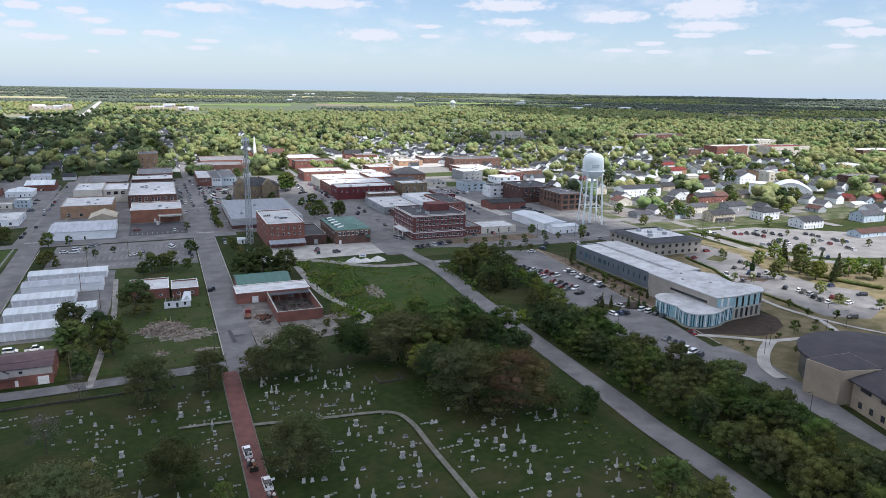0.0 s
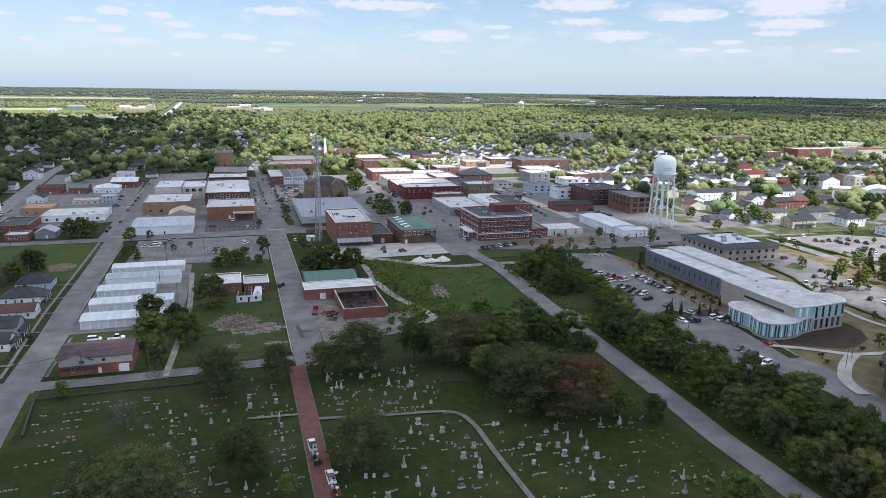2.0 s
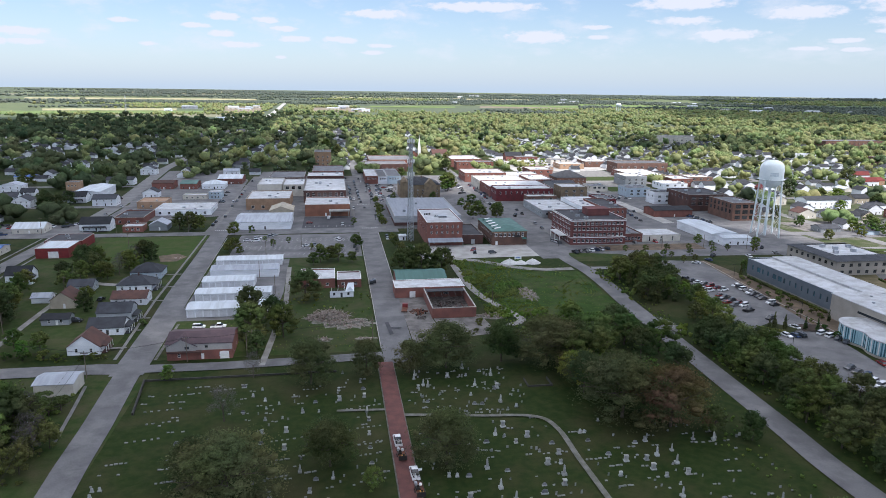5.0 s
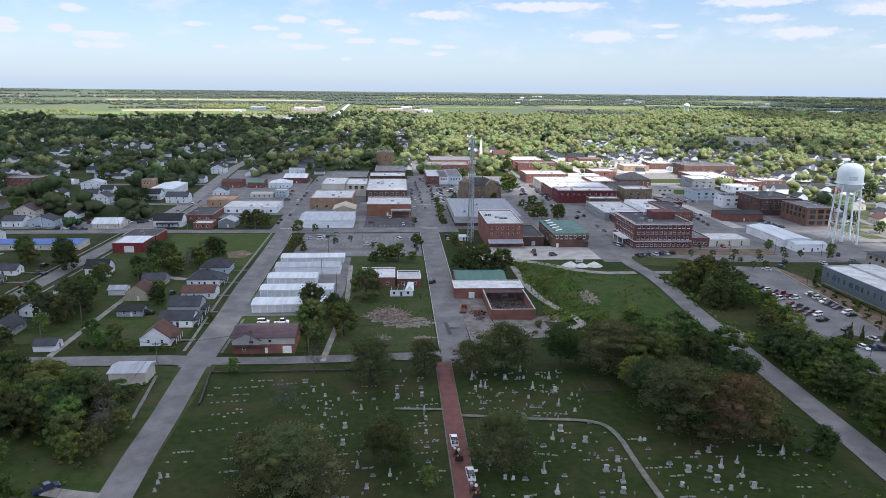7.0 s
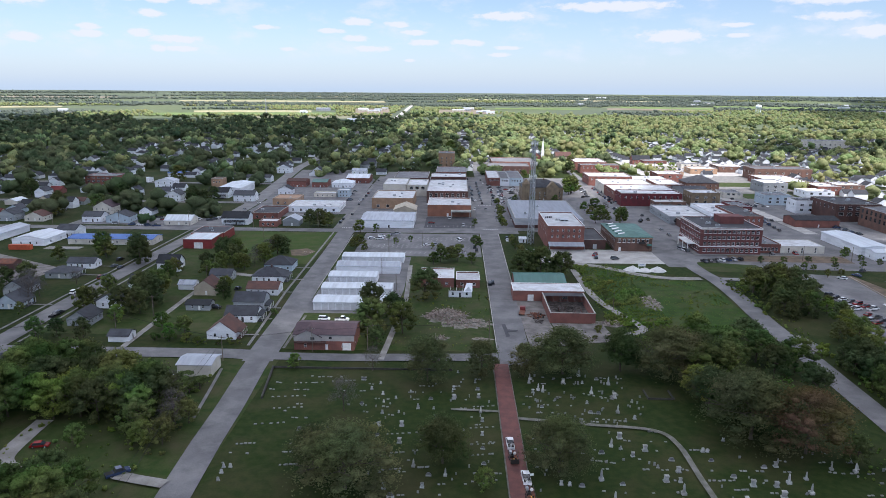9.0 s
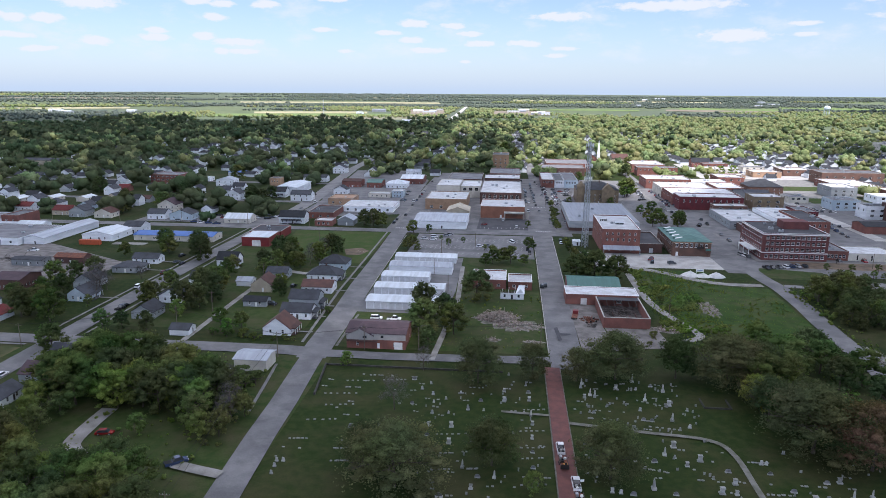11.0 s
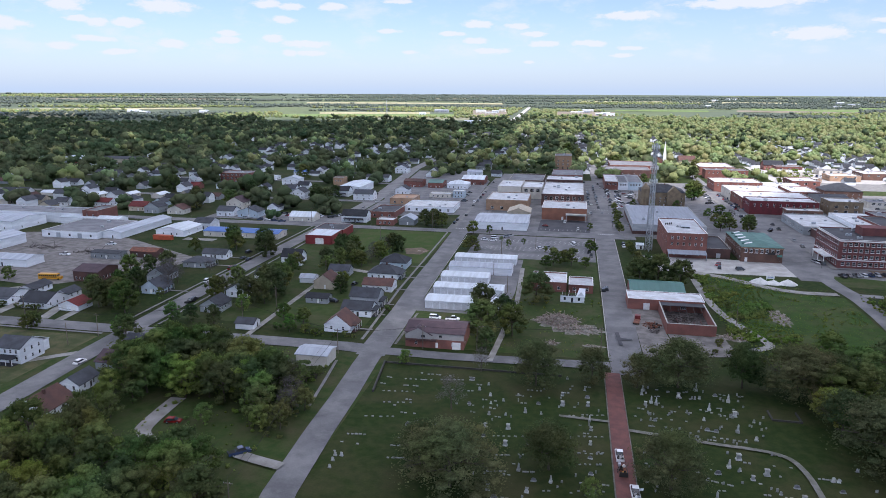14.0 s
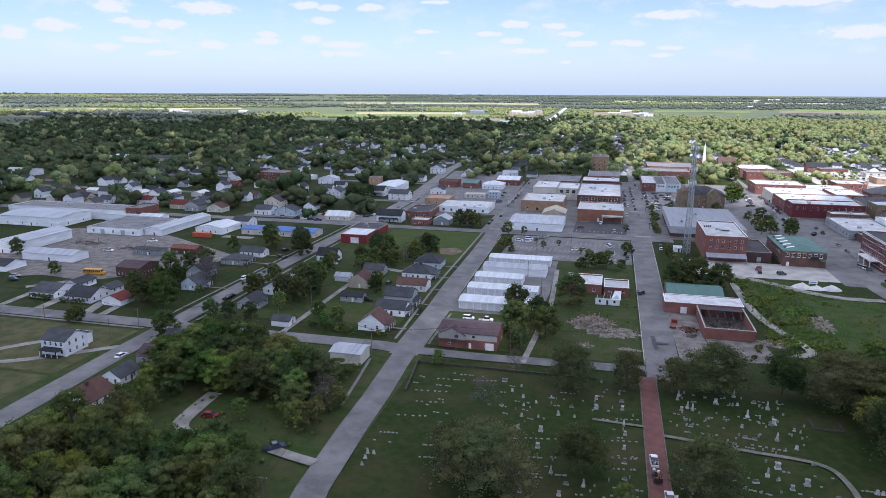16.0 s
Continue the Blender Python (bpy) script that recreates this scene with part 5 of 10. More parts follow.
block("brick_block", "three storey brown brick block with large windows", 282.5, 445, 302, 478, 13.0, BRICKBROWN, TAR, {"S": [(3, 1.2, 4.2, 2.6), (3, 5.0, 4.2, 2.8), (3, 9.0, 4.2, 2.8)], "W": [(6, 5.0, 2.2, 2.8), (6, 9.0, 2.2, 2.8)]}, units=2, frame_mat=BRONZE)
block("commercial_block", "maroon painted two storey commercial block", 131.5, 544, 180, 566, 10.5, MAROON, MEMBRANE, {"S": [(10, 6.0, 1.3, 2.4)], "W": [(5, 6.0, 1.3, 2.4)]}, units=3)
block("commercial_block", "white roofed shop behind the maroon block", 131.5, 567, 185, 610, 9.0, BRICK, MEMBRANE, {"W": [(8, 5.4, 1.3, 2.2)]}, units=4)
block("commercial_block", "white roofed brick shop", 131.5, 612, 176, 650, 8.4, CREAM, MEMBRANE, {"W": [(8, 5.0, 1.3, 2.2)]}, units=3)
block("commercial_block", "red brick corner shop", 128, 665, 170, 700, 9.2, BRICK, MEMBRANE, {"W": [(8, 5.4, 1.3, 2.2)], "S": [(9, 5.4, 1.3, 2.2)]}, units=3)
block("commercial_block", "long orange brick block", 138, 768, 181, 788, 9.2, BRICK, TAR, {"S": [(9, 5.5, 1.3, 2.0)], "W": [(5, 5.5, 1.3, 2.0)]}, units=3)
block("shop_building", "low grey shop row", 148, 470, 176, 520, 5.5, GREYSIDING, MEMBRANE, {"S": [(5, 1.5, 1.6, 2)], "W": [(8, 1.5, 1.6, 2)]}, units=3)
block("shop_building", "white shop with a stepped roof", 152, 455, 178, 469, 5.0, BRICKDARK, TAR, {"S": [(4, 1.2, 1.5, 2.0)]})
block("shop_building", "two storey white rendered shop", 177, 470, 200, 515, 8.0, WHITE, MEMBRANE, {"S": [(2, 5.0, 1.6, 1.8)]}, units=4)
block("brick_block", "narrow two storey red brick block", 190, 455, 206, 500, 9.0, BRICK, BLACKROOF, {"S": [(4, 5.2, 1.2, 1.9), (4, 1.4, 1.2, 1.9)], "W": [(8, 5.2, 1.2, 1.9)]}, units=2)

# courthouse with its hipped slate roof
court = house("yellow stone courthouse with a steep slate roof", 54, 566, 88, 592, 11.5, 5.5, "x", STONE, SHINGLE, storeys=3, win=(8, 6), name="courthouse", category="courthouse", hip=True, chimney=True)
part("gable_wing", Shape().box(20, -5, 0, 30, -0.02, 12).poly((20, -5, 12), (30, -5, 12), (25, -5, 17)).poly((20, -0.02, 12), (20, -5, 12), (25, -5, 17), (25, 4, 17)).poly((30, -5, 12), (30, -0.02, 12), (25, 4, 17), (25, -5, 17)), STONE, court)
part("stair_tower", Shape().lathe([(3.2, 0), (3.2, 14.5), (3.6, 14.6), (0.05, 19)], 12, 3, -1), STONE, court)

# church with a spire
church = house("white trimmed brick church with a tall spire", 92, 880, 108, 915, 7, 6, "y", BRICK, SHINGLE, name="church", category="church", win=(3, 5))
part("spire", Shape().box(14.8, -2.2, 0, 18.2, 1.2, 15).poly((14.8, -2.2, 15), (18.2, -2.2, 15), (16.5, -0.5, 32)).poly((18.2, -2.2, 15), (18.2, 1.2, 15), (16.5, -0.5, 32)).poly((18.2, 1.2, 15), (14.8, 1.2, 15), (16.5, -0.5, 32)).poly((14.8, 1.2, 15), (14.8, -2.2, 15), (16.5, -0.5, 32)), TRIM, church, "slender white spire")
block("church_hall", "brick church hall with a dark roof", 40, 800, 90, 850, 9, BRICK, TAR, {"S": [(8, 2, 1.4, 3)]})
block("commercial_block", "low brown brick hall", 30, 760, 80, 795, 8, BRICKDARK, TAR, {"S": [(8, 2, 1.4, 2.2)]})

# ---- houses west of the storage sheds ----
house("white gabled house with a red brown roof", -152, 150, -140.7, 161, 2.7, 3.2, "y", WHITE, SHINGLEBROWN, win=(2, 2), door="E", chimney=True)
house("small white cottage with a grey roof", -151, 167, -144, 176, 2.8, 2.2, "y", WHITE, SHINGLE, win=(2, 2), door="E")
house("low house with a plum brown roof", -152, 184.5, -142, 195, 2.8, 2.4, "x", GREYSIDING, SHINGLEPURPLE, win=(2, 2), door="E")
house("white house with a pale grey roof", -153, 200, -144.5, 209, 2.9, 2.6, "x", WHITE, SHINGLE, win=(2, 2))
farm = house("two storey white farmhouse with a green porch roof", -188.7, 183, -178.8, 193.5, 5.6, 2.4, "x", WHITE, SHINGLE, storeys=2, win=(4, 3), porch=("S", 2.6))
part("rear_wing", Shape().box(1.5, 10.52, 0, 8, 15, 4.0).poly((1.2, 10.52, 4.0), (8.3, 10.52, 4.0), (8.3, 15.2, 4.0), (1.2, 15.2, 4.0)), WHITE, farm)
house("long white ranch house with a dark roof", -247, 237.5, -234.5, 252, 2.8, 2.6, "x", WHITE, SHINGLE, win=(4, 3))
house("white ranch house rear wing with a dark roof", -243, 252.6, -235, 264, 2.6, 1.8, "y", WHITE, SHINGLE, win=(2, 3), name="house_wing")
house("white ranch house with a black roof", -227.5, 236.2, -214.5, 249, 2.7, 3.0, "x", WHITE, SHINGLE, win=(5, 3))
house("white rear wing with a black roof", -222, 249.6, -215, 258, 2.6, 1.8, "y", WHITE, SHINGLE, win=(2, 2), name="house_wing")
house("white double garage with a red roof", -209, 236.4, -199.5, 245, 2.5, 2.0, "y", WHITE, SHINGLERED, garage=2, wins=False, name="garage", category="garage")
house("old brick hall with tall windows and a plum roof", -234.4, 277, -221, 292, 4.9, 1.8, "x", BRICKDARK, SHINGLEPURPLE, win=(6, 6), name="brick_hall", category="building")
house("long grey shed with dark windows", -257, 318.5, -240, 326, 3.4, 0.7, "x", GREYSIDING, SHINGLE, win=(4, 2), name="shed", category="shed")
house("old shed under a rusty metal roof", -238, 325.5, -222, 333, 3.6, 1.4, "x", BRICKDARK, RUST, win=(2, 1), name="shed", category="shed")
house("grey hipped bungalow with a pillared porch", -198, 312, -185.6, 323, 2.9, 2.2, "x", GREYSIDING, SHINGLE, win=(3, 3), hip=True, porch=("E", 2.4))
house("white cottage with a dark roof", -198, 331, -184, 338.5, 2.8, 2.2, "x", WHITE, SHINGLE, win=(4, 2))
house("blue grey house with a front porch", -190, 265, -181.5, 276, 3.2, 3.0, "y", BLUESIDING, SHINGLE, win=(2, 3), porch=("E", 2.0))
house("grey gabled house under trees", -200, 284, -190, 295, 3.4, 3.2, "y", GREYSIDING, SHINGLE, win=(2, 3))
house("white gabled house with a grey roof", -152, 331.5, -141, 340, 3.4, 3.4, "x", WHITE, SHINGLE, win=(3, 2))
house("white gabled front wing", -144.5, 326.8, -138.8, 331.3, 3.2, 3.0, "y", WHITE, SHINGLE, win=(1, 1), name="house_wing", door="N")
house("small white garage with a grey roof", -127, 296.5, -119.5, 302, 2.5, 1.4, "x", WHITE, METALGREY, wins=False, name="garage", category="garage", door="E")
house("cream gabled barn with a brown roof", -116.5, 288, -107, 298, 3.6, 3.4, "y", TANSIDING, SHINGLEBROWN, wins=False, name="barn", category="barn")
house("two storey grey house with a dark roof", -91.6, 266, -79.2, 275.5, 4.6, 2.8, "x", GREYSIDING, SHINGLE, storeys=1, win=(4, 2), porch=("E", 2.0))
house("white house with a grey gabled roof", -91, 253.3, -78.5, 262, 3.0, 2.6, "x", WHITE, SHINGLE, win=(4, 2), porch=("E", 2.0))
house("white house with a dark brown roof", -93.5, 289.5, -79.5, 299, 3.0, 2.2, "x", WHITE, SHINGLEBROWN, win=(4, 2))
house("white house with a grey hipped roof", -97, 309.5, -82.3, 321, 3.2, 3.6, "x", WHITE, SHINGLE, win=(4, 3), hip=True, porch=("E", 2.2), chimney=True)
house("pale blue house with a blue grey hipped roof", -97, 331, -83, 343, 3.3, 3.6, "x", BLUESIDING, SHINGLE, win=(4, 3), hip=True)
house("grey shed with a dark roof", -112, 267, -102, 273, 2.5, 1.4, "x", GREYSIDING, SHINGLE, win=(2, 1), name="shed", category="shed")
house("white house with a steep brown roof", -91.3, 234.3, -80.7, 244, 2.9, 4.0, "y", WHITE, SHINGLEBROWN, win=(2, 3), door="E", porch=("E", 1.8))
house("tall white metal shed by the junction", -88.7, 201, -77.8, 210, 4.0, 0.9, "x", CREAM, DULLWHITE, wins=False, name="shed", category="shed", door="N")
house("small white shed with a grey roof", -125.8, 230, -118.3, 236, 2.4, 1.5, "x", WHITE, SHINGLE, wins=False, name="shed", category="shed", door="E")
house("white house half hidden by garden trees", -150, 268, -140, 279, 3.0, 2.8, "y", WHITE, SHINGLE, win=(2, 3), porch=("W", 1.8))
house("grey house half hidden by garden trees", -150, 246, -141, 256, 3.0, 2.8, "y", GREYSIDING, SHINGLE, win=(2, 3))
house("white house among garden trees", -150, 296, -141, 306, 3.0, 2.8, "x", WHITE, SHINGLE, win=(2, 3))

# yards and trade buildings
house("long low building under a blue metal roof", -228, 385, -178, 399, 3.4, 1.2, "x", CREAM, METALBLUE, win=(6, 2), name="trade_building", category="building")
house("white gabled trade building", -258, 380, -238.5, 402, 3.8, 2.0, "y", WHITE, METALWHITE, win=(2, 2), name="trade_building", category="building")
house("white gabled house behind the trade building", -246, 404, -234, 416, 4.4, 2.6, "x", WHITE, SHINGLE, win=(3, 2), storeys=1)
solo("shipping_container", Shape().box(-253, 369, 0.1, -240.5, 371.6, 2.9), ORANGE, "orange steel shipping container in a yard", "container")
block("storage_hall", "large low hall with grey felt roof", -325, 362, -286, 402, 4.4, WHITE, TAR, {"S": [(5, 1.2, 1.6, 1.6)]}, parapet=0.12, units=2, doors=[("S", 10, 3.2, 3.2, METALGREY), ("S", 25, 3.2, 3.2, METALGREY)])
house("long white metal hall beside the yard", -285.5, 366, -273, 421, 3.9, 1.5, "y", WHITE, DULLWHITE, wins=False, name="metal_hall", category="building")
house("white ridge of the storage hall", -345, 402.5, -300, 412, 4.6, 1.2, "x", WHITE, METALWHITE, wins=False, name="metal_hall", category="building")
house("white metal warehouse with a gabled end", -340, 303, -322, 346, 5.6, 2.2, "y", WHITE, DULLWHITE, wins=False, name="metal_warehouse", category="warehouse")
house("low white metal warehouse by the yard", -307.6, 294, -275.4, 306, 4.0, 1.5, "x", WHITE, DULLWHITE, wins=False, name="metal_warehouse", category="warehouse")
house("big white metal plant building", -405, 373, -356, 402, 6.2, 1.6, "x", WHITE, DULLWHITE, win=(4, 2), name="plant_building", category="building")
block("plant_building", "grey roofed plant with a red brick end", -430, 405, -330, 428, 7.0, WHITE, TAR, {"E": [(3, 2.0, 1.4, 1.4)]}, category="building", units=3)
block("brick_tower", "red brick end block of the plant", -329.5, 405, -318, 426, 9.5, BRICK, TAR, {"S": [(2, 5, 1.4, 1.6)]}, category="building")
house("grey roofed workshop by the road", -312, 270, -294, 283, 3.0, 2.2, "x", WHITE, SHINGLE, wins=False, name="workshop", category="workshop")
block("red_garage", "red garage with a white flat roof", -157, 378, -140.5, 397.5, 5.4, RED, METALWHITE, {}, category="garage", parapet=0.1, doors=[("S", 6.2, 5.2, 3.6, TRIM)])
block("red_garage", "long red hall with a black roof", -160, 398.2, -140.2, 418, 5.0, RED, BLACKROOF, {}, category="garage", parapet=0.2, units=2)
house("white gabled shop beside a car lot", -196, 444, -178, 457, 3.4, 2.8, "x", CREAM, METALWHITE, win=(3, 2), name="shop", category="shop")
house("white house with twin front gables", -159, 449, -141, 461, 4.6, 3.6, "x", WHITE, SHINGLE, win=(5, 3), porch=("S", 2.4))
block("brick_shop", "small red brick shop with a white roof", -132, 443.5, -120, 455, 3.8, BRICK, MEMBRANE, {"S": [(3, 1.0, 1.6, 1.6)]}, category="shop")
house("grey gabled shed beside the shop", -117, 447, -106, 459, 3.8, 2.6, "y", GREYSIDING, METALGREY, wins=False, name="shed", category="shed")
block("trade_building", "low white trade building with a flat roof", -127, 500, -88, 530, 4.4, WHITE, MEMBRANE, {"S": [(6, 1.0, 1.8, 1.8)], "E": [(5, 1.0, 1.8, 1.8)]}, units=3)
block("trade_building", "low building with a tan roof", -146, 530, -126, 552, 5.4, BRICKTAN, BRICKTAN, {"S": [(3, 1.2, 1.6, 1.6)]}, units=1)
block("brick_shop", "dark red brick shop with a black roof", -145, 470, -126, 500, 4.6, BRICK, BLACKROOF, {"S": [(3, 1.0, 1.6, 1.6)]}, category="shop", units=1)
house("white hipped hall beside the street", -117.5, 631, -98, 650, 4.4, 3.0, "x", WHITE, METALWHITE, win=(5, 4), hip=True, name="hall", category="building")
house("red brick hall with a pale vaulted roof", -108.5, 662, -86.5, 690, 5.4, 2.4, "x", BRICK, METALWHITE, win=(4, 3), name="hall", category="building")
block("trade_building", "pale blue two storey shop", -102, 574, -92, 586, 6.0, BLUESIDING, MEMBRANE, {"S": [(3, 1.0, 1.2, 1.4), (3, 3.8, 1.2, 1.4)], "E": [(3, 3.8, 1.2, 1.4)]})
block("trade_building", "low white shop with a red front", -122, 572, -103, 584, 3.6, CREAM, MEMBRANE, {"S": [(4, 1.0, 1.4, 1.4)]})
house("red brick hall with a teal roof", -136, 631, -122, 652, 5.0, 1.8, "x", BRICK, COPPER, win=(3, 3), name="hall", category="building")
house("brown brick building with a rusty roof", -160, 632, -142, 650, 5.6, 1.6, "x", BRICK, SHINGLEBROWN, win=(4, 3), name="hall", category="building")
block("trade_building", "tan brick tower house", -226.5, 619.5, -216.5, 632, 8.8, BRICKTAN, TAR, {"S": [(3, 5.0, 1.2, 1.6)]})
house("large white metal garage", -206, 575, -186, 618, 6.5, 1.4, "y", WHITE, METALWHITE, wins=False, name="metal_garage", category="garage")
house("white house with a grey gabled roof", -209, 562, -192, 573, 5.0, 3.4, "x", WHITE, SHINGLE, storeys=1, win=(4, 3), porch=("S", 2.2))
block("brick_block", "red brick block with ribbon windows", -343, 618, -314, 640, 10.5, BRICK, TAR, {"S": [(6, 1.4, 2.6, 1.5), (6, 4.8, 2.6, 1.5), (6, 8.0, 2.6, 1.2)], "E": [(5, 4.8, 2.4, 1.5), (5, 1.4, 2.4, 1.5)]}, units=2)

for lab, x0, y0, x1, y1, ev, rs, ax, wl_, rf_, st in (
        ("white house with a grey roof", -256, 452, -243, 463, 3.9, 2.8, "x", WHITE, SHINGLE, 1), ("pale blue house with gables", -239, 451, -223, 463, 4.2, 3.0, "y", BLUESIDING, SHINGLE, 1),
        ("two storey white house with a long wing", -279, 619, -261, 631, 6.2, 2.6, "y", WHITE, METALGREY, 2), ("tall white house with steep gables", -236, 541, -224, 553, 5.6, 3.4, "y", WHITE, SHINGLE, 2),
        ("large white house with a hipped porch", -182, 545, -165, 557, 5.4, 3.0, "x", WHITE, SHINGLE, 2), ("low dark roofed white house", -208, 664, -184, 676, 4.6, 2.4, "x", WHITE, SHINGLE, 1),
        ("tall white gabled house", -197, 738, -182, 750, 6.0, 3.6, "y", WHITE, SHINGLE, 2), ("white cottage with a steep roof", -156, 585, -144, 596, 4.4, 3.2, "y", WHITE, SHINGLE, 1),
        ("low blue roofed shop", -302, 702, -284, 716, 3.5, 1.2, "x", WHITE, METALBLUE, 1), ("white house beside the avenue", -162, 789, -148, 801, 5.0, 3.0, "x", WHITE, SHINGLE, 2),
        ("pale low house", -115, 738, -99, 748, 3.6, 2.2, "x", WHITE, METALGREY, 1), ("grey house with a broad gable", -114, 793, -96, 806, 4.8, 3.2, "x", GREYSIDING, SHINGLE, 1),
        ("long low apartment row with a grey roof", -590, 771, -531, 784, 5.0, 2.4, "x", TANSIDING, SHINGLE, 1), ("long white metal hall", -670, 758, -630, 772, 5.0, 1.4, "x", WHITE, DULLWHITE, 1),
        ("red sided barn with a white roof", -628, 758, -604, 776, 5.0, 3.4, "x", RED, METALWHITE, 1), ("white metal plant hall", -640, 596, -600, 616, 6.0, 1.6, "x", WHITE, DULLWHITE, 1),
        ("grey apartment row", -458, 623, -428, 636, 4.8, 2.2, "x", GREYSIDING, SHINGLE, 1), ("grey apartment row", -500, 640, -470, 652, 4.8, 2.2, "x", GREYSIDING, SHINGLE, 1),
        ("white house with a red roof", -372, 470, -358, 481, 3.6, 2.6, "x", WHITE, SHINGLERED, 1), ("cream house with an orange brown roof", -296, 452, -283, 463, 3.6, 3.0, "y", CREAM, SHINGLEBROWN, 1),
        ("pale house with a red roof", -332, 458, -318, 469, 3.6, 3.0, "x", TANSIDING, SHINGLERED, 1), ("grey gabled house", -315, 452, -303, 464, 4.6, 3.2, "y", GREYSIDING, SHINGLE, 1),
        ("old stone house with a steep gable", -262, 478, -248, 490, 6.0, 4.0, "y", CREAM, SHINGLEPURPLE, 2), ("low white shop", -316, 652, -300, 664, 3.6, 1.0, "x", WHITE, METALWHITE, 1)):
    house(lab + " among trees", x0, y0, x1, y1, ev, rs, ax, wl_, rf_, storeys=st, win=(3, 2))

# ---- the campus east of the creek ----
hall = thing("campus_hall", 205, 240, "long campus hall with slate grey walls and white roof", "building")
hs = Shape()
west = [(4 + i * 4.1, 4 + i * 4.1 + w_, 4.2, 6.6) for i, w_ in enumerate((1.2, 2.8, 1.2, 1.2, 2.8, 2.8, 1.2, 0.9, 0.9, 0.9, 0.9, 0.9, 0.9, 0.9))]
facade(hs, (0, 65), (0, -1), 65, 1.4, 9.0, west)
facade(hs, (0, 0), (1, 0), 26, 1.4, 9.0, [])
facade(hs, (26, 0), (0, 1), 65, 1.4, 9.0, [])
facade(hs, (26, 65), (-1, 0), 26, 1.4, 9.0, [])
part("wall", hs, SLATEPANEL, hall)
part("plinth", Shape().box(0.3, 0.3, 0, 25.7, 64.7, 1.4), PANELTAN, hall)
part("roof", Shape().poly((0.4, 0.4, 8.7), (12.8, 0.4, 8.7), (12.8, 64.6, 8.7), (0.4, 64.6, 8.7)), MEMBRANE, hall)
part("upper_roof", Shape().box(12.8, 0.2, 8.2, 25.9, 64.8, 9.6), MEMBRANE, hall)
part("roof_edge", Shape().box(-0.1, -0.1, 9.003, 0.3, 65.1, 9.2).box(0.3, -0.1, 9.003, 12.8, 0.3, 9.2).box(0.3, 64.7, 9.003, 12.8, 65.1, 9.2), GALVANISED, hall)
for q in west:
    window(hall, (0, 65), (0, -1), q, BRONZE, GLASSBLUE, bars=2)

wing = thing("glass_wing", 185, 195, "curved campus wing of pale panels and blue glass", "building")
main = [(15.9, 45), (15.7, 29), (16.6, 4.0), (25.3, 3.6), *curve_points([(42.2, 5.2), (46.0, 9.6), (44.8, 15.1), (40.6, 19.8), (41.4, 26.6), (43.0, 32.1), (40.4, 37.0), (33.2, 45)], 4)]
part("wall", Shape().prism(main, 0, 10.2), PANELTAN, wing)
part("roof", Shape().prism([(30.5 + (x - 30.5) * 1.015, 24 + (y - 24) * 1.015) for x, y in main], 10.203, 10.5), MEMBRANE, wing)
low = curve_points([(15.8, 25.5), (9.5, 27.6), (4.6, 25.6), (2.0, 20.3), (2.4, 15.4), (3.2, 11.4), (1.6, 6.4), (2.4, 1.4), (7.4, -0.9), (14.5, -0.2), (20.0, 2.2), (25.2, 3.5)], 5)
part("low_wall", Shape().prism(low, 0.8, 5.9), GLASSBLUE, wing)
part("low_plinth", Shape().prism([(11 + (x - 11) * 1.012, 12 + (y - 12) * 1.012) for x, y in low], 0, 0.8), PANELTAN, wing)
part("low_roof", Shape().prism([(11 + (x - 11) * 1.03, 12 + (y - 12) * 1.03) for x, y in low], 5.903, 6.3), MEMBRANE, wing)


def curtain(a, b, z0, z1, every, mats):
    """Upright glazing panels between two points of the glass wing."""
    a, b = Vector(a), Vector(b)
    n = max(1, round((b - a).length / every))
    u = (b - a) / n
    nrm = Vector((u.y, -u.x)).normalized() * 0.08
    for i in range(n):
        p, q = a + u * i, a + u * (i + 0.86)
        m = mats[i % len(mats)]
        sh = Shape().prism([tuple(p + nrm), tuple(q + nrm), tuple(q - nrm * 0.2), tuple(p - nrm * 0.2)], z0, z1)
        part("glass_panel" if m is not TRIM else "fin", sh, m, wing)


for k, (a, b) in enumerate(zip(low[3:], low[4:])):
    curtain(a, b, 1.0, 5.8, 0.55, (TEAL, GLASSBLUE, TEAL) if k % 3 else (TEAL, TRIM, TEAL))
curtain((16.8, 3.94), (25.2, 3.56), 6.4, 9.9, 1.1, (TEAL, TEAL, TRIM))
curtain((25.4, 3.6), (41.9, 5.16), 5.4, 9.7, 1.15, (TEAL, GLASS, TEAL))
curtain((25.4, 3.6), (41.9, 5.16), 0.9, 4.6, 1.5, (PANELTAN, GLASS))
part("string_course", Shape().prism([(25.4, 3.45), (41.9, 5.0), (41.9, 5.2), (25.4, 3.6)], 4.8, 5.2), CONCRETE, wing)
for ux, uy in ((22, 30), (30, 22), (28, 38)):
    part("roof_vent", Shape().box(ux, uy, 10.5, ux + 0.8, uy + 0.8, 11.0), GALVANISED, wing)
part("clerestory", Shape().prism([(16.5, 9), (16.0, 30), (15.6, 30), (16.1, 9)], 6.9, 7.8), GLASS, wing)

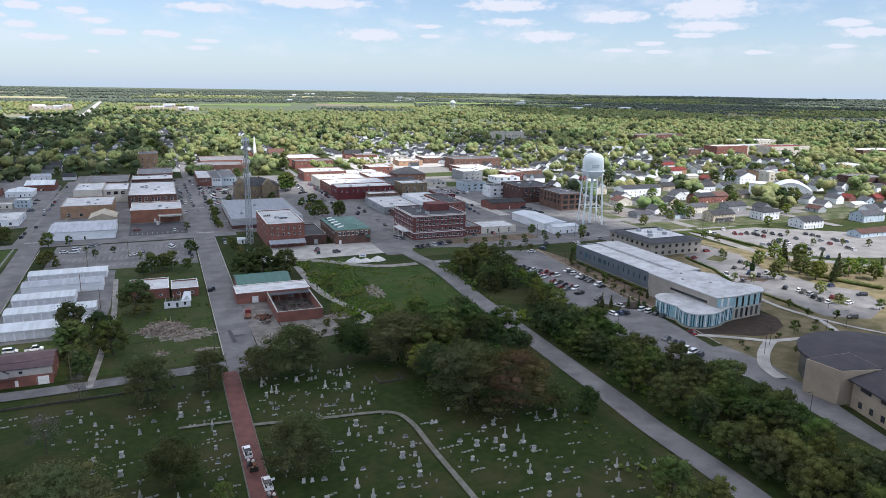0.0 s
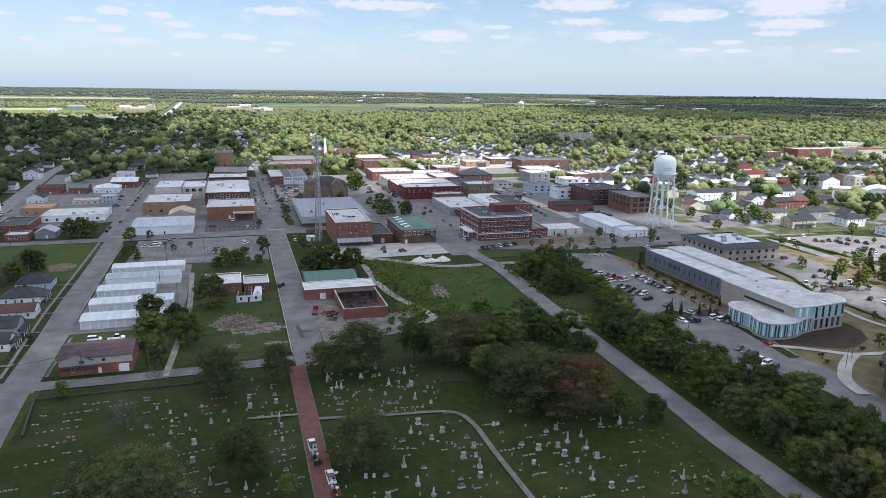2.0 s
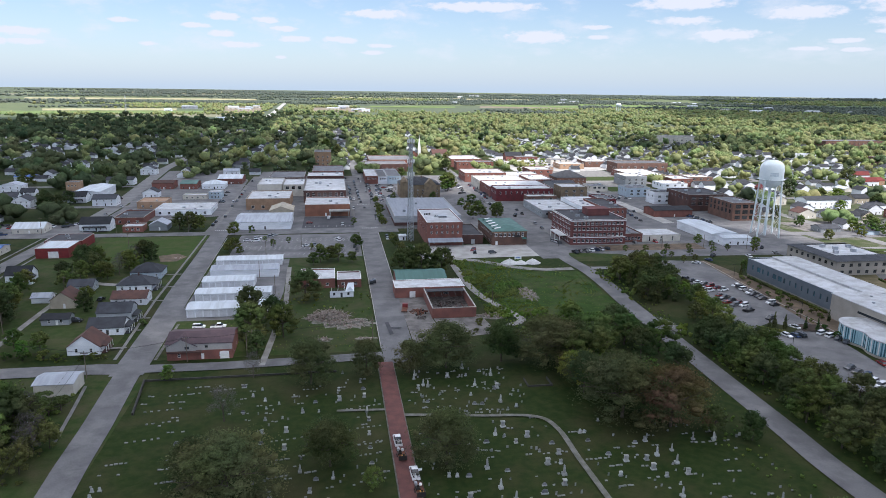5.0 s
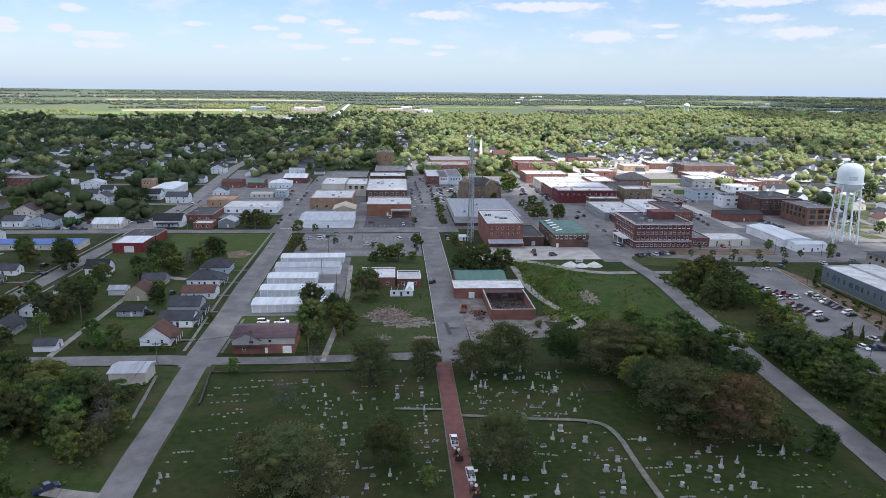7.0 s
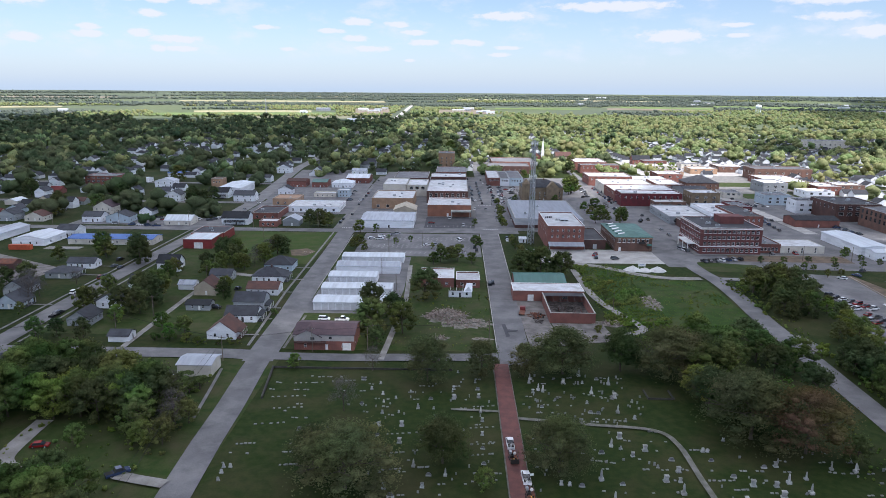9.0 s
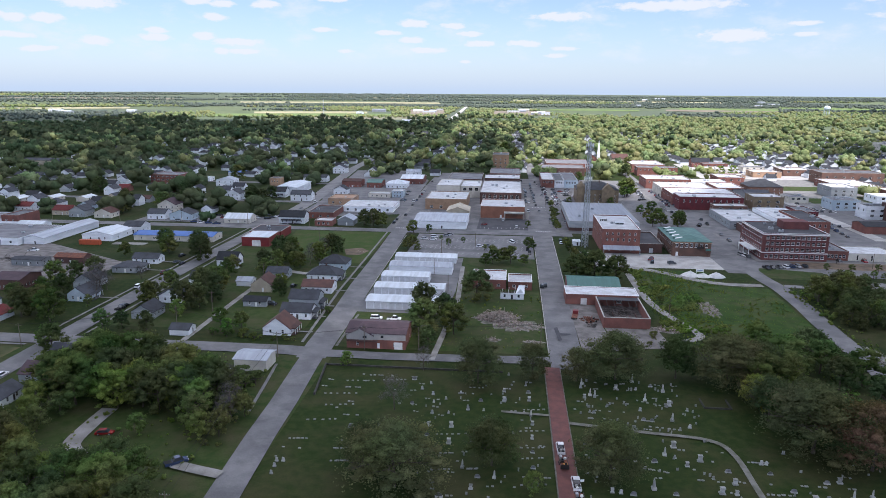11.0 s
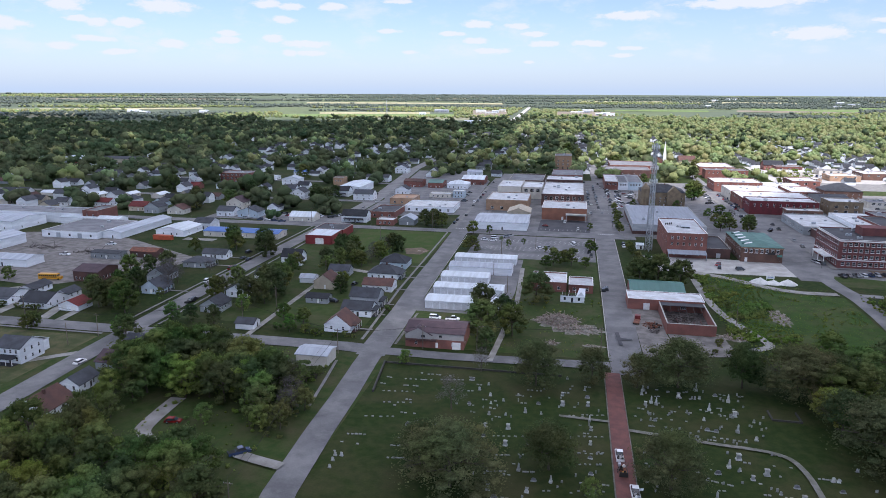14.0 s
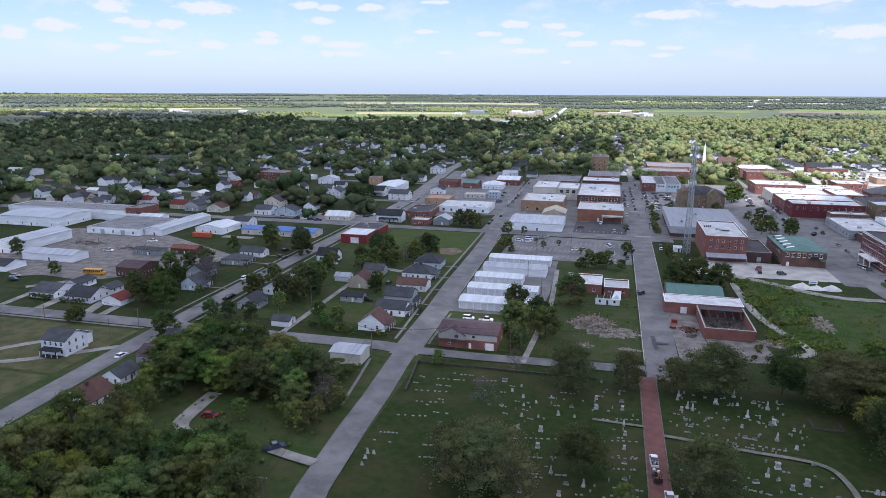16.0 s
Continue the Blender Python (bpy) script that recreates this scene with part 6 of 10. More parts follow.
office = block("campus_office", "stone and dark roofed campus office", 250.5, 299, 286, 338, 7.6, PANELTAN, BLACKROOF, {"S": [(7, 4.6, 1.9, 1.7), (7, 1.0, 1.9, 1.7)], "W": [(8, 4.6, 1.9, 1.7), (8, 1.0, 1.9, 1.7)]}, parapet=0.1, frame_mat=BRONZE)
part("roof_skirt", Shape().poly((-1.2, -1.2, 7.75), (36.7, -1.2, 7.75), (31.5, 6, 9.3), (4, 6, 9.3)).poly((-1.2, 40.2, 7.75), (-1.2, -1.2, 7.75), (4, 6, 9.3), (4, 33, 9.3)).poly((36.7, -1.2, 7.75), (36.7, 40.2, 7.75), (31.5, 33, 9.3), (31.5, 6, 9.3)).poly((36.7, 40.2, 7.75), (-1.2, 40.2, 7.75), (4, 33, 9.3), (31.5, 33, 9.3)), SHINGLE, office)
part("roof_well", Shape().box(4, 6, 8.3, 31.5, 33, 8.6), MEMBRANE, office)
for x, y in ((8, 12), (14, 20), (20, 14), (25, 24), (11, 26)):
    part("rooftop_unit", Shape().box(x, y, 8.6, x + 2.2, y + 2.0, 10.2), GALVANISED, office)

aud = thing("auditorium", 181, 128, "buff block auditorium with a dark drum roof", "building")
drum = [(27 + 22 * math.cos(radians(a)), 8 + 22 * math.sin(radians(a))) for a in range(-90, 271, 15)]
part("drum_wall", Shape().prism(drum[:-1], 0, 8.0), GLASS, aud)
part("drum_roof", Shape().lathe([(23.2, 8.0), (23.4, 8.9), (12, 10.6), (0.3, 11.6)], 30, 27, 8), SLATE, aud)
part("fly_wall", Shape().prism([(0.0, 0.0), (14, -3.5), (16, 10), (-1.4, 11)], 0, 10.8), CMU, aud)
part("fly_roof", Shape().prism([(0.5, 0.4), (13.6, -2.9), (15.5, 9.6), (-0.8, 10.6)], 10.803, 10.95), SLATE, aud)
ws = Shape()
wu = Vector((-6.5, -24)).normalized()
wholes = [(3 + i * 4.4, 4.6 + i * 4.4, 1.2, 3.2) for i in range(9)] + [(3 + i * 8, 7.4 + i * 8, 6.4, 7.6) for i in range(5)]
facade(ws, (3, -2), (wu.x, wu.y), 46, 0, 8.6, wholes)
part("wing_wall", ws, CMU, aud)
for q in wholes:
    window(aud, (3, -2), (wu.x, wu.y), q, BRONZE, GLASS, bars=0)
part("wing_roof", Shape().poly((2.0, -1, 8.6), (-10.2, -46.6, 8.6), (12, -52, 14), (24, -4, 13)).poly((2, -1, 8.2), (24, -4, 8.2), (12, -52, 8.2), (-10.2, -46.6, 8.2)).poly((2, -1, 8.2), (-10.2, -46.6, 8.2), (-10.2, -46.6, 8.6), (2, -1, 8.6)).poly((24, -4, 8.2), (2, -1, 8.2), (2, -1, 8.6), (24, -4, 13)), SLATE, aud)

# ---- houses, flats and college blocks farther east ----
house("two storey pale apartment house with a grey roof", 362, 369, 382, 380, 5.6, 2.6, "x", TANSIDING, SHINGLE, storeys=2, win=(6, 3), porch=("S", 2.2))
house("white house with a grey roof beside the lot", 405, 330, 424, 343, 5.2, 2.6, "x", WHITE, SHINGLE, storeys=2, win=(6, 3))
house("long pale blue house with a tan roof", 416, 296, 448, 306, 3.0, 2.2, "x", BLUESIDING, SHINGLEBROWN, win=(7, 2))
house("white two storey house with a hipped roof", 404, 364, 420, 376, 6.0, 3.2, "x", WHITE, SHINGLE, storeys=2, win=(4, 3), hip=True)
house("pale blue two storey house", 470, 334, 492, 346, 5.2, 2.8, "x", BLUESIDING, SHINGLE, storeys=2, win=(5, 3))
house("white house with a black roof", 352, 466, 364, 478, 4.8, 3.2, "y", WHITE, SHINGLE, win=(3, 3))
gym = thing("gymnasium", 503, 473, "white gymnasium with a pale vaulted roof", "gymnasium", turn=-46)
gw = Shape()
lobby_holes = [(1.6 + k * 4.2, 3.6 + k * 4.2, z_, z_ + 1.9) for k in range(4) for z_ in (1.4, 5.2)]
facade(gw, (0, 0), (1, 0), 18.5, 0, 9.4, lobby_holes)
gw.box(0, 0.5, 0, 18.5, 20, 9.3)
arch = [(18.5 + 34 * k / 14, 4.6 + 7.2 * math.sin(math.pi * k / 14)) for k in range(15)]
for yy, flip in ((1.5, 1), (31.5, -1)):
    gw.poly(*[(x, yy, z) for x, z in ([(18.5, 0), (52.5, 0)] + arch[::-1])][::flip])
gw.poly((52.5, 1.5, 0), (52.5, 31.5, 0), (52.5, 31.5, 4.6), (52.5, 1.5, 4.6))
part("wall", gw, WHITE, gym)
vault = Shape()
for (xa, za), (xb, zb) in zip(arch, arch[1:]):
    vault.prism([(xa, 1.0), (xb, 1.0), (xb, 32), (xa, 32)], 0, 0.3)
    n_ = len(vault.v)
    vault.v[n_ - 8:] = [(x, y, z + (za if abs(x - xa) < 1e-6 else zb) + 0.03) for x, y, z in vault.v[n_ - 8:]]
part("vaulted_roof", vault, METALWHITE, gym)
part("lobby_roof", Shape().box(-0.3, -0.3, 9.4, 18.8, 20.2, 9.8), MEMBRANE, gym)
for q in lobby_holes:
    window(gym, (0, 0), (1, 0), q, TRIM, GLASS)
for k in range(6):
    part("buttress", Shape().box(21 + k * 5.6, 0.9, 0, 21.8 + k * 5.6, 1.5, 5.4), WHITE, gym)
    part("window", Shape().box(23 + k * 5.0, 1.42, 1.6, 25.2 + k * 5.0, 1.49, 3.6), GLASS, gym)
house("tall white house with a steep grey roof", 546, 526, 567, 540, 8.0, 4.0, "y", WHITE, SHINGLE, storeys=2, win=(4, 4))
house("red brick apartment house", 410, 438, 430, 450, 6.0, 2.4, "x", BRICK, SHINGLE, storeys=2, win=(5, 3))
house("red brick house with a brown roof", 432, 440, 446, 452, 5.6, 2.6, "x", BRICK, SHINGLEBROWN, storeys=2, win=(4, 3))
house("white flats with balconies and a grey roof", 372, 486, 412, 500, 7.5, 2.2, "x", WHITE, SHINGLE, storeys=2, win=(8, 3))
house("long low building with red roof", 529, 615, 556, 628, 5.0, 2.4, "x", BRICKTAN, SHINGLERED, win=(6, 3))
for lab, x0, y0, x1, y1, hh, wl_, rf_ in (
        ("tall red brick college building", 742, 764, 800, 790, 16, BRICK, MEMBRANE), ("low red brick college building", 712, 714, 752, 736, 8, BRICK, MEMBRANE),
        ("long pale college building with a red brick top", 834, 752, 912, 782, 15, CREAM, SHINGLERED), ("pale college wing with a grey roof", 800, 800, 880, 822, 13, CREAM, METALGREY),
        ("brown brick college building with a white roof", 705, 790, 738, 815, 10, BRICKBROWN, MEMBRANE), ("low white college building with a pale roof", 755, 580, 806, 606, 7.5, WHITE, MEMBRANE),
        ("grey roofed college hall", 652, 470, 688, 500, 10, BRICKDARK, TAR), ("long brick school building", 824, 1050, 934, 1080, 13, BRICKBROWN, TAR),
        ("pale stone school with a small cupola", 556, 1107, 622, 1135, 16, CREAM, TAR), ("white roofed dormitory", 622, 850, 655, 875, 9, WHITE, METALGREY),
        ("white roofed college hall", 930, 900, 1010, 930, 12, CREAM, MEMBRANE), ("brick college hall", 960, 700, 1040, 730, 12, BRICKBROWN, MEMBRANE),
        ("red brick town block", 205, 700, 230, 730, 8, BRICK, MEMBRANE), ("white town block", 168, 664, 204, 690, 7, WHITE, MEMBRANE),
        ("grey panelled corner building", 280, 626, 302, 654, 9.6, GREYSIDING, MEMBRANE), ("low red brick town building", 303, 660, 340, 716, 6.5, BRICK, MEMBRANE),
        ("three storey brown brick town block", 312, 722, 372, 752, 12, BRICKBROWN, TAR), ("brick town building with a white roof", 325, 618, 346, 646, 8, BRICK, MEMBRANE),
        ("brick town building with a white roof", 355, 640, 380, 664, 6.5, BRICKBROWN, MEMBRANE), ("pale glazed town building", 305, 598, 330, 620, 6, WHITE, MEMBRANE),
        ("brick corner shop with a white roof", 182, 620, 205, 660, 8, BRICK, MEMBRANE), ("low brick town depot with a pale roof", 219, 752, 248, 770, 4.4, BRICKTAN, MEMBRANE),
        ("red brick hall with a white roof", 137, 800, 174, 850, 9.3, BRICK, MEMBRANE), ("blue sided town shop", 252, 558, 273, 578, 8.3, BLUESIDING, TAR),
        ("white two storey corner inn", 259, 520, 281, 536, 10, WHITE, SHINGLE), ("two storey pale stone shop", 190, 552, 213, 573, 10.5, STONE, MEMBRANE),
        ("maroon painted brick shop", 206, 504, 219, 530, 7.5, MAROON, TAR), ("brown brick corner shop", 152, 522, 176, 534, 7.5, BRICKBROWN, MEMBRANE),
        ("long pale town hall", 216, 790, 250, 812, 7, CREAM, MEMBRANE), ("tan brick store", 262, 772, 292, 796, 6, BRICKTAN, MEMBRANE), ("brown brick store", 300, 790, 330, 820, 7, BRICKBROWN, MEMBRANE), ("red brick church house", 226, 836, 254, 852, 8, BRICK, TAR), ("cream clinic", 270, 830, 310, 850, 5, CREAM, TAR),
        ("cream college annex", 590, 530, 609, 544, 10.4, CREAM, MEMBRANE), ("low cream town shop", 232, 592, 248, 612, 5, CREAM, TAR)):
    nS = max(3, int((x1 - x0) / 8))
    block("college_building" if x0 > 500 else "town_building", lab + " beside leafy trees", x0, y0, x1, y1, hh, wl_, rf_, {"S": [(nS, hh * 0.55, 2.6, 1.8)] + ([(nS, hh * 0.2, 2.6, 1.8)] if hh > 8 else []), "W": [(max(2, int((y1 - y0) / 6)), hh * 0.55, 1.6, 1.8)]}, units=2)
house("tan gabled church hall", 128, 896, 148, 914, 7, 5, "x", TANSIDING, SHINGLEBROWN, win=(3, 3), name="church_hall", category="building")
house("brick house with a steep grey gable", 221, 868, 243, 884, 6, 5, "x", BRICK, SHINGLE, storeys=2, win=(5, 4))
house("brick hall with a steep hipped grey roof", 215, 640, 245, 665, 7, 6, "x", BRICKBROWN, SHINGLE, storeys=2, win=(6, 4), hip=True, name="town_hall", category="building")
house("dark grey gabled town warehouse", 195, 575, 215, 620, 7, 3, "x", GREYSIDING, SHINGLE, win=(4, 3), name="warehouse", category="warehouse")

# the close-set houses behind the water tower
for lab, x, y, w_, d_, ev, rs, ax, wl_, rf_, st in (
        ("cream gabled house with a brown roof", 345, 448, 14, 12, 4.4, 3.0, "y", CREAM, SHINGLEBROWN, 1), ("white cottage with a grey roof", 364, 446, 12, 10, 3.4, 2.6, "y", WHITE, SHINGLE, 1), ("long grey bungalow", 376, 441, 15, 10, 3.2, 2.4, "x", GREYSIDING, SHINGLE, 1),
        ("tan gabled house with a grey roof", 388, 439, 9, 12, 3.6, 2.8, "y", TANSIDING, SHINGLE, 1), ("white house with a steep front gable", 410, 458, 12, 10, 4.6, 3.6, "y", WHITE, SHINGLE, 1), ("white house with a dark roof", 478, 496, 14, 11, 4.6, 3.0, "x", WHITE, SHINGLE, 1),
        ("long grey house with a dark roof", 418, 402, 18, 11, 4.2, 2.8, "x", GREYSIDING, SHINGLE, 1), ("grey gabled cottage", 436, 390, 10, 10, 4.0, 3.0, "y", GREYSIDING, SHINGLE, 1), ("cream two storey flats", 381, 402, 14, 10, 5.2, 2.2, "x", CREAM, SHINGLE, 2),
        ("low grey house behind the tower lot", 326, 399, 15, 10, 3.0, 2.0, "x", GREYSIDING, SHINGLE, 1), ("two storey white house with a grey roof", 558, 536, 15, 12, 6.4, 3.0, "x", WHITE, SHINGLE, 2), ("tan brick college hall", 604, 546, 24, 18, 9.0, 1.6, "x", BRICKTAN, SHINGLE, 2),
        ("white house with a red roof", 537, 610, 16, 12, 4.6, 3.2, "x", WHITE, SHINGLERED, 1), ("long house under a red roof", 566, 658, 22, 12, 5.0, 3.4, "x", WHITE, SHINGLERED, 1), ("grey roofed white house", 579, 614, 16, 12, 4.6, 3.0, "x", WHITE, SHINGLE, 1), ("beige house with a grey roof", 442, 510, 14, 11, 4.4, 2.8, "x", TANSIDING, SHINGLE, 1),
        ("cream house with a hipped roof", 322, 458, 12, 11, 4.0, 2.6, "x", CREAM, SHINGLE, 1), ("cream house beside the avenue", 363, 508, 14, 12, 5.0, 3.0, "y", CREAM, SHINGLE, 1)):
    house(lab + " among street trees", x - w_ / 2, y, x + w_ / 2, y + d_, ev, rs, ax, wl_, rf_, storeys=st, win=(3, 2))

# ---- rows of far houses, built once and copied ----
MODELS = []


def far_model(w, d, eave, rise, axis, wall, roof, label, hip=False):
    """A simple house: walls with dark recessed windows, and a roof."""
    top = thing("house", 0, 0, label, "house", "houses along the far streets")
    sh, panes = Shape(), []
    for s in SIDES:
        p, u, width = side_line(s, w, d)
        p = (p[0] - w / 2, p[1] - d / 2)
        hl = grid_holes(width, 2, 1.0, 1.1, 1.4, 0.8) if s == "S" else []
        facade(sh, p, u, width, 0, eave, hl)
        for q in hl:
            panes.append(Shape().box(p[0] + q[0], p[1] + 0.08, q[2], p[0] + q[1], p[1] + 0.12, q[3]))
    rf = Shape()
    if hip:
        hip_roof(rf, w, d, eave, rise)
    else:
        if axis == "x":
            sh.poly((-w / 2, d / 2, eave), (-w / 2, -d / 2, eave), (-w / 2, 0, eave + rise)).poly((w / 2, -d / 2, eave), (w / 2, d / 2, eave), (w / 2, 0, eave + rise))
        else:
            sh.poly((-w / 2, -d / 2, eave), (w / 2, -d / 2, eave), (0, -d / 2, eave + rise)).poly((w / 2, d / 2, eave), (-w / 2, d / 2, eave), (0, d / 2, eave + rise))
        gable_roof(rf, w, d, eave, rise, axis)
    rf.v = [(x - w / 2, y - d / 2, z) for x, y, z in rf.v]
    part("wall", sh, wall, top)
    part("roof", rf, roof, top)
    for q in panes:
        part("window", q, GLASS, top)
    return top, sh, rf, wall, roof


MODELS += [far_model(11, 9, 3.2, 3.0, "x", WHITE, SHINGLE, "white house with a grey roof among trees"),
           far_model(9, 12, 5.2, 3.0, "y", WHITE, SHINGLE, "tall white gabled house among trees"),
           far_model(12, 9, 3.0, 2.4, "x", GREYSIDING, SHINGLEBROWN, "grey house with a brown roof among trees"),
           far_model(10, 10, 3.4, 3.2, "y", TANSIDING, SHINGLE, "tan gabled house with a grey roof"),
           far_model(11, 11, 4.8, 3.4, "x", WHITE, SHINGLE, "white house with a hipped grey roof", True),
           far_model(10, 9, 3.2, 2.8, "x", BRICK, SHINGLERED, "red brick house with a red roof"),
           far_model(14, 9, 3.0, 1.6, "x", CREAM, METALWHITE, "low cream house with a white metal roof"),
           far_model(11, 9, 3.2, 2.8, "y", BLUESIDING, SHINGLE, "pale blue gabled house with a grey roof")]
TOPS = [q[0] for q in MODELS]
TAKEN = [(o.matrix_basis.translation.x, o.matrix_basis.translation.y) for o in scene.objects if o.parent is None and o.get("category") and o not in TOPS]
FOOT = [(-86, 0, 335, 430), (-86, 425, 310, 735), (-420, 140, -78, 432), (-215, 440, -86, 710), (300, 180, 480, 362), (480, 420, 575, 480), (395, 325, 500, 380), (360, 365, 390, 382)]
HOUSES = []


def on_avenue(x, y, gap):
    return any(a[1] <= y <= b[1] and abs(x - a[0] - (b[0] - a[0]) * (y - a[1]) / (b[1] - a[1])) < gap for a, b in zip(AVENUE, AVENUE[1:]))


used_models = set()
hr = random.Random(31)
FARWALL, FARROOF = Shape(), Shape()
STREET_X = (-560, -460, -410, -360, -311, -262, -213, -164, -118, -71.5, 24, 128, 232, 284, 336, 388, 440, 492, 545, 597, 650, 755)
for sx in STREET_X:
    for side in (-13, 13):
        y = 245.0
        while y < 1500:
            y += hr.uniform(15, 25)
            x = sx + side + hr.uniform(-2, 2)
            if abs(math.atan2(x, y)) > radians(57) or any(a < x < c and b < y < d for a, b, c, d in FOOT):
                continue
            if any(abs((y - 434) - k * 110) < 11 for k in range(-1, 10)) or hr.random() > (0.86 if y < 640 else 0.80 if x > 0 else 0.55):
                continue
            if any(abs(x - a) < 22 and abs(y - b) < 22 for a, b in TAKEN) and y < 1000:
                continue
            i = hr.choice((0, 0, 1, 1, 2, 3, 4, 5, 6, 7, 0, 1))
            m = pose(x, y, 0, 0, 0, hr.choice((0, 0, 180, 90, -90)))
            if on_avenue(x, y, 14):
                continue
            HOUSES.append((x, y))
            if y > 600:      # too far to count: one mesh of walls, one of roofs
                for src, dst in ((MODELS[i][1], FARWALL), (MODELS[i][2], FARROOF)):
                    k = len(dst.v)
                    dst.v += [tuple(m @ Vector(v)) for v in src.v]
                    dst.f += [tuple(k + j for j in f) for f in src.f]
            elif i in used_models:
                clone(TOPS[i], m)
            else:
                used_models.add(i)
                TOPS[i].matrix_basis = m
far_homes = solo("far_houses", FARWALL, WHITE, "white walls of distant houses among trees", "houses", kind="stuff")
part("roofs", FARROOF, SHINGLE, far_homes)

# ---- trees ----


def ball(level):
    bm = bmesh.new()
    bmesh.ops.create_icosphere(bm, subdivisions=level, radius=1.0)
    v, f = np.array([q.co[:] for q in bm.verts]), np.array([[w.index for w in q.verts] for q in bm.faces])
    bm.free()
    return v, f


CORES = {1: ball(1), 2: ball(2)}


def leafy_mesh(name, cores, quads, material):
    """One mesh of rounded inner boughs (smooth triangles) and the leaf sprays round them (quads)."""
    tv, tf = cores
    me = bpy.data.meshes.new(name)
    nt, nq = len(tf), len(quads) // 4
    me.vertices.add(len(tv) + len(quads))
    me.vertices.foreach_set("co", np.concatenate([tv, quads]).ravel())
    me.loops.add(nt * 3 + nq * 4)
    me.loops.foreach_set("vertex_index", np.concatenate([tf.ravel(), np.arange(nq * 4) + len(tv)]))
    me.polygons.add(nt + nq)
    me.polygons.foreach_set("loop_start", np.concatenate([np.arange(nt) * 3, nt * 3 + np.arange(nq) * 4]))
    me.polygons.foreach_set("use_smooth", np.concatenate([np.ones(nt, bool), np.zeros(nq, bool)]))
    me.update(calc_edges=True)
    me.materials.append(material)
    return me


def core_shapes(g, centres, radii, squash, level):
    """Uneven rounded boughs at the given places."""
    bv, bf = CORES[level]
    n, k = len(centres), len(bv)
    d = bv[None] + 0.0 * centres[:, None]
    ph = g.uniform(0, 6.28, (n, 1, 3))
    bumps = 1 + 0.20 * np.sin(d[..., :1] * 4 + ph[..., :1]) * np.sin(d[..., 1:2] * 4 + ph[..., 1:2]) + 0.14 * g.normal(size=(n, k, 1))
    v = centres[:, None] + d * bumps * radii[:, None, None] * np.array(squash)
    f = bf[None] + (np.arange(n) * k)[:, None, None]
    return v.reshape(-1, 3), f.reshape(-1, 3)


def leaf_mesh(name, seed, blobs, leaves, leaf, material, width=1.0, height=1.0, base=0.25, shape="round", core=0.55):
    """A crown in a box about 1 wide and 1 high from base upward: many small leaf sprays on overlapping boughs."""
    g = np.random.default_rng(seed)
    if shape == "cone":
        t = g.uniform(0, 1, blobs)
        a, r = g.uniform(0, math.tau, blobs), (1 - t) * 0.30 * g.uniform(0.5, 1, blobs)
        c = np.stack([r * np.cos(a), r * np.sin(a), base + t * (1 - base)], 1)
        br = 0.05 + 0.12 * (1 - t)
    else:
        # boughs on a low dome, some reaching out, with gaps between
        t = g.uniform(0, 1, blobs) ** 0.8
        a = g.uniform(0, math.tau, blobs)
        prof = np.sqrt(np.clip(1 - ((t - 0.36) / 0.66) ** 2, 0, 1))
        r = 0.43 * prof * np.sqrt(g.uniform(0.12, 1.0, blobs)) * g.uniform(0.8, 1.18, blobs)
        c = np.stack([r * np.cos(a), r * np.sin(a), base + 0.06 + t * (0.92 - base)], 1)
        br = g.uniform(0.09, 0.17, blobs)
    k = g.integers(0, blobs, leaves)
    v = g.normal(size=(leaves, 3))
    v /= np.linalg.norm(v, axis=1)[:, None]
    v[:, 2] = np.where((v[:, 2] < -0.3) & (g.random(leaves) < 0.6), -v[:, 2], v[:, 2])
    p = c[k] + v * (br[k] * g.uniform(0.45, 1.12, leaves))[:, None] * np.array([1.15, 1.15, 0.8])
    p[:, :2] *= width
    p[:, 2] *= height
    n = v + g.normal(size=(leaves, 3)) * 0.55
    n /= np.linalg.norm(n, axis=1)[:, None]
    s = np.cross(n, g.normal(size=(leaves, 3)))
    s /= np.linalg.norm(s, axis=1)[:, None]
    t2 = np.cross(n, s)
    h = (leaf * g.uniform(0.6, 1.35, leaves))[:, None]
    q = np.stack([p - s * h, p - t2 * h * 0.7, p + s * h, p + t2 * h * 0.7], 1).reshape(-1, 3)
    scale = np.array([width, width, height])
    return leafy_mesh(name, core_shapes(g, c * scale, br * core, scale * np.array([1.0, 1.0, 0.75]), 1), q, material)


def trunk_mesh(seed, height, radius, reach):
    r = random.Random(seed)
    sh = Shape()
    top = Vector((r.uniform(-0.3, 0.3), r.uniform(-0.3, 0.3), height * 0.5))
    sh.tube((0, 0, 0), top, radius, radius * 0.65, 8)
    for i in range(6):
        a = i * math.tau / 6 + r.uniform(-0.4, 0.4)
        fork = top - Vector((0, 0, r.uniform(0, height * 0.15)))
        e = fork + Vector((math.cos(a) * reach * 0.26, math.sin(a) * reach * 0.26, height * r.uniform(0.10, 0.24)))
        sh.tube(fork, e, radius * 0.45, radius * 0.24, 5)
        for k in (-0.5, 0.15, 0.6):
            b = a + k + r.uniform(-0.2, 0.2)
            tip = e + Vector((math.cos(b) * reach * r.uniform(0.12, 0.24), math.sin(b) * reach * r.uniform(0.12, 0.24), height * r.uniform(0.03, 0.20)))
            sh.tube(e, tip, radius * 0.22, radius * 0.06, 4)
    return sh.mesh("trunk", BARK)


# kinds of tree: each 1 m wide unit crown is given its metres here
KINDS = {}


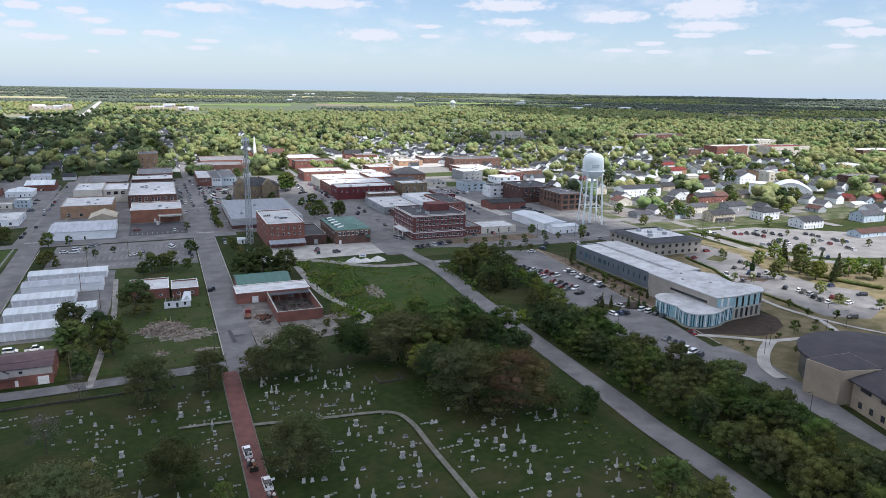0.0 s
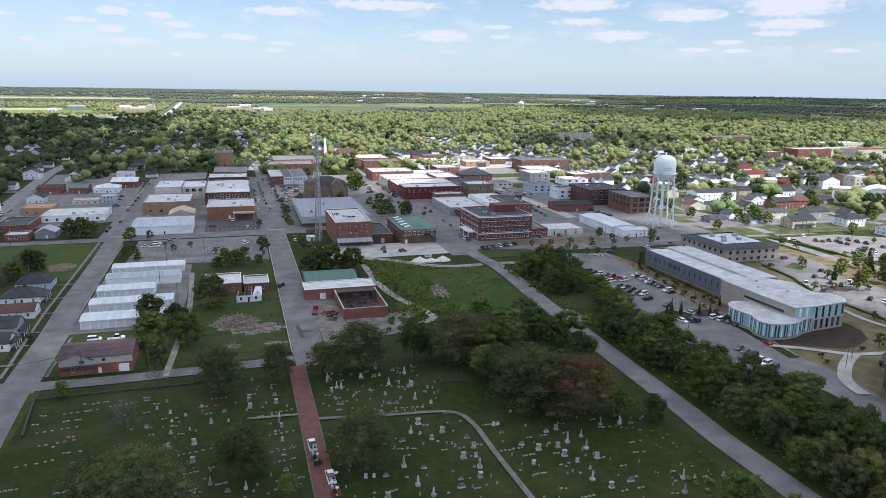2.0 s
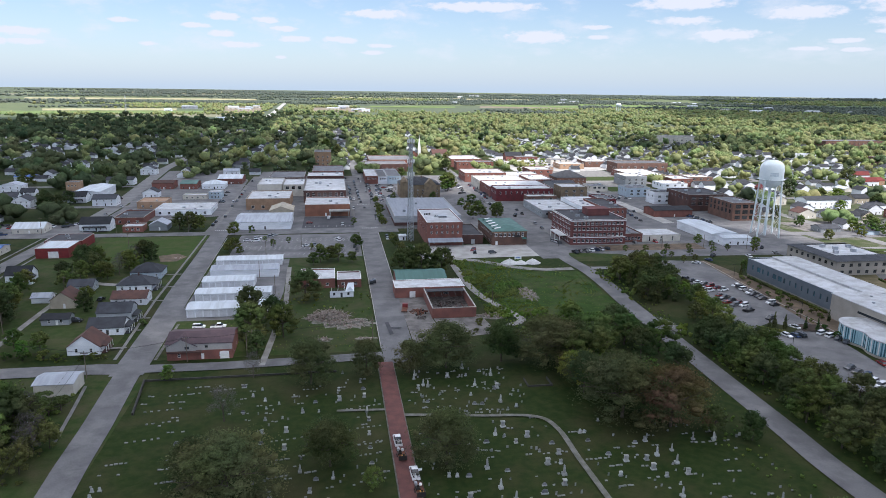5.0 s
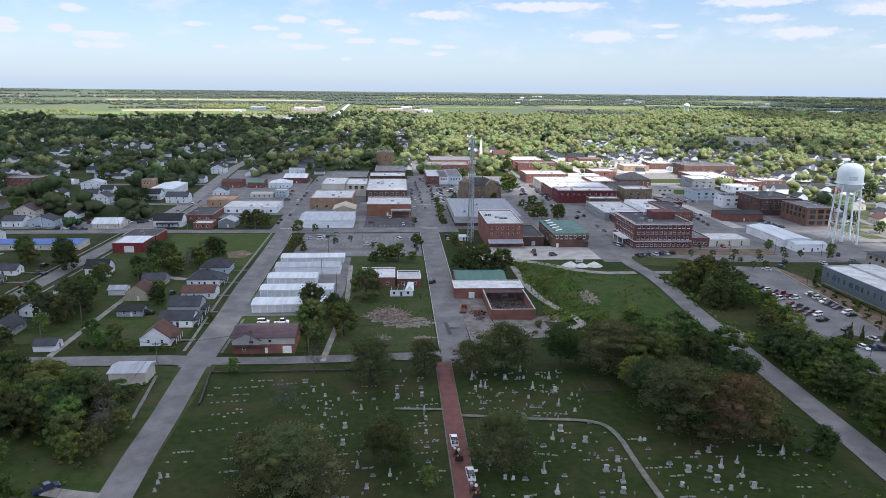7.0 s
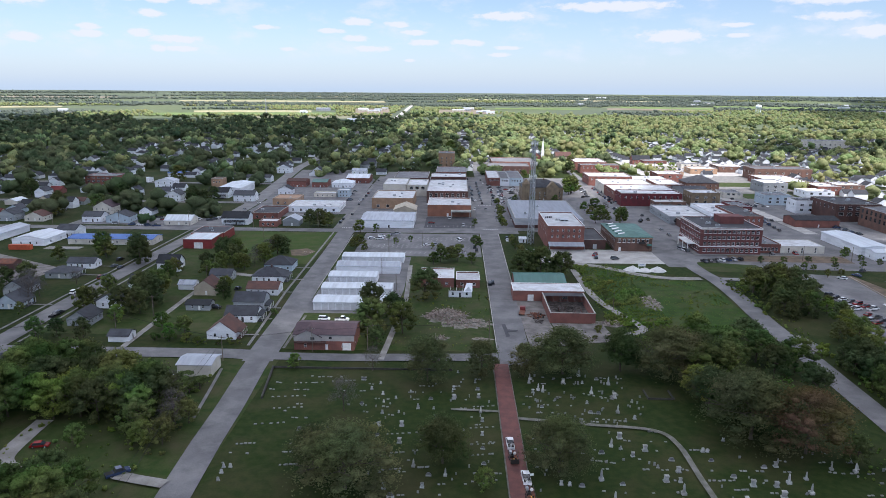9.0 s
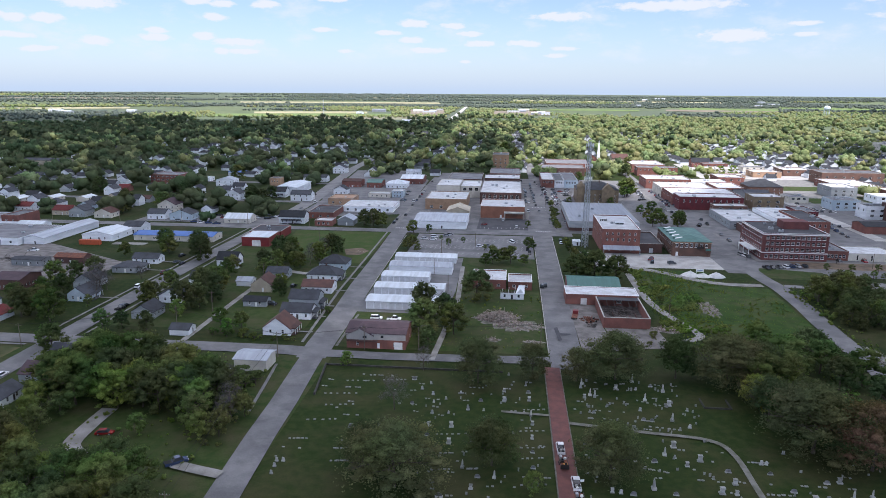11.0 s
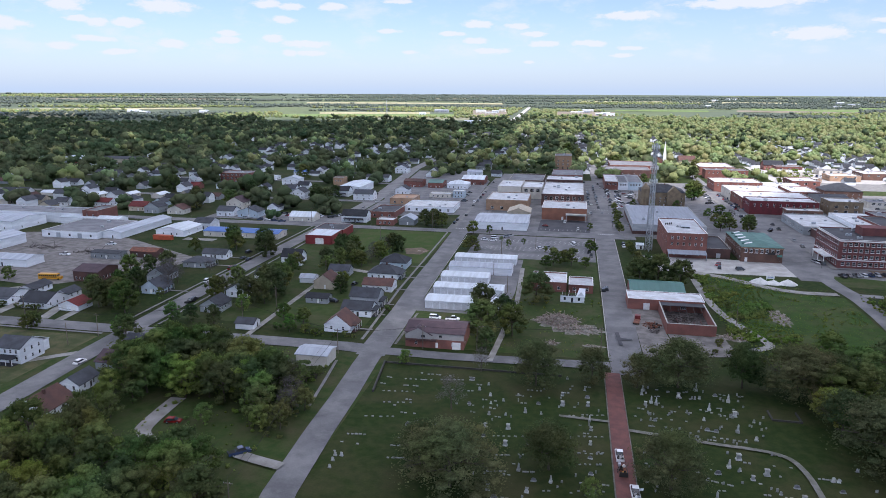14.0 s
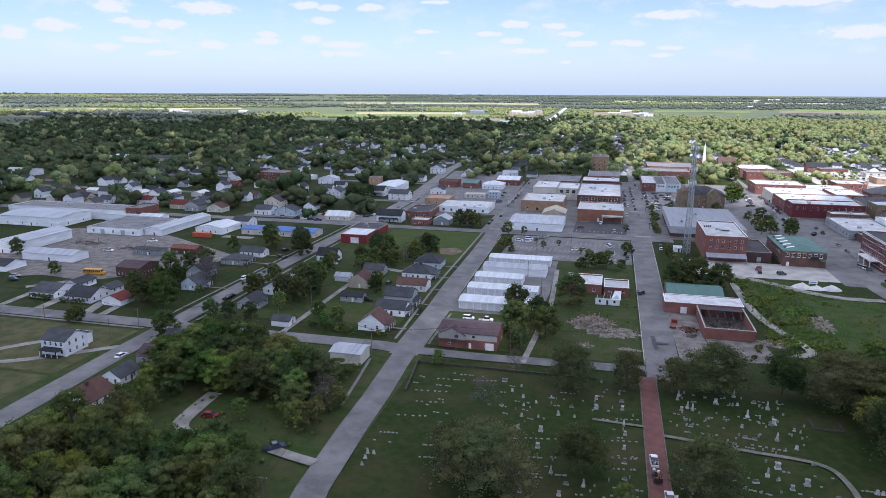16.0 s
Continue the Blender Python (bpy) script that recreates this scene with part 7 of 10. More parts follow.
def kind_of_tree(key, seed, blobs, leaves, leaf, material, w, h, base=0.22, shape="round", label="", name="tree", cat="tree"):
    name = {"bigoak": "oak_tree", "bigash": "ash_tree", "oak": "oak_tree", "maple": "maple_tree", "ash": "ash_tree", "sapling": "young_tree", "conifer": "conifer"}.get(key, name)
    top = thing(name, 0, -300 - 20 * len(KINDS), label, cat)
    part("trunk", trunk_mesh(seed, h, max(0.16, h * 0.022), w), None, top)
    part("crown", leaf_mesh("crown", seed, blobs, leaves, leaf, material, w, h, base, shape, 0.40 if key in ("bigoak", "bigash", "rust") else 0.12 if key == "bare" else 0.66), None, top)
    KINDS[key] = top, h, [top]


def tree(key, x, y, scale=1.0, turn=None, wide=1.0):
    top, h, used = KINDS[key]
    turn = random.uniform(0, 360) if turn is None else turn
    m = pose(x, y, 0, 0, 0, turn) @ Matrix.Diagonal((scale * wide, scale * wide, scale, 1))
    if used:
        used.clear()
        top.matrix_basis = m
        return top
    ob = clone(top, m)
    return ob


kind_of_tree("oak", 1, 56, 2500, 0.34, LEAF, 18, 15, 0.06, label="broad green shade tree in full leaf")
kind_of_tree("maple", 2, 48, 2000, 0.33, LEAF, 13, 14, 0.05, label="rounded green maple tree in leaf")
kind_of_tree("ash", 3, 46, 2000, 0.33, LEAFDARK, 13, 14, 0.06, label="dark green leafy shade tree")
kind_of_tree("rust", 4, 80, 7000, 0.23, LEAFRUST, 19, 15, 0.06, label="tree with reddish brown new leaves")
kind_of_tree("bigoak", 21, 110, 13000, 0.19, LEAFOLIVE, 18, 15, 0.10, label="broad old shade tree among graves")
kind_of_tree("bigash", 22, 95, 11000, 0.19, LEAFDARK, 14, 14, 0.10, label="dark old shade tree among graves")
kind_of_tree("bare", 5, 34, 1500, 0.12, LEAFGREY, 9, 10, 0.25, label="sparse grey tree hardly in leaf")
kind_of_tree("fresh", 6, 40, 1600, 0.31, LEAFLIGHT, 11, 12, 0.06, label="bright fresh green leafy tree")
kind_of_tree("sapling", 7, 18, 760, 0.22, LEAF, 5.0, 5.5, 0.14, label="young street tree in fresh leaf")
kind_of_tree("conifer", 8, 44, 1700, 0.28, LEAFDARK, 7, 11, 0.06, "cone", label="dark narrow pointed conifer tree")
kind_of_tree("shrub", 9, 10, 700, 0.24, LEAF, 4, 2.6, 0.02, label="rounded green garden shrub", name="shrub", cat="shrub")
kind_of_tree("street", 10, 40, 1400, 0.34, LEAF, 13, 12, 0.03, label="leafy green town shade tree")
kind_of_tree("streetdark", 11, 26, 900, 0.4, LEAFDARK, 13, 13, 0.04, label="dark leafy town shade tree")
kind_of_tree("streetlight", 12, 26, 900, 0.4, LEAFLIGHT, 12, 11, 0.04, label="fresh green leafy town tree")

TREES = []   # where crowns stand, so that later ones keep off


def plant(key, x, y, scale=1.0, wide=1.0):
    TREES.append((x, y))
    return tree(key, x, y, scale, None, wide)


# cemetery trees
plant("bigoak", -8.7, 200.8, 0.95, 0.95)
plant("bigoak", 8.6, 206, 0.75, 0.85)
plant("bigoak", 22.5, 205.5, 0.72, 0.78)
plant("bigoak", 35, 208, 1.0, 1.25)
plant("bigash", 54.5, 211, 1.0, 1.0)
plant("bigoak", 69, 207, 1.05, 1.3)
plant("bigoak", 79, 167, 1.15, 1.4)
plant("rust", 90, 160, 1.1, 1.1)
plant("bigoak", 25.5, 149, 0.9, 1.05)
plant("bigash", -2.7, 152, 0.85, 1.25)
plant("bigoak", -25.1, 140, 1.0, 1.45)
plant("bigash", -34, 148, 0.8, 1.1)
plant("bare", -31.7, 179, 1.0)
plant("fresh", -52.9, 209.3, 0.42)
plant("bigash", 74, 184, 0.9, 1.2)
plant("bigash", 81, 212, 0.9, 1.1)
plant("fresh", 7, 141, 0.45)
plant("bare", -27, 208, 0.8)
# round the depot and the garages
for x, y, s in ((33, 326, 0.95), (42, 329, 1.05), (52, 327, 0.9), (39, 336, 0.9)):
    plant("ash", x, y, s, 1.15)
plant("ash", -13.7, 289, 0.95, 1.3)
plant("ash", -31, 242, 1.0, 1.1)
plant("maple", -20, 243, 0.9, 1.0)
plant("ash", -25, 256, 0.85)
plant("ash", -28, 228, 0.6)
for x, y, s in ((-57, 390, 0.55), (-58.5, 381, 0.6), (-52, 376, 0.4), (-8.5, 354, 0.8), (0.8, 355, 0.8), (-3, 361, 0.6), (-12, 347, 0.6), (11.5, 389, 0.6), (11, 399, 0.45), (8, 352, 0.5)):
    plant("street", x, y, s)
for x, y, s in ((-36, 394, 0.8), (-28, 402, 0.7), (-14, 384, 0.7), (-42, 408, 0.6)):
    plant("sapling", x, y, s)
# main street trees
for x, y, s in ((31, 452, 0.5), (31, 462, 0.45), (32.6, 497, 0.55), (32, 508, 0.45), (32, 544, 0.45), (99, 604, 1.25), (103, 613, 1.2), (62, 559, 0.5), (81, 558, 0.55), (97, 470, 0.8), (104, 476, 0.75)):
    plant("street", x, y, s)


def wood(pts, count, keys, gap, smin, smax, seed, avoid=()):
    """Trees at random within a polygon, keeping their distance."""
    r = random.Random(seed)
    xs, ys = [p[0] for p in pts], [p[1] for p in pts]
    made = tries = 0
    while made < count and tries < count * 60:
        tries += 1
        x, y = r.uniform(min(xs), max(xs)), r.uniform(min(ys), max(ys))
        inside = False
        for (ax, ay), (bx, by) in zip(pts, pts[1:] + pts[:1]):
            if (ay > y) != (by > y) and x < (bx - ax) * (y - ay) / (by - ay) + ax:
                inside = not inside
        if not inside or any((x - a) ** 2 + (y - b) ** 2 < gap * gap for a, b in TREES):
            continue
        if any(q[0] < x < q[2] and q[1] < y < q[3] for q in avoid):
            continue
        plant(r.choice(keys), x, y, r.uniform(smin, smax), r.uniform(0.9, 1.2))
        made += 1


# the belt of trees along the creek
wood([(128, 60), (146, 60), (152, 110), (157, 150), (148, 185), (146, 210), (130, 212), (127, 150)], 56, ["ash", "oak", "maple", "ash", "maple"], 5.2, 0.55, 0.85, 11)
wood([(135.5, 302), (135, 262), (138, 253), (146, 262), (152, 282), (158, 294), (155, 316), (147, 320)], 24, ["ash", "maple", "ash", "conifer"], 4.6, 0.6, 0.9, 12)
wood([(131, 196), (150, 196), (147, 222), (130, 222)], 8, ["ash", "maple", "ash"], 5, 0.5, 0.8, 13)
for x, y, k, q in ((155.3, 275.2, "fresh", 0.55), (154, 263.2, "maple", 0.65), (150.5, 252.2, "fresh", 0.75), (149.5, 241.9, "maple", 0.7), (148.6, 232.3, "fresh", 0.8), (142.7, 242.5, "ash", 0.55), (159.7, 283.5, "sapling", 1.0)):
    plant(k, x, y, q)
wood([(72, 178), (112, 172), (114, 240), (95, 246), (72, 226)], 15, ["oak", "ash", "maple", "fresh"], 8.0, 0.7, 1.0, 14)
wood([(96, 90), (112, 95), (114, 160), (98, 158)], 4, ["maple", "ash"], 9, 0.5, 0.8, 15)
# the wood west of the street
wood([(-140, 60), (-70, 60), (-74, 128), (-84, 140), (-104, 140), (-118, 146), (-138, 138)], 100, ["ash", "oak", "maple", "fresh"], 4.6, 0.7, 1.0, 16, avoid=[(-82, 120, -66, 148), (-116, 134, -96, 150)])
wood([(-134, 171), (-98, 169), (-82, 166), (-82, 176), (-95, 182), (-106, 196), (-130, 198), (-138, 190)], 34, ["ash", "oak", "maple", "fresh"], 5.0, 0.75, 1.0, 46)
wood([(-134, 150), (-122, 152), (-122, 172), (-134, 172)], 5, ["maple", "fresh"], 6.0, 0.5, 0.8, 47)
wood([(-80, 150), (-72, 150), (-75, 176), (-83, 178)], 9, ["fresh", "maple", "shrub"], 3.6, 0.4, 0.6, 48)
wood([(-98, 184), (-80, 180), (-77, 194), (-80, 199), (-96, 199)], 12, ["shrub"], 2.6, 1.0, 1.7, 49)
# gardens of the house plots
for x, y, k, q in ((-265.7, 271.6, "maple", 0.5), (-186, 280.1, "bare", 1.25), (-190.3, 246, "ash", 0.8), (-164.2, 214.5, "fresh", 0.6), (-203.1, 213, "maple", 0.45), (-155, 272.8, "ash", 0.55), (-318.2, 301.2, "ash", 0.7), (-181, 272, "bare", 1.0),
                   (-104.4, 339.8, "bare", 0.9), (-103.4, 350.8, "fresh", 0.75), (-99.8, 367.3, "maple", 0.7), (-107.3, 331.7, "maple", 0.6), (-125.4, 354.6, "ash", 0.85), (-116.9, 342.9, "ash", 0.8), (-117.7, 327.4, "maple", 0.75), (-101.7, 283, "ash", 0.6), (-102.8, 359, "bare", 1.0), (-96.5, 368.3, "ash", 0.7), (-118.3, 354.1, "maple", 0.8), (-34.1, 266, "ash", 0.95), (-74.2, 263, "shrub", 1.0),
                   (-189, 353, "maple", 0.85), (-165, 341, "ash", 1.0), (-129.6, 357, "conifer", 0.6), (-126, 360, "conifer", 0.55), (-111, 334, "maple", 0.6), (-101.5, 347, "maple", 0.75), (-99.6, 366, "ash", 0.8), (-108, 356, "bare", 0.8), (-127.4, 271, "ash", 0.95), (-134, 277, "ash", 0.95), (-131, 285, "maple", 0.9), (-138, 287, "ash", 0.8), (-137, 311, "maple", 0.7), (-104, 293, "maple", 0.55),
                   (-153, 284, "maple", 0.7), (-154, 266, "maple", 0.7), (-155, 234, "maple", 0.55), (-147.5, 235, "ash", 0.5), (-137, 234, "ash", 0.55), (-129, 262, "ash", 0.8), (-136, 262, "ash", 0.85), (-133, 251, "fresh", 0.6), (-112, 244, "maple", 0.5), (-106, 236, "fresh", 0.45), (-102, 240, "maple", 0.5), (-98, 232, "shrub", 1.2), (-104, 231, "shrub", 1.3), (-110, 232, "shrub", 1.1), (-121, 318, "maple", 0.6), (-139, 322, "maple", 0.6), (-126, 330, "ash", 0.7)):
    plant(k, x, y, q)
for x, y, k, q in ((-195, 243, "ash", 0.9), (-180, 239, "maple", 0.95), (-187, 247, "fresh", 0.8), (-156, 207, "maple", 0.8), (-189, 287, "bare", 1.1), (-183, 283, "bare", 0.9), (-214, 292, "maple", 0.75), (-206, 296, "ash", 0.7), (-195, 362, "ash", 0.9), (-171, 353, "ash", 1.0), (-202, 215, "maple", 0.5), (-193, 268, "ash", 0.8), (-195, 256, "maple", 0.7), (-199, 300, "ash", 0.8), (-204, 305, "bare", 0.9), (-212, 262, "maple", 0.6), (-210, 345, "maple", 0.6), (-177, 302, "bare", 0.7), (-176, 258, "sapling", 1.0), (-206, 272, "maple", 0.6)):
    plant(k, x, y, q)
wood([(-260, 120), (-195, 120), (-195, 210), (-260, 210)], 6, ["bare", "maple"], 16, 0.4, 0.7, 19)
# the clearing by the gravel drive, and the thicket along the street
for x, y, k, q in ((-91.8, 173, "fresh", 1.0), (-84.5, 163, "maple", 0.72), (-97.4, 157, "fresh", 0.5), (-76.5, 166, "bare", 0.8), (-73, 170, "maple", 0.5), (-78, 172, "bare", 0.9), (-86, 190, "bare", 0.7), (-81, 184, "shrub", 1.6)):
    plant(k, x, y, q)
# round the houses east of the water tower
for x, y, k, q in ((400, 508, "maple", 1.0), (414, 505, "fresh", 1.1), (510, 612, "ash", 1.3), (472, 409, "ash", 1.1), (482, 407, "maple", 1.1), (520, 535, "ash", 1.0), (352, 393, "maple", 0.8), (356, 386, "fresh", 0.75), (343, 400, "maple", 0.7), (308, 378, "maple", 0.5), (390, 347, "fresh", 0.6),
                   (405, 554, "ash", 1.1), (599, 559, "ash", 1.2), (337, 385, "fresh", 0.6), (542, 537, "maple", 1.1), (443, 378, "fresh", 0.7), (456, 392, "ash", 0.8), (372, 420, "maple", 0.6), (398, 428, "fresh", 0.7), (350, 432, "ash", 0.6), (318, 420, "maple", 0.6), (320, 450, "ash", 0.7), (436, 425, "maple", 0.8), (455, 450, "ash", 0.9), (390, 470, "fresh", 0.8), (430, 480, "ash", 0.9)):
    plant(k, x, y, q)
# campus planting
for x, y, k, q in ((313, 271, "fresh", 0.75), (323, 274, "conifer", 0.9), (316, 257, "maple", 0.85), (315.8, 244, "conifer", 1.0), (314, 233, "conifer", 1.1), (320, 231, "fresh", 0.8), (331, 233, "fresh", 0.7), (336, 226, "conifer", 0.9),
                   (279, 240, "maple", 0.62), (281, 256, "conifer", 0.7), (294, 264, "fresh", 0.7), (279, 214, "fresh", 0.5), (303, 226, "conifer", 1.0), (309, 253, "conifer", 1.05), (300, 243, "maple", 0.75), (305, 236, "fresh", 0.7),
                   (298, 232, "maple", 0.7), (326, 222, "maple", 0.7), (334, 214, "conifer", 0.8), (296, 252, "fresh", 0.6), (311, 262, "conifer", 0.8), (342, 220, "fresh", 0.6)):
    plant(k, x, y, q)
for x, y, q in ((285, 280, 0.9), (280, 259, 0.9), (264, 240, 0.8), (257, 244, 0.8), (272, 199, 0.9), (247, 203, 0.7), (245, 192, 0.6), (222, 178.7, 0.95), (253, 185, 0.7), (282, 187, 0.9), (315, 316, 1.0), (312.6, 325, 1.0), (289, 286, 0.9),
                (209, 313, 1.0), (185.5, 332.5, 0.8), (192.4, 333, 0.8), (184, 343.5, 0.7), (228, 160, 0.6), (215, 164, 0.6), (340, 296, 0.8), (366, 290, 0.8), (384, 284, 0.8), (350, 300, 0.7), (376, 318, 0.7), (396, 276, 0.9)):
    plant("sapling", x, y, q)
for x, y, q in ((180.6, 227, 0.5), (183.8, 224.5, 0.5), (169.8, 230.8, 0.6), (172.7, 228.5, 0.55), (167, 230, 0.4), (197, 235, 0.45), (200.5, 303, 0.6)):
    plant("conifer", x, y, q, 0.75)
for x, y, q in ((197.6, 268, 1.3), (199, 262, 1.0), (197.5, 246, 1.1), (199.5, 285, 0.9), (196, 239, 0.9), (232, 178, 0.8), (212, 177, 0.7), (226, 170, 0.8), (190, 171, 0.6), (193, 176, 0.6), (240, 184, 0.7), (236, 174, 0.7), (206, 164, 0.8)):
    plant("shrub", x, y, q)


def woods_mesh(name, pts, sizes, leaves, leaf, material, seed, lumps=1, level=1):
    """Many crowns in one mesh, for what stands too far off to count: each of a few uneven boughs with leaf sprays round them."""
    g = np.random.default_rng(seed)
    pts, sizes = np.array(pts), np.array(sizes)
    n = len(pts)
    kc = np.repeat(np.arange(n), lumps)
    if lumps > 1:
        off = g.normal(size=(n * lumps, 3)) * np.array([0.26, 0.26, 0.17])
        rad = sizes[kc] * g.uniform(0.24, 0.38, n * lumps)
    else:
        off = np.zeros((n, 3))
        rad = sizes * g.uniform(0.46, 0.58, n)
    cen = pts[kc] + off * sizes[kc][:, None]
    cen[:, 2] = np.maximum(pts[kc][:, 2] + rad * 0.55, pts[kc][:, 2] + sizes[kc] * (0.5 + off[:, 2]))
    k = g.integers(0, n * lumps, n * leaves)
    m = len(k)
    v = g.normal(size=(m, 3))
    v /= np.linalg.norm(v, axis=1)[:, None]
    v[:, 2] = np.abs(v[:, 2]) * np.where(g.random(m) < 0.8, 1, -0.6)
    p = cen[k] + v * (rad[k] * g.uniform(0.86, 1.12 if lumps == 7 else 1.24, m))[:, None] * np.array([1.0, 1.0, 0.85])
    nn = v + g.normal(size=(m, 3)) * (0.3 if lumps == 7 else 0.7)
    nn /= np.linalg.norm(nn, axis=1)[:, None]
    s = np.cross(nn, g.normal(size=(m, 3)))
    s /= np.linalg.norm(s, axis=1)[:, None]
    t = np.cross(nn, s)
    h = (sizes[kc][k] * leaf * g.uniform(0.7, 1.3, m))[:, None]
    q = np.stack([p - s * h, p - t * h * 0.8, p + s * h, p + t * h * 0.8], 1).reshape(-1, 3)
    return leafy_mesh(name, core_shapes(g, cen, rad, (1.0, 1.0, 0.85), level), q, material)


def hedge(pts, high, label):
    """A low clipped hedge along a line."""
    spots = []
    for (ax, ay), (bx, by) in zip(pts, pts[1:]):
        n = int(math.hypot(bx - ax, by - ay) / 0.6)
        spots += [(ax + (bx - ax) * i / n, ay + (by - ay) * i / n, 0.0) for i in range(n)]
    return tagged(new("hedge", woods_mesh("hedge", spots, [high * 1.1] * len(spots), 14, 0.16, LEAF, len(spots))), label, "hedge", kind="stuff")


hedge([(322, 346), (328, 320), (330, 294)], 1.3, "low clipped hedge beside the pale lot")
hedge([(267, 289), (263, 264), (253, 240), (256, 232)], 1.1, "low dark hedge along the campus lot")
hedge([(252.3, 223.6), (251.6, 206), (249.5, 193)], 1.1, "low dark hedge along the campus lot")
hedge([(305, 250), (306, 226), (314, 208)], 1.8, "tall loose hedge between campus lots")
hedge([(163, 231), (170.5, 224.5)], 1.2, "dark planting on a lot island")
hedge([(203, 300), (203, 244)], 1.4, "shrub border along the campus hall")

# ---- far sheds and works beyond the town ----
def far_shed(a, r, w, d, h, wall, roof, label):
    x, y = r * math.sin(radians(a)), r * math.cos(radians(a))
    top = thing("metal_shed", x, y, label, "shed", "far metal sheds", z=land_height(x, y) + 0.8)
    sh = Shape()
    for s in SIDES:
        p, u, width = side_line(s, w, d)
        facade(sh, p, u, width, -2.0, h, grid_holes(width, max(2, int(width / 14)), 0.1, 4.5, h * 0.55, 2.0) if s == "S" else [])
    sh.poly((0, d, h), (0, 0, h), (0, d / 2, h + d * 0.1)).poly((w, 0, h), (w, d, h), (w, d / 2, h + d * 0.1))
    part("wall", sh, wall, top)
    rf = Shape()
    gable_roof(rf, w, d, h, d * 0.1, "x")
    part("roof", rf, roof, top)


far_shed(-9.2, 1925, 78, 34, 6.5, WHITE, METALWHITE, "long white metal hall above the trees")
fs_ = random.Random(12)
for k_ in range(34):
    a_, r_ = fs_.choice(((-8.3, -5.8), (-1.4, 2.8), (-8.3, -5.8), (-1.4, 2.8), (-13, -10), (8, 20), (24, 40), (-50, -28)))
    a_, r_ = fs_.uniform(a_, r_), fs_.uniform(2560, 2840) if r_ < 4 else fs_.uniform(3000, 4300)
    far_shed(a_, r_, fs_.uniform(22, 60), fs_.uniform(16, 30), fs_.uniform(5, 8), fs_.choice((WHITE, WHITE, CREAM, METALGREY)), fs_.choice((METALWHITE, METALWHITE, METALGREY)), "white metal shed in the far country")

# ---- the far town under its trees ----
HOUSE_SPOTS = list(HOUSES)
PLOTS = {}
for top_ in [o for o in scene.objects if o.parent is None and o.type == "EMPTY" and o.children and o.get("category") not in ("tree", "car", "shrub")]:
    m_ = top_.matrix_basis
    if m_.translation.length < 380 or m_.translation.x ** 2 + m_.translation.y ** 2 > 1500 ** 2:
        continue
    cs_ = [m_ @ Vector(c) for ch in top_.children if ch.name.startswith(("wall", "roof")) for c in ch.bound_box]
    if not cs_:
        continue
    box_ = (min(c.x for c in cs_) - 5, min(c.y for c in cs_) - 13, max(c.x for c in cs_) + 5, max(c.y for c in cs_) + 4)
    for i_ in range(int(box_[0] // 40), int(box_[2] // 40) + 1):
        for j_ in range(int(box_[1] // 40), int(box_[3] // 40) + 1):
            PLOTS.setdefault((i_, j_), []).append(box_)
far_rng = random.Random(77)
CELLS = {}
for hx_, hy_ in HOUSE_SPOTS:
    CELLS.setdefault((int(hx_ // 20), int(hy_ // 20)), []).append((hx_, hy_))


def near_spots(x, y):
    i, j = int(x // 20), int(y // 20)
    return [s for a in (-1, 0, 1) for b in (-1, 0, 1) for s in CELLS.get((i + a, j + b), ())]


def keep_off(x, y):
    """Open ground that the woods leave free: streets, the centre, the yards."""
    for sx in (-360, -262, -164, -71.5, 24, 128, 232, 336, 440, 545, 650):
        if abs(x - sx) < (7 if y < 700 else 2.5):
            return True
    if 1130 < y < 1500 and abs(x - 3) < 8 or 22 > abs(x + 200 + (y - 2200) * 0.016) and y > 2150:
        return True
    for sy in (434, 540, 650, 760, 870, 980, 1090, 1200, 1310, 1420):
        if abs(y - sy) < 4 and y < 1000:
            return True
    if in_clearing(x, y) or on_avenue(x, y, 13 if y < 900 else 10):
        return True
    if 200 < x < 350 and 730 <= y < 905 and noise.noise((x / 24, y / 24, 6)) < 0.22:
        return True
    if -86 < x < 310 and y < 730 or -170 < x < -80 and y < 700:
        return True
    if -420 < x < -86 and y < 440:
        return True
    if 300 < x < 520 and y < 400:
        return True
    return False


# open country between the woods: bearing in degrees and distance
CLEARINGS = [(-24, -10, 2420, 2760), (-46, -30, 3000, 3120), (3, 10, 2950, 3080), (12, 20, 3000, 3300), (20, 34, 3300, 3500), (-8.5, -5.6, 2500, 2900), (-1.6, 3.0, 2560, 2860), (-60, -48, 3300, 3420), (36, 52, 3700, 3860), (-40, -26, 3900, 4100), (0, 16, 3800, 3960), (-22, -6, 3500, 3640)]


def in_clearing(x, y):
    r, a = math.hypot(x, y), math.degrees(math.atan2(x, y))
    return any(a0 < a < a1 and r0 < r < r1 for a0, a1, r0, r1 in CLEARINGS) or -330 < x < -225 and 1850 < y < 1960


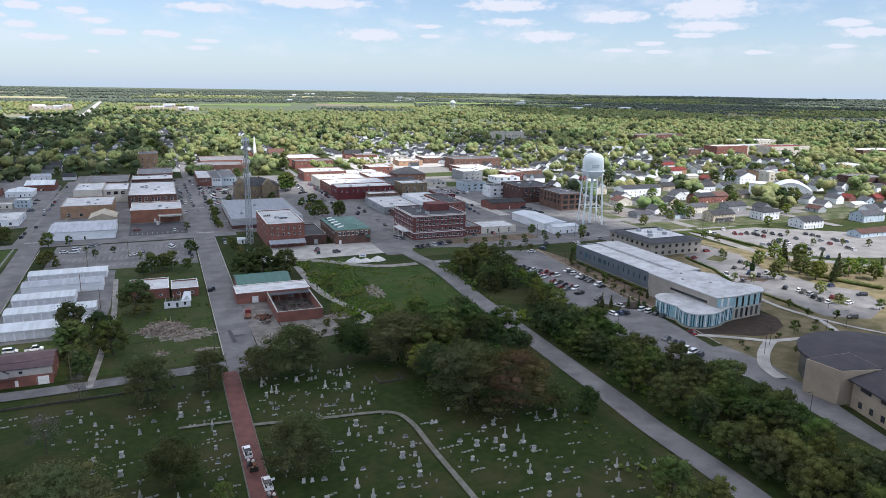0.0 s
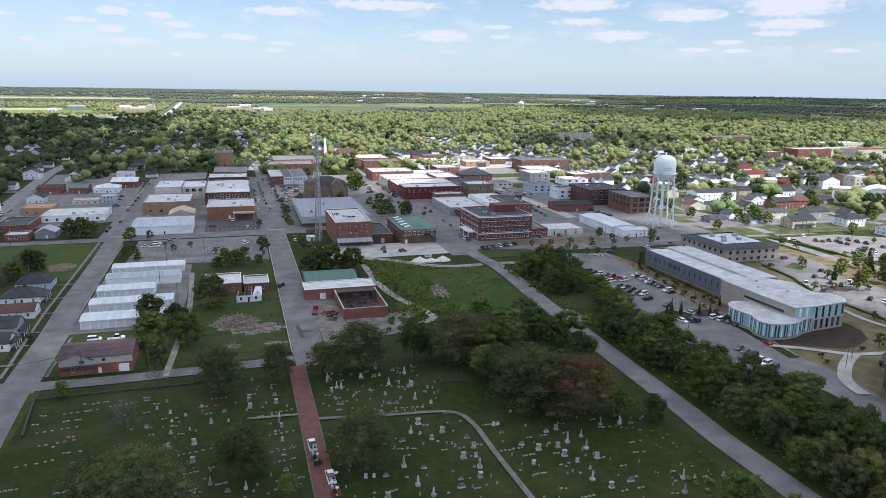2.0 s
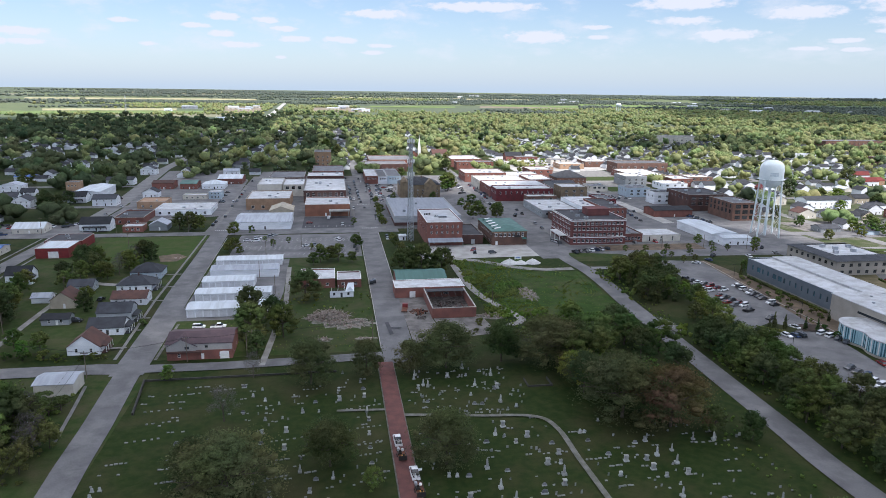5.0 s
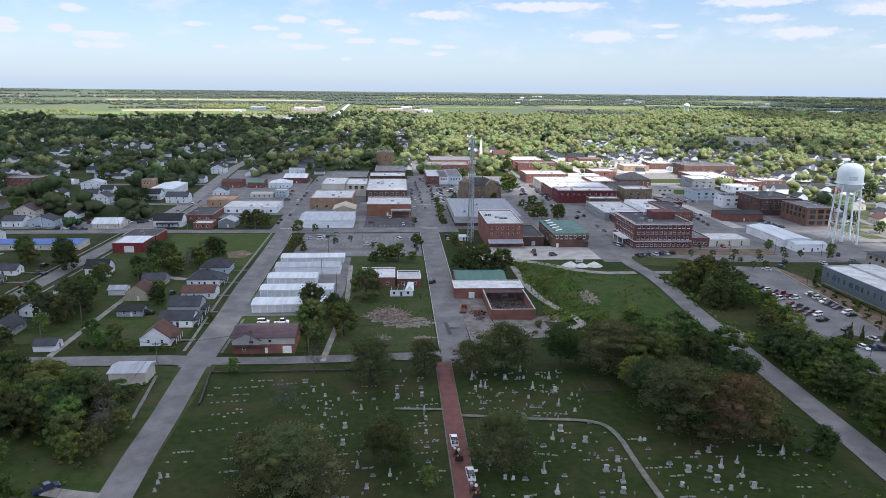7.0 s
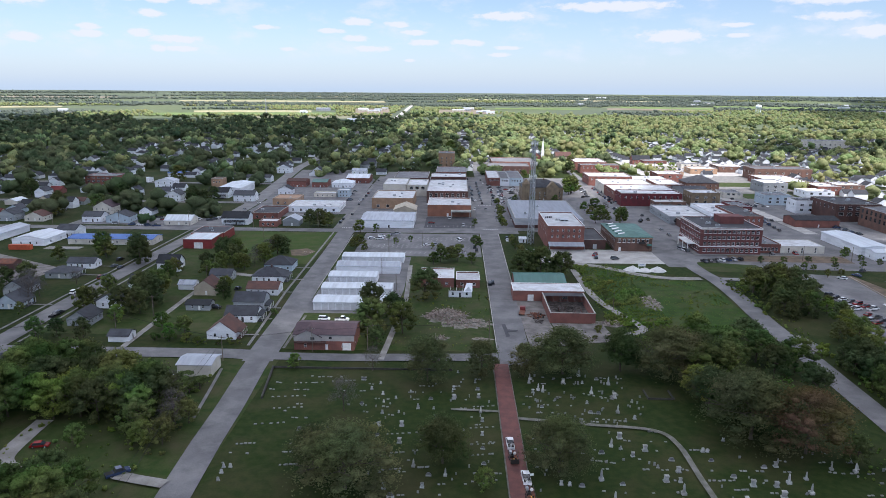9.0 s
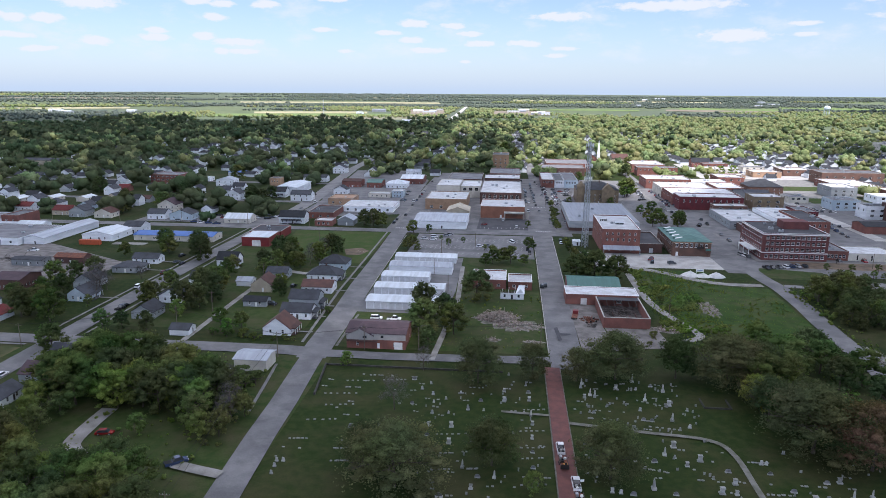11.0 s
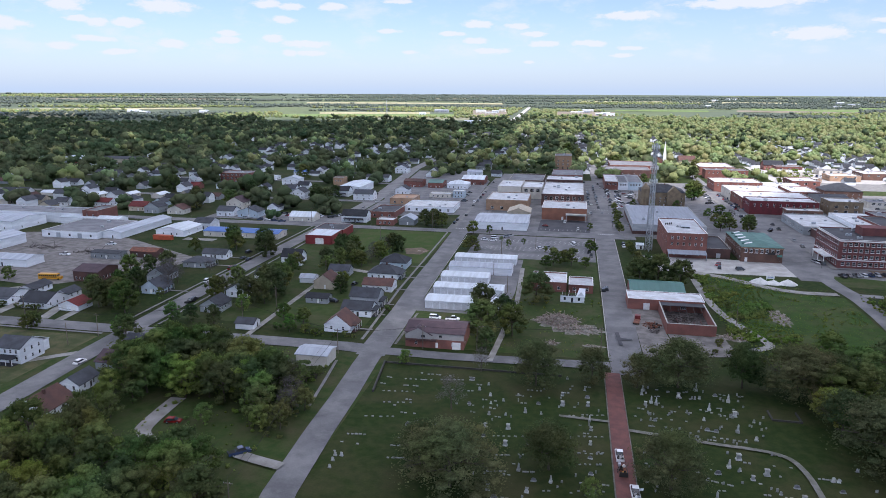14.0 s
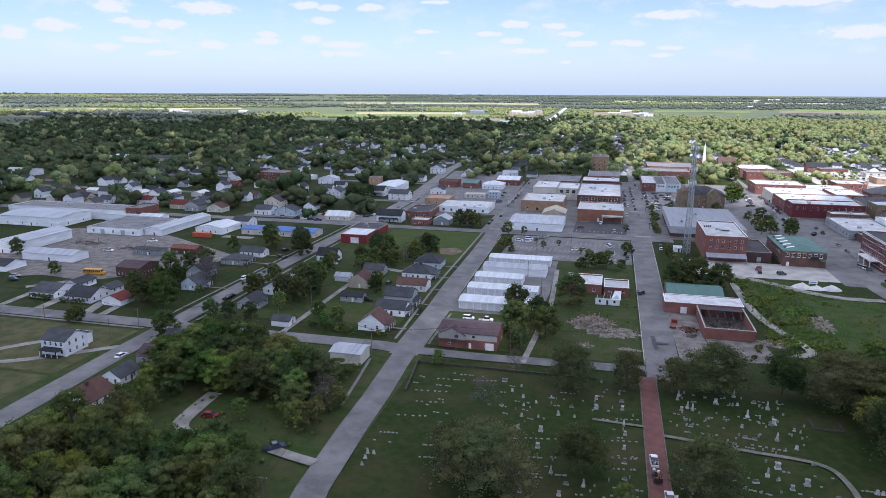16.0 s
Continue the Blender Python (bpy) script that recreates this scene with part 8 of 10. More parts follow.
def scatter_far():
    spots, sizes = [], []
    while len(spots) < 12500:
        r = math.sqrt(far_rng.uniform(380 ** 2, 2400 ** 2))
        a = far_rng.uniform(-54, 60)
        x, y = r * math.sin(radians(a)), r * math.cos(radians(a))
        if keep_off(x, y):
            continue
        dense = 0.75 + 0.5 * noise.noise((x / 160, y / 160, 3))
        if r < 1100:
            dense *= 0.62 if x > 100 else 0.8
        if r > 1700:
            dense *= 1.0 if noise.noise((x / 500, y / 250, 9)) > -0.15 else 0.1
        if r > 1950 and x < 150 and noise.noise((x / 300, y / 120, 4)) < 0.25:
            continue
        if far_rng.random() > dense:
            continue
        if any(b_[0] < x < b_[2] and b_[1] < y < b_[3] for b_ in PLOTS.get((int(x // 40), int(y // 40)), ())):
            continue
        if -430 < x < -80 and y < 720 and far_rng.random() > 0.72 or x > 300 and x < 620 and y < 640 and far_rng.random() > 0.85:
            continue
        if any((x - hx) ** 2 + (y - hy - 0) ** 2 < 100 or abs(x - hx) < 7 and -15 < y - hy < 0 for hx, hy in near_spots(x, y)):
            continue
        spots.append((x, y, 0.0))
        sizes.append(far_rng.choice((7.5, 10, 12, 13.5, 15, 16.5)) * far_rng.uniform(0.9, 1.1) * (1.0 if r < 1200 else 1.1))
    return spots, sizes


sp, sz = scatter_far()
dist = [math.hypot(p[0], p[1]) for p in sp]
# darker crowns mixed at random, mostly west, to deepen the shade there by colour
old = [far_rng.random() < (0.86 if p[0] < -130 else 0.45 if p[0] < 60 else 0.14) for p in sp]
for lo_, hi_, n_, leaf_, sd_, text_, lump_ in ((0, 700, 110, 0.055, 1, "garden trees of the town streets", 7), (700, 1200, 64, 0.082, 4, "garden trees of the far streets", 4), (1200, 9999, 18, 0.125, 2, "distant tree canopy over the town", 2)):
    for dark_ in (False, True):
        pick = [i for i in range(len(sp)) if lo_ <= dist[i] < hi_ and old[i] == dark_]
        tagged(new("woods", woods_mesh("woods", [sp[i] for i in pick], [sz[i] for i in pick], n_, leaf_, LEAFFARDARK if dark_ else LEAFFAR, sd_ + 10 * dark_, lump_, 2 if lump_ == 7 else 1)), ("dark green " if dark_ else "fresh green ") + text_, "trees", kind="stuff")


def belts():
    """Woods, hedgerows and woodlots out to the skyline; the fresh ones nearer, the haze-toned ones beyond."""
    near_, far_ = ([], []), ([], [])
    tries = 0
    while len(near_[0]) + len(far_[0]) < 27000 and tries < 200000:
        tries += 1
        r, a = 2300 + 2450 * far_rng.random() ** 0.8, radians(far_rng.uniform(-56, 62))
        x, y = r * math.sin(a), r * math.cos(a)
        if in_clearing(x, y) or abs(x + 200 + (y - 2200) * 0.016) < (24 if y < 3200 else 0):
            continue
        band = noise.noise((a * 3.2, r / 210, 5)) + 0.45 * noise.noise((a * 14, r / 90, 8))
        if band < (-0.40 if a > 0.35 else -0.26 if r < 2900 and a > 0.2 else -0.10):
            continue
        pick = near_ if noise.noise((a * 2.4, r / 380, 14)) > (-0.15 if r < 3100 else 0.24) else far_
        pick[0].append((x, y, land_height(x, y) - 0.5))
        pick[1].append(far_rng.uniform(7, 12))
    return near_, far_


for (sp_, sz_), m_, text_ in zip(belts(), (LEAFFAR, LEAFBELT), ("fresh green woods beyond the town", "hazy blue green hedgerows and woodlots on the skyline")):
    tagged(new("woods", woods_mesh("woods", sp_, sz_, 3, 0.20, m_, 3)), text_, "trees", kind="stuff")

for x, y, k, q in ((101, 606, "maple", 1.2), (-200, 509, "ash", 1.1), (-194, 514, "ash", 1.0), (-270, 538, "ash", 1.1), (-276, 668, "oak", 1.0), (-228, 656, "ash", 1.0), (-288, 479, "ash", 1.0), (-146, 800, "ash", 1.1), (-213, 681, "ash", 1.1), (-11, 1019, "oak", 1.1), (5, 940, "ash", 1.1), (52, 879, "oak", 0.9), (137, 836, "maple", 1.0), (81, 588, "maple", 0.7), (69, 710, "street", 0.8), (105, 490, "street", 0.8), (106, 522, "street", 0.8), (99, 498, "street", 0.6), (112, 512, "bare", 0.8), (114, 470, "maple", 0.8), (118, 482, "ash", 0.7), (98, 520, "street", 0.6), (48, 560, "street", 0.5), (50, 578, "bare", 0.8), (-92, 447, "ash", 0.85), (-99, 449, "ash", 0.8), (-86, 446, "maple", 0.7),
                   (12, 452, "sapling", 1.0), (30, 470, "sapling", 1.1), (31, 490, "sapling", 1.1), (31, 512, "sapling", 1.0), (32, 540, "sapling", 1.0), (36, 372, "street", 0.5), (34, 384, "sapling", 1.2), (33, 398, "sapling", 1.1),
                   (250, 470, "street", 0.45), (266, 480, "street", 0.4), (216, 585, "street", 0.7), (226, 770, "streetlight", 1.1), (242, 776, "streetlight", 1.1), (124, 760, "ash", 1.0), (-62, 428, "street", 0.7), (-52, 430, "sapling", 1.0),
                   (-216, 548, "ash", 0.9), (-200, 552, "ash", 0.8), (-250, 520, "ash", 0.9), (-282, 577, "ash", 1.1), (-296, 570, "oak", 0.8), (-300, 500, "ash", 1.0), (-356, 557, "ash", 1.1), (-285, 471, "maple", 0.7), (-270, 500, "oak", 0.8)):
    plant(k, x, y, q)
# small trees along the lot beside the hotel and by the mulch beds
for x, y in ((164, 360), (176, 359), (190, 361), (203, 360), (221, 366), (226, 357), (240, 352), (214, 352), (198, 349), (181, 347), (168, 346)):
    plant("sapling", x, y, 0.75, 1.1)
plant("fresh", 218, 376, 0.5)
plant("fresh", 247, 362, 0.55)

# weeds and tall grass that roughen the open ground
tuft = random.Random(8)
spots, sizes = [], []
for x0, y0, x1, y1, n, lo_, hi_ in ((61, 256, 86, 350, 1500, 0.4, 1.0), (84, 256, 120, 334, 900, 0.2, 0.45), (-50, 230, 14, 300, 260, 0.3, 0.7), (98, 90, 111, 250, 220, 0.4, 1.0), (128, 100, 136, 330, 260, 0.5, 1.3), (-115, 110, -77, 215, 260, 0.4, 1.0), (66, 230, 113, 258, 450, 0.5, 1.2)):
    for i in range(n):
        x, y = tuft.uniform(x0, x1), tuft.uniform(y0, y1)
        if 85 < x < 112 and y > 335:
            continue
        spots.append((x, y, 0.0))
        sizes.append(tuft.uniform(lo_, hi_) * (1.5 if noise.noise((x / 14, y / 14, 2)) > 0.1 else 0.7))
tagged(new("weeds", woods_mesh("weeds", spots, sizes, 12, 0.26, LEAFLIGHT, 5)), "tufts of tall green weeds", "weeds", kind="stuff")

# ---- water towers and masts ----


def water_tower(x, y, h, r, label, legs=4):
    top = thing("water_tower", x, y, label, "water tower")
    z0 = h * 0.68
    tank = Shape().lathe([(0.8, z0 - r * 0.28), (r * 0.55, z0 - r * 0.18), (r * 0.9, z0 + r * 0.15), (r, z0 + r * 0.5), (r, h - r * 0.75), (r * 0.93, h - r * 0.42), (r * 0.7, h - r * 0.15), (r * 0.35, h - 0.05), (0.3, h)], 32)
    part("tank", tank, TANKPAINT, top, smooth=True)
    part("balcony", Shape().lathe([(r + 0.02, z0 + r * 0.5), (r + 1.0, z0 + r * 0.5), (r + 1.0, z0 + r * 0.5 + 0.15), (r + 0.02, z0 + r * 0.5 + 0.15)], 32), TANKPAINT, top)
    part("riser", Shape().lathe([(0.9, 0), (0.9, z0 - r * 0.25)], 12), TANKPAINT, top)
    feet = []
    for i in range(legs):
        a = i * math.tau / legs + 0.5
        p, q = Vector((math.cos(a) * (r + 2.2), math.sin(a) * (r + 2.2), 0)), Vector((math.cos(a) * (r - 0.1), math.sin(a) * (r - 0.1), z0 + r * 0.5))
        feet.append((p, q))
        part("leg", Shape().tube(p, q, 0.55, 0.5, 10), TANKPAINT, top)
    for (p, q), (s, t) in zip(feet, feet[1:] + feet[:1]):
        for k0, k1 in ((0.0, 0.33), (0.33, 0.66), (0.66, 0.97)):
            a0, a1, b0, b1 = p.lerp(q, k0), p.lerp(q, k1), s.lerp(t, k0), s.lerp(t, k1)
            part("brace", Shape().tube(a0, b1, 0.07, 0.07, 4), TANKPAINT, top)
            part("brace", Shape().tube(b0, a1, 0.07, 0.07, 4), TANKPAINT, top)
            part("strut", Shape().tube(a1, b1, 0.16, 0.16, 5), TANKPAINT, top)
    part("ladder", Shape().tube(feet[0][0] * 0.97, feet[0][1] * 0.97, 0.12, 0.12, 4), GALVANISED, top)
    part("vent", Shape().lathe([(0.5, h), (0.5, h + 0.8), (0.7, h + 0.9), (0.1, h + 1.3)], 10), TANKPAINT, top)
    for i in range(16):      # unreadable blue lettering, as plain bars on the tank's side
        a = radians(-128 + (i % 8) * 5.2)
        z = z0 + r * 0.86 + (1.1 if i < 8 else -0.2)
        c, s = math.cos(a), math.sin(a)
        part("letter_bar", Shape().prism([(c * (r + 0.03) + s * 0.25, s * (r + 0.03) - c * 0.25), (c * (r + 0.03) - s * 0.25, s * (r + 0.03) + c * 0.25), (c * (r - 0.2) - s * 0.25, s * (r - 0.2) + c * 0.25), (c * (r - 0.2) + s * 0.25, s * (r - 0.2) - c * 0.25)], z, z + 0.85), BLUESIDING, top)
    return top


water_tower(275.0, 395.2, 49.0, 7.2, "pale blue grey water tower on braced legs")
water_tower(1120, 2620, 46, 11, "distant white water tower above the trees")


def lattice_mast(x, y, h, base, label, dishes=True):
    top = thing("radio_mast", x, y, label, "mast")
    corners = [Vector((math.cos(a), math.sin(a), 0)) for a in (0.5, 2.6, 4.7)]
    for c in corners:
        part("leg", Shape().tube(c * base, c * base * 0.45 + Vector((0, 0, h)), 0.26, 0.20, 6), GALVANISED, top)
    n = int(h / 3)
    sh = Shape()
    for i in range(n):
        k0, k1 = i / n, (i + 1) / n
        for c, d in zip(corners, corners[1:] + corners[:1]):
            a0, a1 = c * base * (1 - 0.55 * k0) + Vector((0, 0, h * k0)), c * base * (1 - 0.55 * k1) + Vector((0, 0, h * k1))
            b0, b1 = d * base * (1 - 0.55 * k0) + Vector((0, 0, h * k0)), d * base * (1 - 0.55 * k1) + Vector((0, 0, h * k1))
            sh.tube(a0, b1, 0.10, 0.10, 4)
            sh.tube(b0, a1, 0.10, 0.10, 4)
            sh.tube(a1, b1, 0.10, 0.10, 4)
    part("lattice", sh, GALVANISED, top)
    if dishes:
        for zz in (0.97, 0.78, 0.66):
            for i in range(9):
                a = i * math.tau / 9
                part("antenna", Shape().box(math.cos(a) * 2.1 - 0.16, math.sin(a) * 2.1 - 0.16, h * zz - 1.2, math.cos(a) * 2.1 + 0.16, math.sin(a) * 2.1 + 0.16, h * zz + 1.0), TRIM, top)
            part("platform", Shape().lathe([(2.0, h * zz - 0.3), (2.0, h * zz - 0.1)], 12), GALVANISED, top)
    return top


lattice_mast(44.6, 401.7, 62, 2.2, "grey lattice radio mast with white antennas")
lattice_mast(-640, 2300, 60, 2.5, "distant thin radio mast", False)
house("white equipment hut at the mast's foot", 38, 404, 42, 410, 2.6, 0.6, "x", WHITE, METALWHITE, wins=False, name="equipment_hut", category="hut")

# ---- vehicles ----
CAR_COLOURS = [(0.75, 0.75, 0.75), (0.75, 0.75, 0.75), (0.02, 0.02, 0.022), (0.025, 0.027, 0.03), (0.09, 0.095, 0.10), (0.32, 0.33, 0.34), (0.20, 0.012, 0.012), (0.03, 0.05, 0.11), (0.06, 0.06, 0.065), (0.10, 0.09, 0.08)]


def car_model(name, label, length, width, height, hood, trunk, cargo=False, pairs=False):
    """A parked car: shaped body, glazed cabin, roof, wheels with rims, lamps."""
    top = thing(name, 0, 0, label, "car", "parked cars")
    L, W = length / 2, width / 2
    z1, z2 = height * 0.56, height
    body = Shape()
    prof = [(-L, 0.32), (-L + 0.08, z1 * 0.92), (-L + trunk, z1), (L - hood, z1 * 1.02), (L - 0.12, z1 * 0.82), (L, 0.34)]
    k, n = len(body.v), len(prof)
    body.v += [(x, -W if z < z1 * 0.7 else -W * 0.93, z) for x, z in prof] + [(x, W if z < z1 * 0.7 else W * 0.93, z) for x, z in prof]
    body.f += [tuple(range(k, k + n)), tuple(range(k + 2 * n - 1, k + n - 1, -1))] + [(k + i, k + n + i, k + n + (i + 1) % n, k + (i + 1) % n) for i in range(n)]
    part("body", body, CARPAINT, top)
    r0, r1 = (-L + trunk * 0.55 if not cargo else -L + trunk), L - hood * 0.86
    t0, t1 = (r0 + 0.45 if trunk > 0.5 else r0 + 0.12), r1 - 0.75
    cab = Shape()
    lowr, upr = [(r0, -W * 0.9), (r1, -W * 0.9), (r1, W * 0.9), (r0, W * 0.9)], [(t0, -W * 0.74), (t1, -W * 0.74), (t1, W * 0.74), (t0, W * 0.74)]
    a = [(x, y, z1) for x, y in lowr]
    b = [(x, y, z2 - 0.07) for x, y in upr]
    for i in range(4):
        cab.poly(a[i], a[(i + 1) % 4], b[(i + 1) % 4], b[i])
    part("glazing", cab, GLASS, top)
    roof = Shape()
    c = [(x * 1.0, y * 1.04, z2) for x, y in upr]
    for i in range(4):
        roof.poly(b[i], b[(i + 1) % 4], c[(i + 1) % 4], c[i])
    roof.poly(*c)
    part("roof", roof, CARPAINT, top)
    axle = Shape()
    for x in (-L * 0.6, L * 0.62):
        for y in (-W + 0.1, W - 0.1):
            tyre = axle if pairs else Shape()
            tyre.tube((x, y - 0.11, 0.33), (x, y + 0.11, 0.33), 0.33, 0.33, 12)
            k = len(tyre.f)
            tyre.tube((x, y - 0.115, 0.33), (x, y + 0.115, 0.33), 0.19, 0.19, 8)
            if not pairs:
                wheel = tyre.mesh("wheel", TYRE)
                wheel.materials.append(GALVANISED)
                for q in wheel.polygons[k:]:
                    q.material_index = 1
                part("wheel", wheel, None, top)
    if pairs:
        part("wheels", axle, TYRE, top)
    for y in (-W * 0.7, W * 0.7) if cargo and not pairs else ():
        part("headlight", Shape().box(L - 0.09, y - 0.2, z1 * 0.6, L - 0.01, y + 0.2, z1 * 0.76), TRIM, top)
    if cargo:
        part("cargo_bed", Shape().box(-L + 0.15, -W * 0.82, z1 - 0.02, -L + trunk - 0.1, W * 0.82, z1 + 0.02), TYRE, top)
    return top


def paint(ob, colour, base):
    """Gives the painted panels of a car their colour."""
    for o in LAST if ob is not base else FAMILY[base]:
        if o.name.startswith(("body", "roof")):
            o.color = (*colour, 1)


COLOUR_NAMES = ["white", "white", "black", "black", "dark grey", "silver", "red", "dark blue", "grey", "brown grey"]
CARS = {}
for far in (False, True):
    end = "_far" if far else ""
    CARS["sedan" + end] = car_model("car", "parked sedan on the asphalt", 4.7, 1.82, 1.45, 1.25, 0.95, pairs=far)
    CARS["suv" + end] = car_model("car", "parked sport utility vehicle", 4.7, 1.9, 1.75, 1.1, 0.25, pairs=far)
    CARS["pickup" + end] = car_model("pickup_truck", "parked pickup truck with open bed", 5.7, 1.98, 1.85, 1.35, 2.0, True, pairs=far)
fresh_cars = set(CARS)
cr = random.Random(9)


def park(kind, x, y, turn, colour=None):
    kind = kind or cr.choice(("sedan", "suv", "suv", "sedan", "pickup"))
    i = cr.randrange(len(CAR_COLOURS)) if colour is None else colour
    m = pose(x, y, 0.12, 0, 0, turn)
    plain = kind
    if math.hypot(x, y) > 300:
        kind += "_far"
    FAMILY.setdefault(CARS[kind], (CARS[kind], *CARS[kind].children_recursive))
    if kind in fresh_cars:
        fresh_cars.discard(kind)
        ob = CARS[kind]
        ob.matrix_basis = m
    else:
        ob = clone(CARS[kind], m)
    tagged(ob, "%s %s standing on the asphalt" % (COLOUR_NAMES[i], {"sedan": "sedan car", "suv": "sport utility vehicle", "pickup": "pickup truck"}[plain]))
    paint(ob, CAR_COLOURS[i], CARS[kind])
    return ob


def row(x0, y0, x1, y1, n, turn, skip=0.1):
    """A row of parked cars."""
    for i in range(n):
        if cr.random() > skip:
            t = i / max(1, n - 1)
            park(None, x0 + (x1 - x0) * t + cr.uniform(-0.2, 0.2), y0 + (y1 - y0) * t + cr.uniform(-0.2, 0.2), turn + cr.uniform(-3, 3) + cr.choice((0, 180)))


# campus lot
row(170, 301, 178, 281, 7, 20)
row(169, 288, 174, 258, 9, 20)
row(168, 266, 174.5, 240, 8, 20)
row(188.5, 287, 188, 257, 11, 10)
row(166, 222, 174, 220.5, 4, 100)
row(184, 222, 187, 212, 4, 20)
row(170, 190, 169, 172, 6, 20)
park("sedan", 177.7, 229.6, 110, 0)
park("sedan", 183.8, 191.9, 80, 6)
for x, y in ((191.7, 330.4), (202, 336), (210, 345), (230, 342), (250, 360), (250, 347.5)):
    park(None, x, y, cr.uniform(0, 180))
# campus lots behind
for x, y, t in ((331.8, 340.6, 70), (332, 336.5, 70), (348, 345, 60), (345.5, 332.3, 60), (348, 329.5, 60), (353.6, 330, 60), (357, 327.6, 60), (365.5, 333.5, 60), (355.8, 323.4, 60), (356.6, 319.2, 60), (367.7, 328.9, 60), (369, 323.4, 60),
                (370.6, 318.4, 60), (358, 308.3, 60), (351.8, 303.3, 60), (359.6, 304, 60), (353, 296.5, 60), (371.6, 307.3, 60), (353.3, 290.2, 60), (355, 286.2, 60), (352.7, 282, 60), (390, 315.8, 60), (391.3, 311.6, 60), (392, 307.6, 60),
                (381.3, 297.1, 60), (394, 298.2, 60), (391.2, 293.9, 60), (395.4, 290.5, 60), (336, 300.6, 60), (339.8, 299, 60), (379.5, 289.3, 60), (361, 279.4, 60), (379, 276.8, 60), (378.7, 272.9, 60), (338.3, 269.4, 40), (346.3, 263.8, 40),
                (351.4, 260.4, 40), (290.3, 298.7, 10), (271.4, 287.9, 20), (288.6, 271.3, 30), (276, 263, 30), (261.4, 253.7, 60), (260.3, 241.6, 30), (274.3, 251.6, 40), (275.5, 246.5, 40), (283.7, 249.5, 40), (284.8, 238.9, 30), (270, 225.4, 30),
                (273.3, 220.6, 20), (272.2, 217.4, 20), (272.6, 214, 20), (270.4, 209.9, 20), (269.3, 205.6, 20), (270.3, 202.4, 20), (278.5, 206.9, 20), (294.5, 220.6, 10), (277.8, 198.3, 10), (294.9, 204.8, 160), (260.6, 183.5, 170)):
    park(None, x, y, t)
# downtown
row(134.5, 361, 156, 367, 7, 100, 0)
row(131, 391, 133, 386, 3, 100, 0)
row(180, 382, 200, 382, 4, 90, 0.3)
row(37, 550, 40, 676, 24, 30, 0.35)
row(31, 560, 30, 660, 16, 150, 0.5)
row(60, 610, 54, 590, 6, 10, 0.3)
row(52, 640, 44, 560, 12, 10, 0.4)
row(10.6, 387, 11.4, 378, 2, 90, 0)
row(34, 468, 44, 486, 3, 80, 0)
row(113, 590, 116, 640, 9, 20, 0.4)
row(134, 640, 131, 560, 12, 160, 0.35)
row(216, 545, 250, 548, 11, 80, 0.15)
row(136, 430, 137, 500, 9, 90, 0.45)
row(66, 372, 100, 374, 4, 60, 0.4)
row(213, 430, 222, 520, 10, 85, 0.4)
row(222, 558, 246, 560, 8, 80, 0.2)
row(20, 545, 18, 670, 16, 90, 0.35)
row(-78, 560, -79, 680, 8, 90, 0.4)
row(236, 585, 236, 700, 9, 90, 0.4)
row(-255, 462, -210, 470, 9, 80, 0.2)
row(208, 512, 226, 486, 8, 80, 0.3)
for x, y, t, k, c in ((-52.5, 410, 10, "sedan", 0), (-47.5, 408.5, 10, "pickup", 0), (-47, 416, 10, "suv", 0), (-40, 421, 10, "sedan", 5), (-17.5, 393, 30, "sedan", 0), (-13, 394, 30, "suv", 5),
                      (1.5, 409, 70, "suv", 0), (-17.6, 462, 0, "sedan", 6), (-5, 480, 90, "suv", 0), (4.4, 455.5, 90, "sedan", 0), (-80, 471, 90, "sedan", 2), (-80, 459, 90, "suv", 2),
                      (-78, 534, 90, "sedan", 4), (-80, 554, 90, "suv", 0), (-89, 554, 0, "suv", 4), (-92, 590, 0, "sedan", 3), (-92, 607, 0, "sedan", 3), (-179, 348, 80, "suv", 2), (-175.7, 335, 80, "sedan", 4),
                      (-170, 315, 84, "suv", 2), (-161, 257, 84, "pickup", 2), (-160.6, 188, 86, "sedan", 0), (-282, 264, 20, "sedan", 5), (-277, 258, 20, "suv", 2), (-276, 322, 0, "pickup", 0),
                      (17.3, 313, 90, "suv", 3), (-161.2, 260.5, 88, "sedan", 3), (-171.2, 312.8, 90, "suv", 6), (-170.9, 331.8, 90, "sedan", 2), (-170.8, 288.5, 90, "suv", 0), (-268, 350, 20, "pickup", 0), (-45.3, 257, 0, "pickup", 0), (-52.5, 257.4, 0, "suv", 0), (-100.5, 270, 0, "suv", 2), (-106, 156, 10, "sedan", 6), (-80, 144, 40, "pickup", 7), (-100, 298, 80, "sedan", 3),
                      (125, 510, 90, "sedan", 4), (131, 480, 90, "suv", 2), (-229, 312, 0, "sedan", 2), (20, 600, 90, "suv", 2), (22, 520, 90, "sedan", 5)):
    park(k, x, y, t, c)
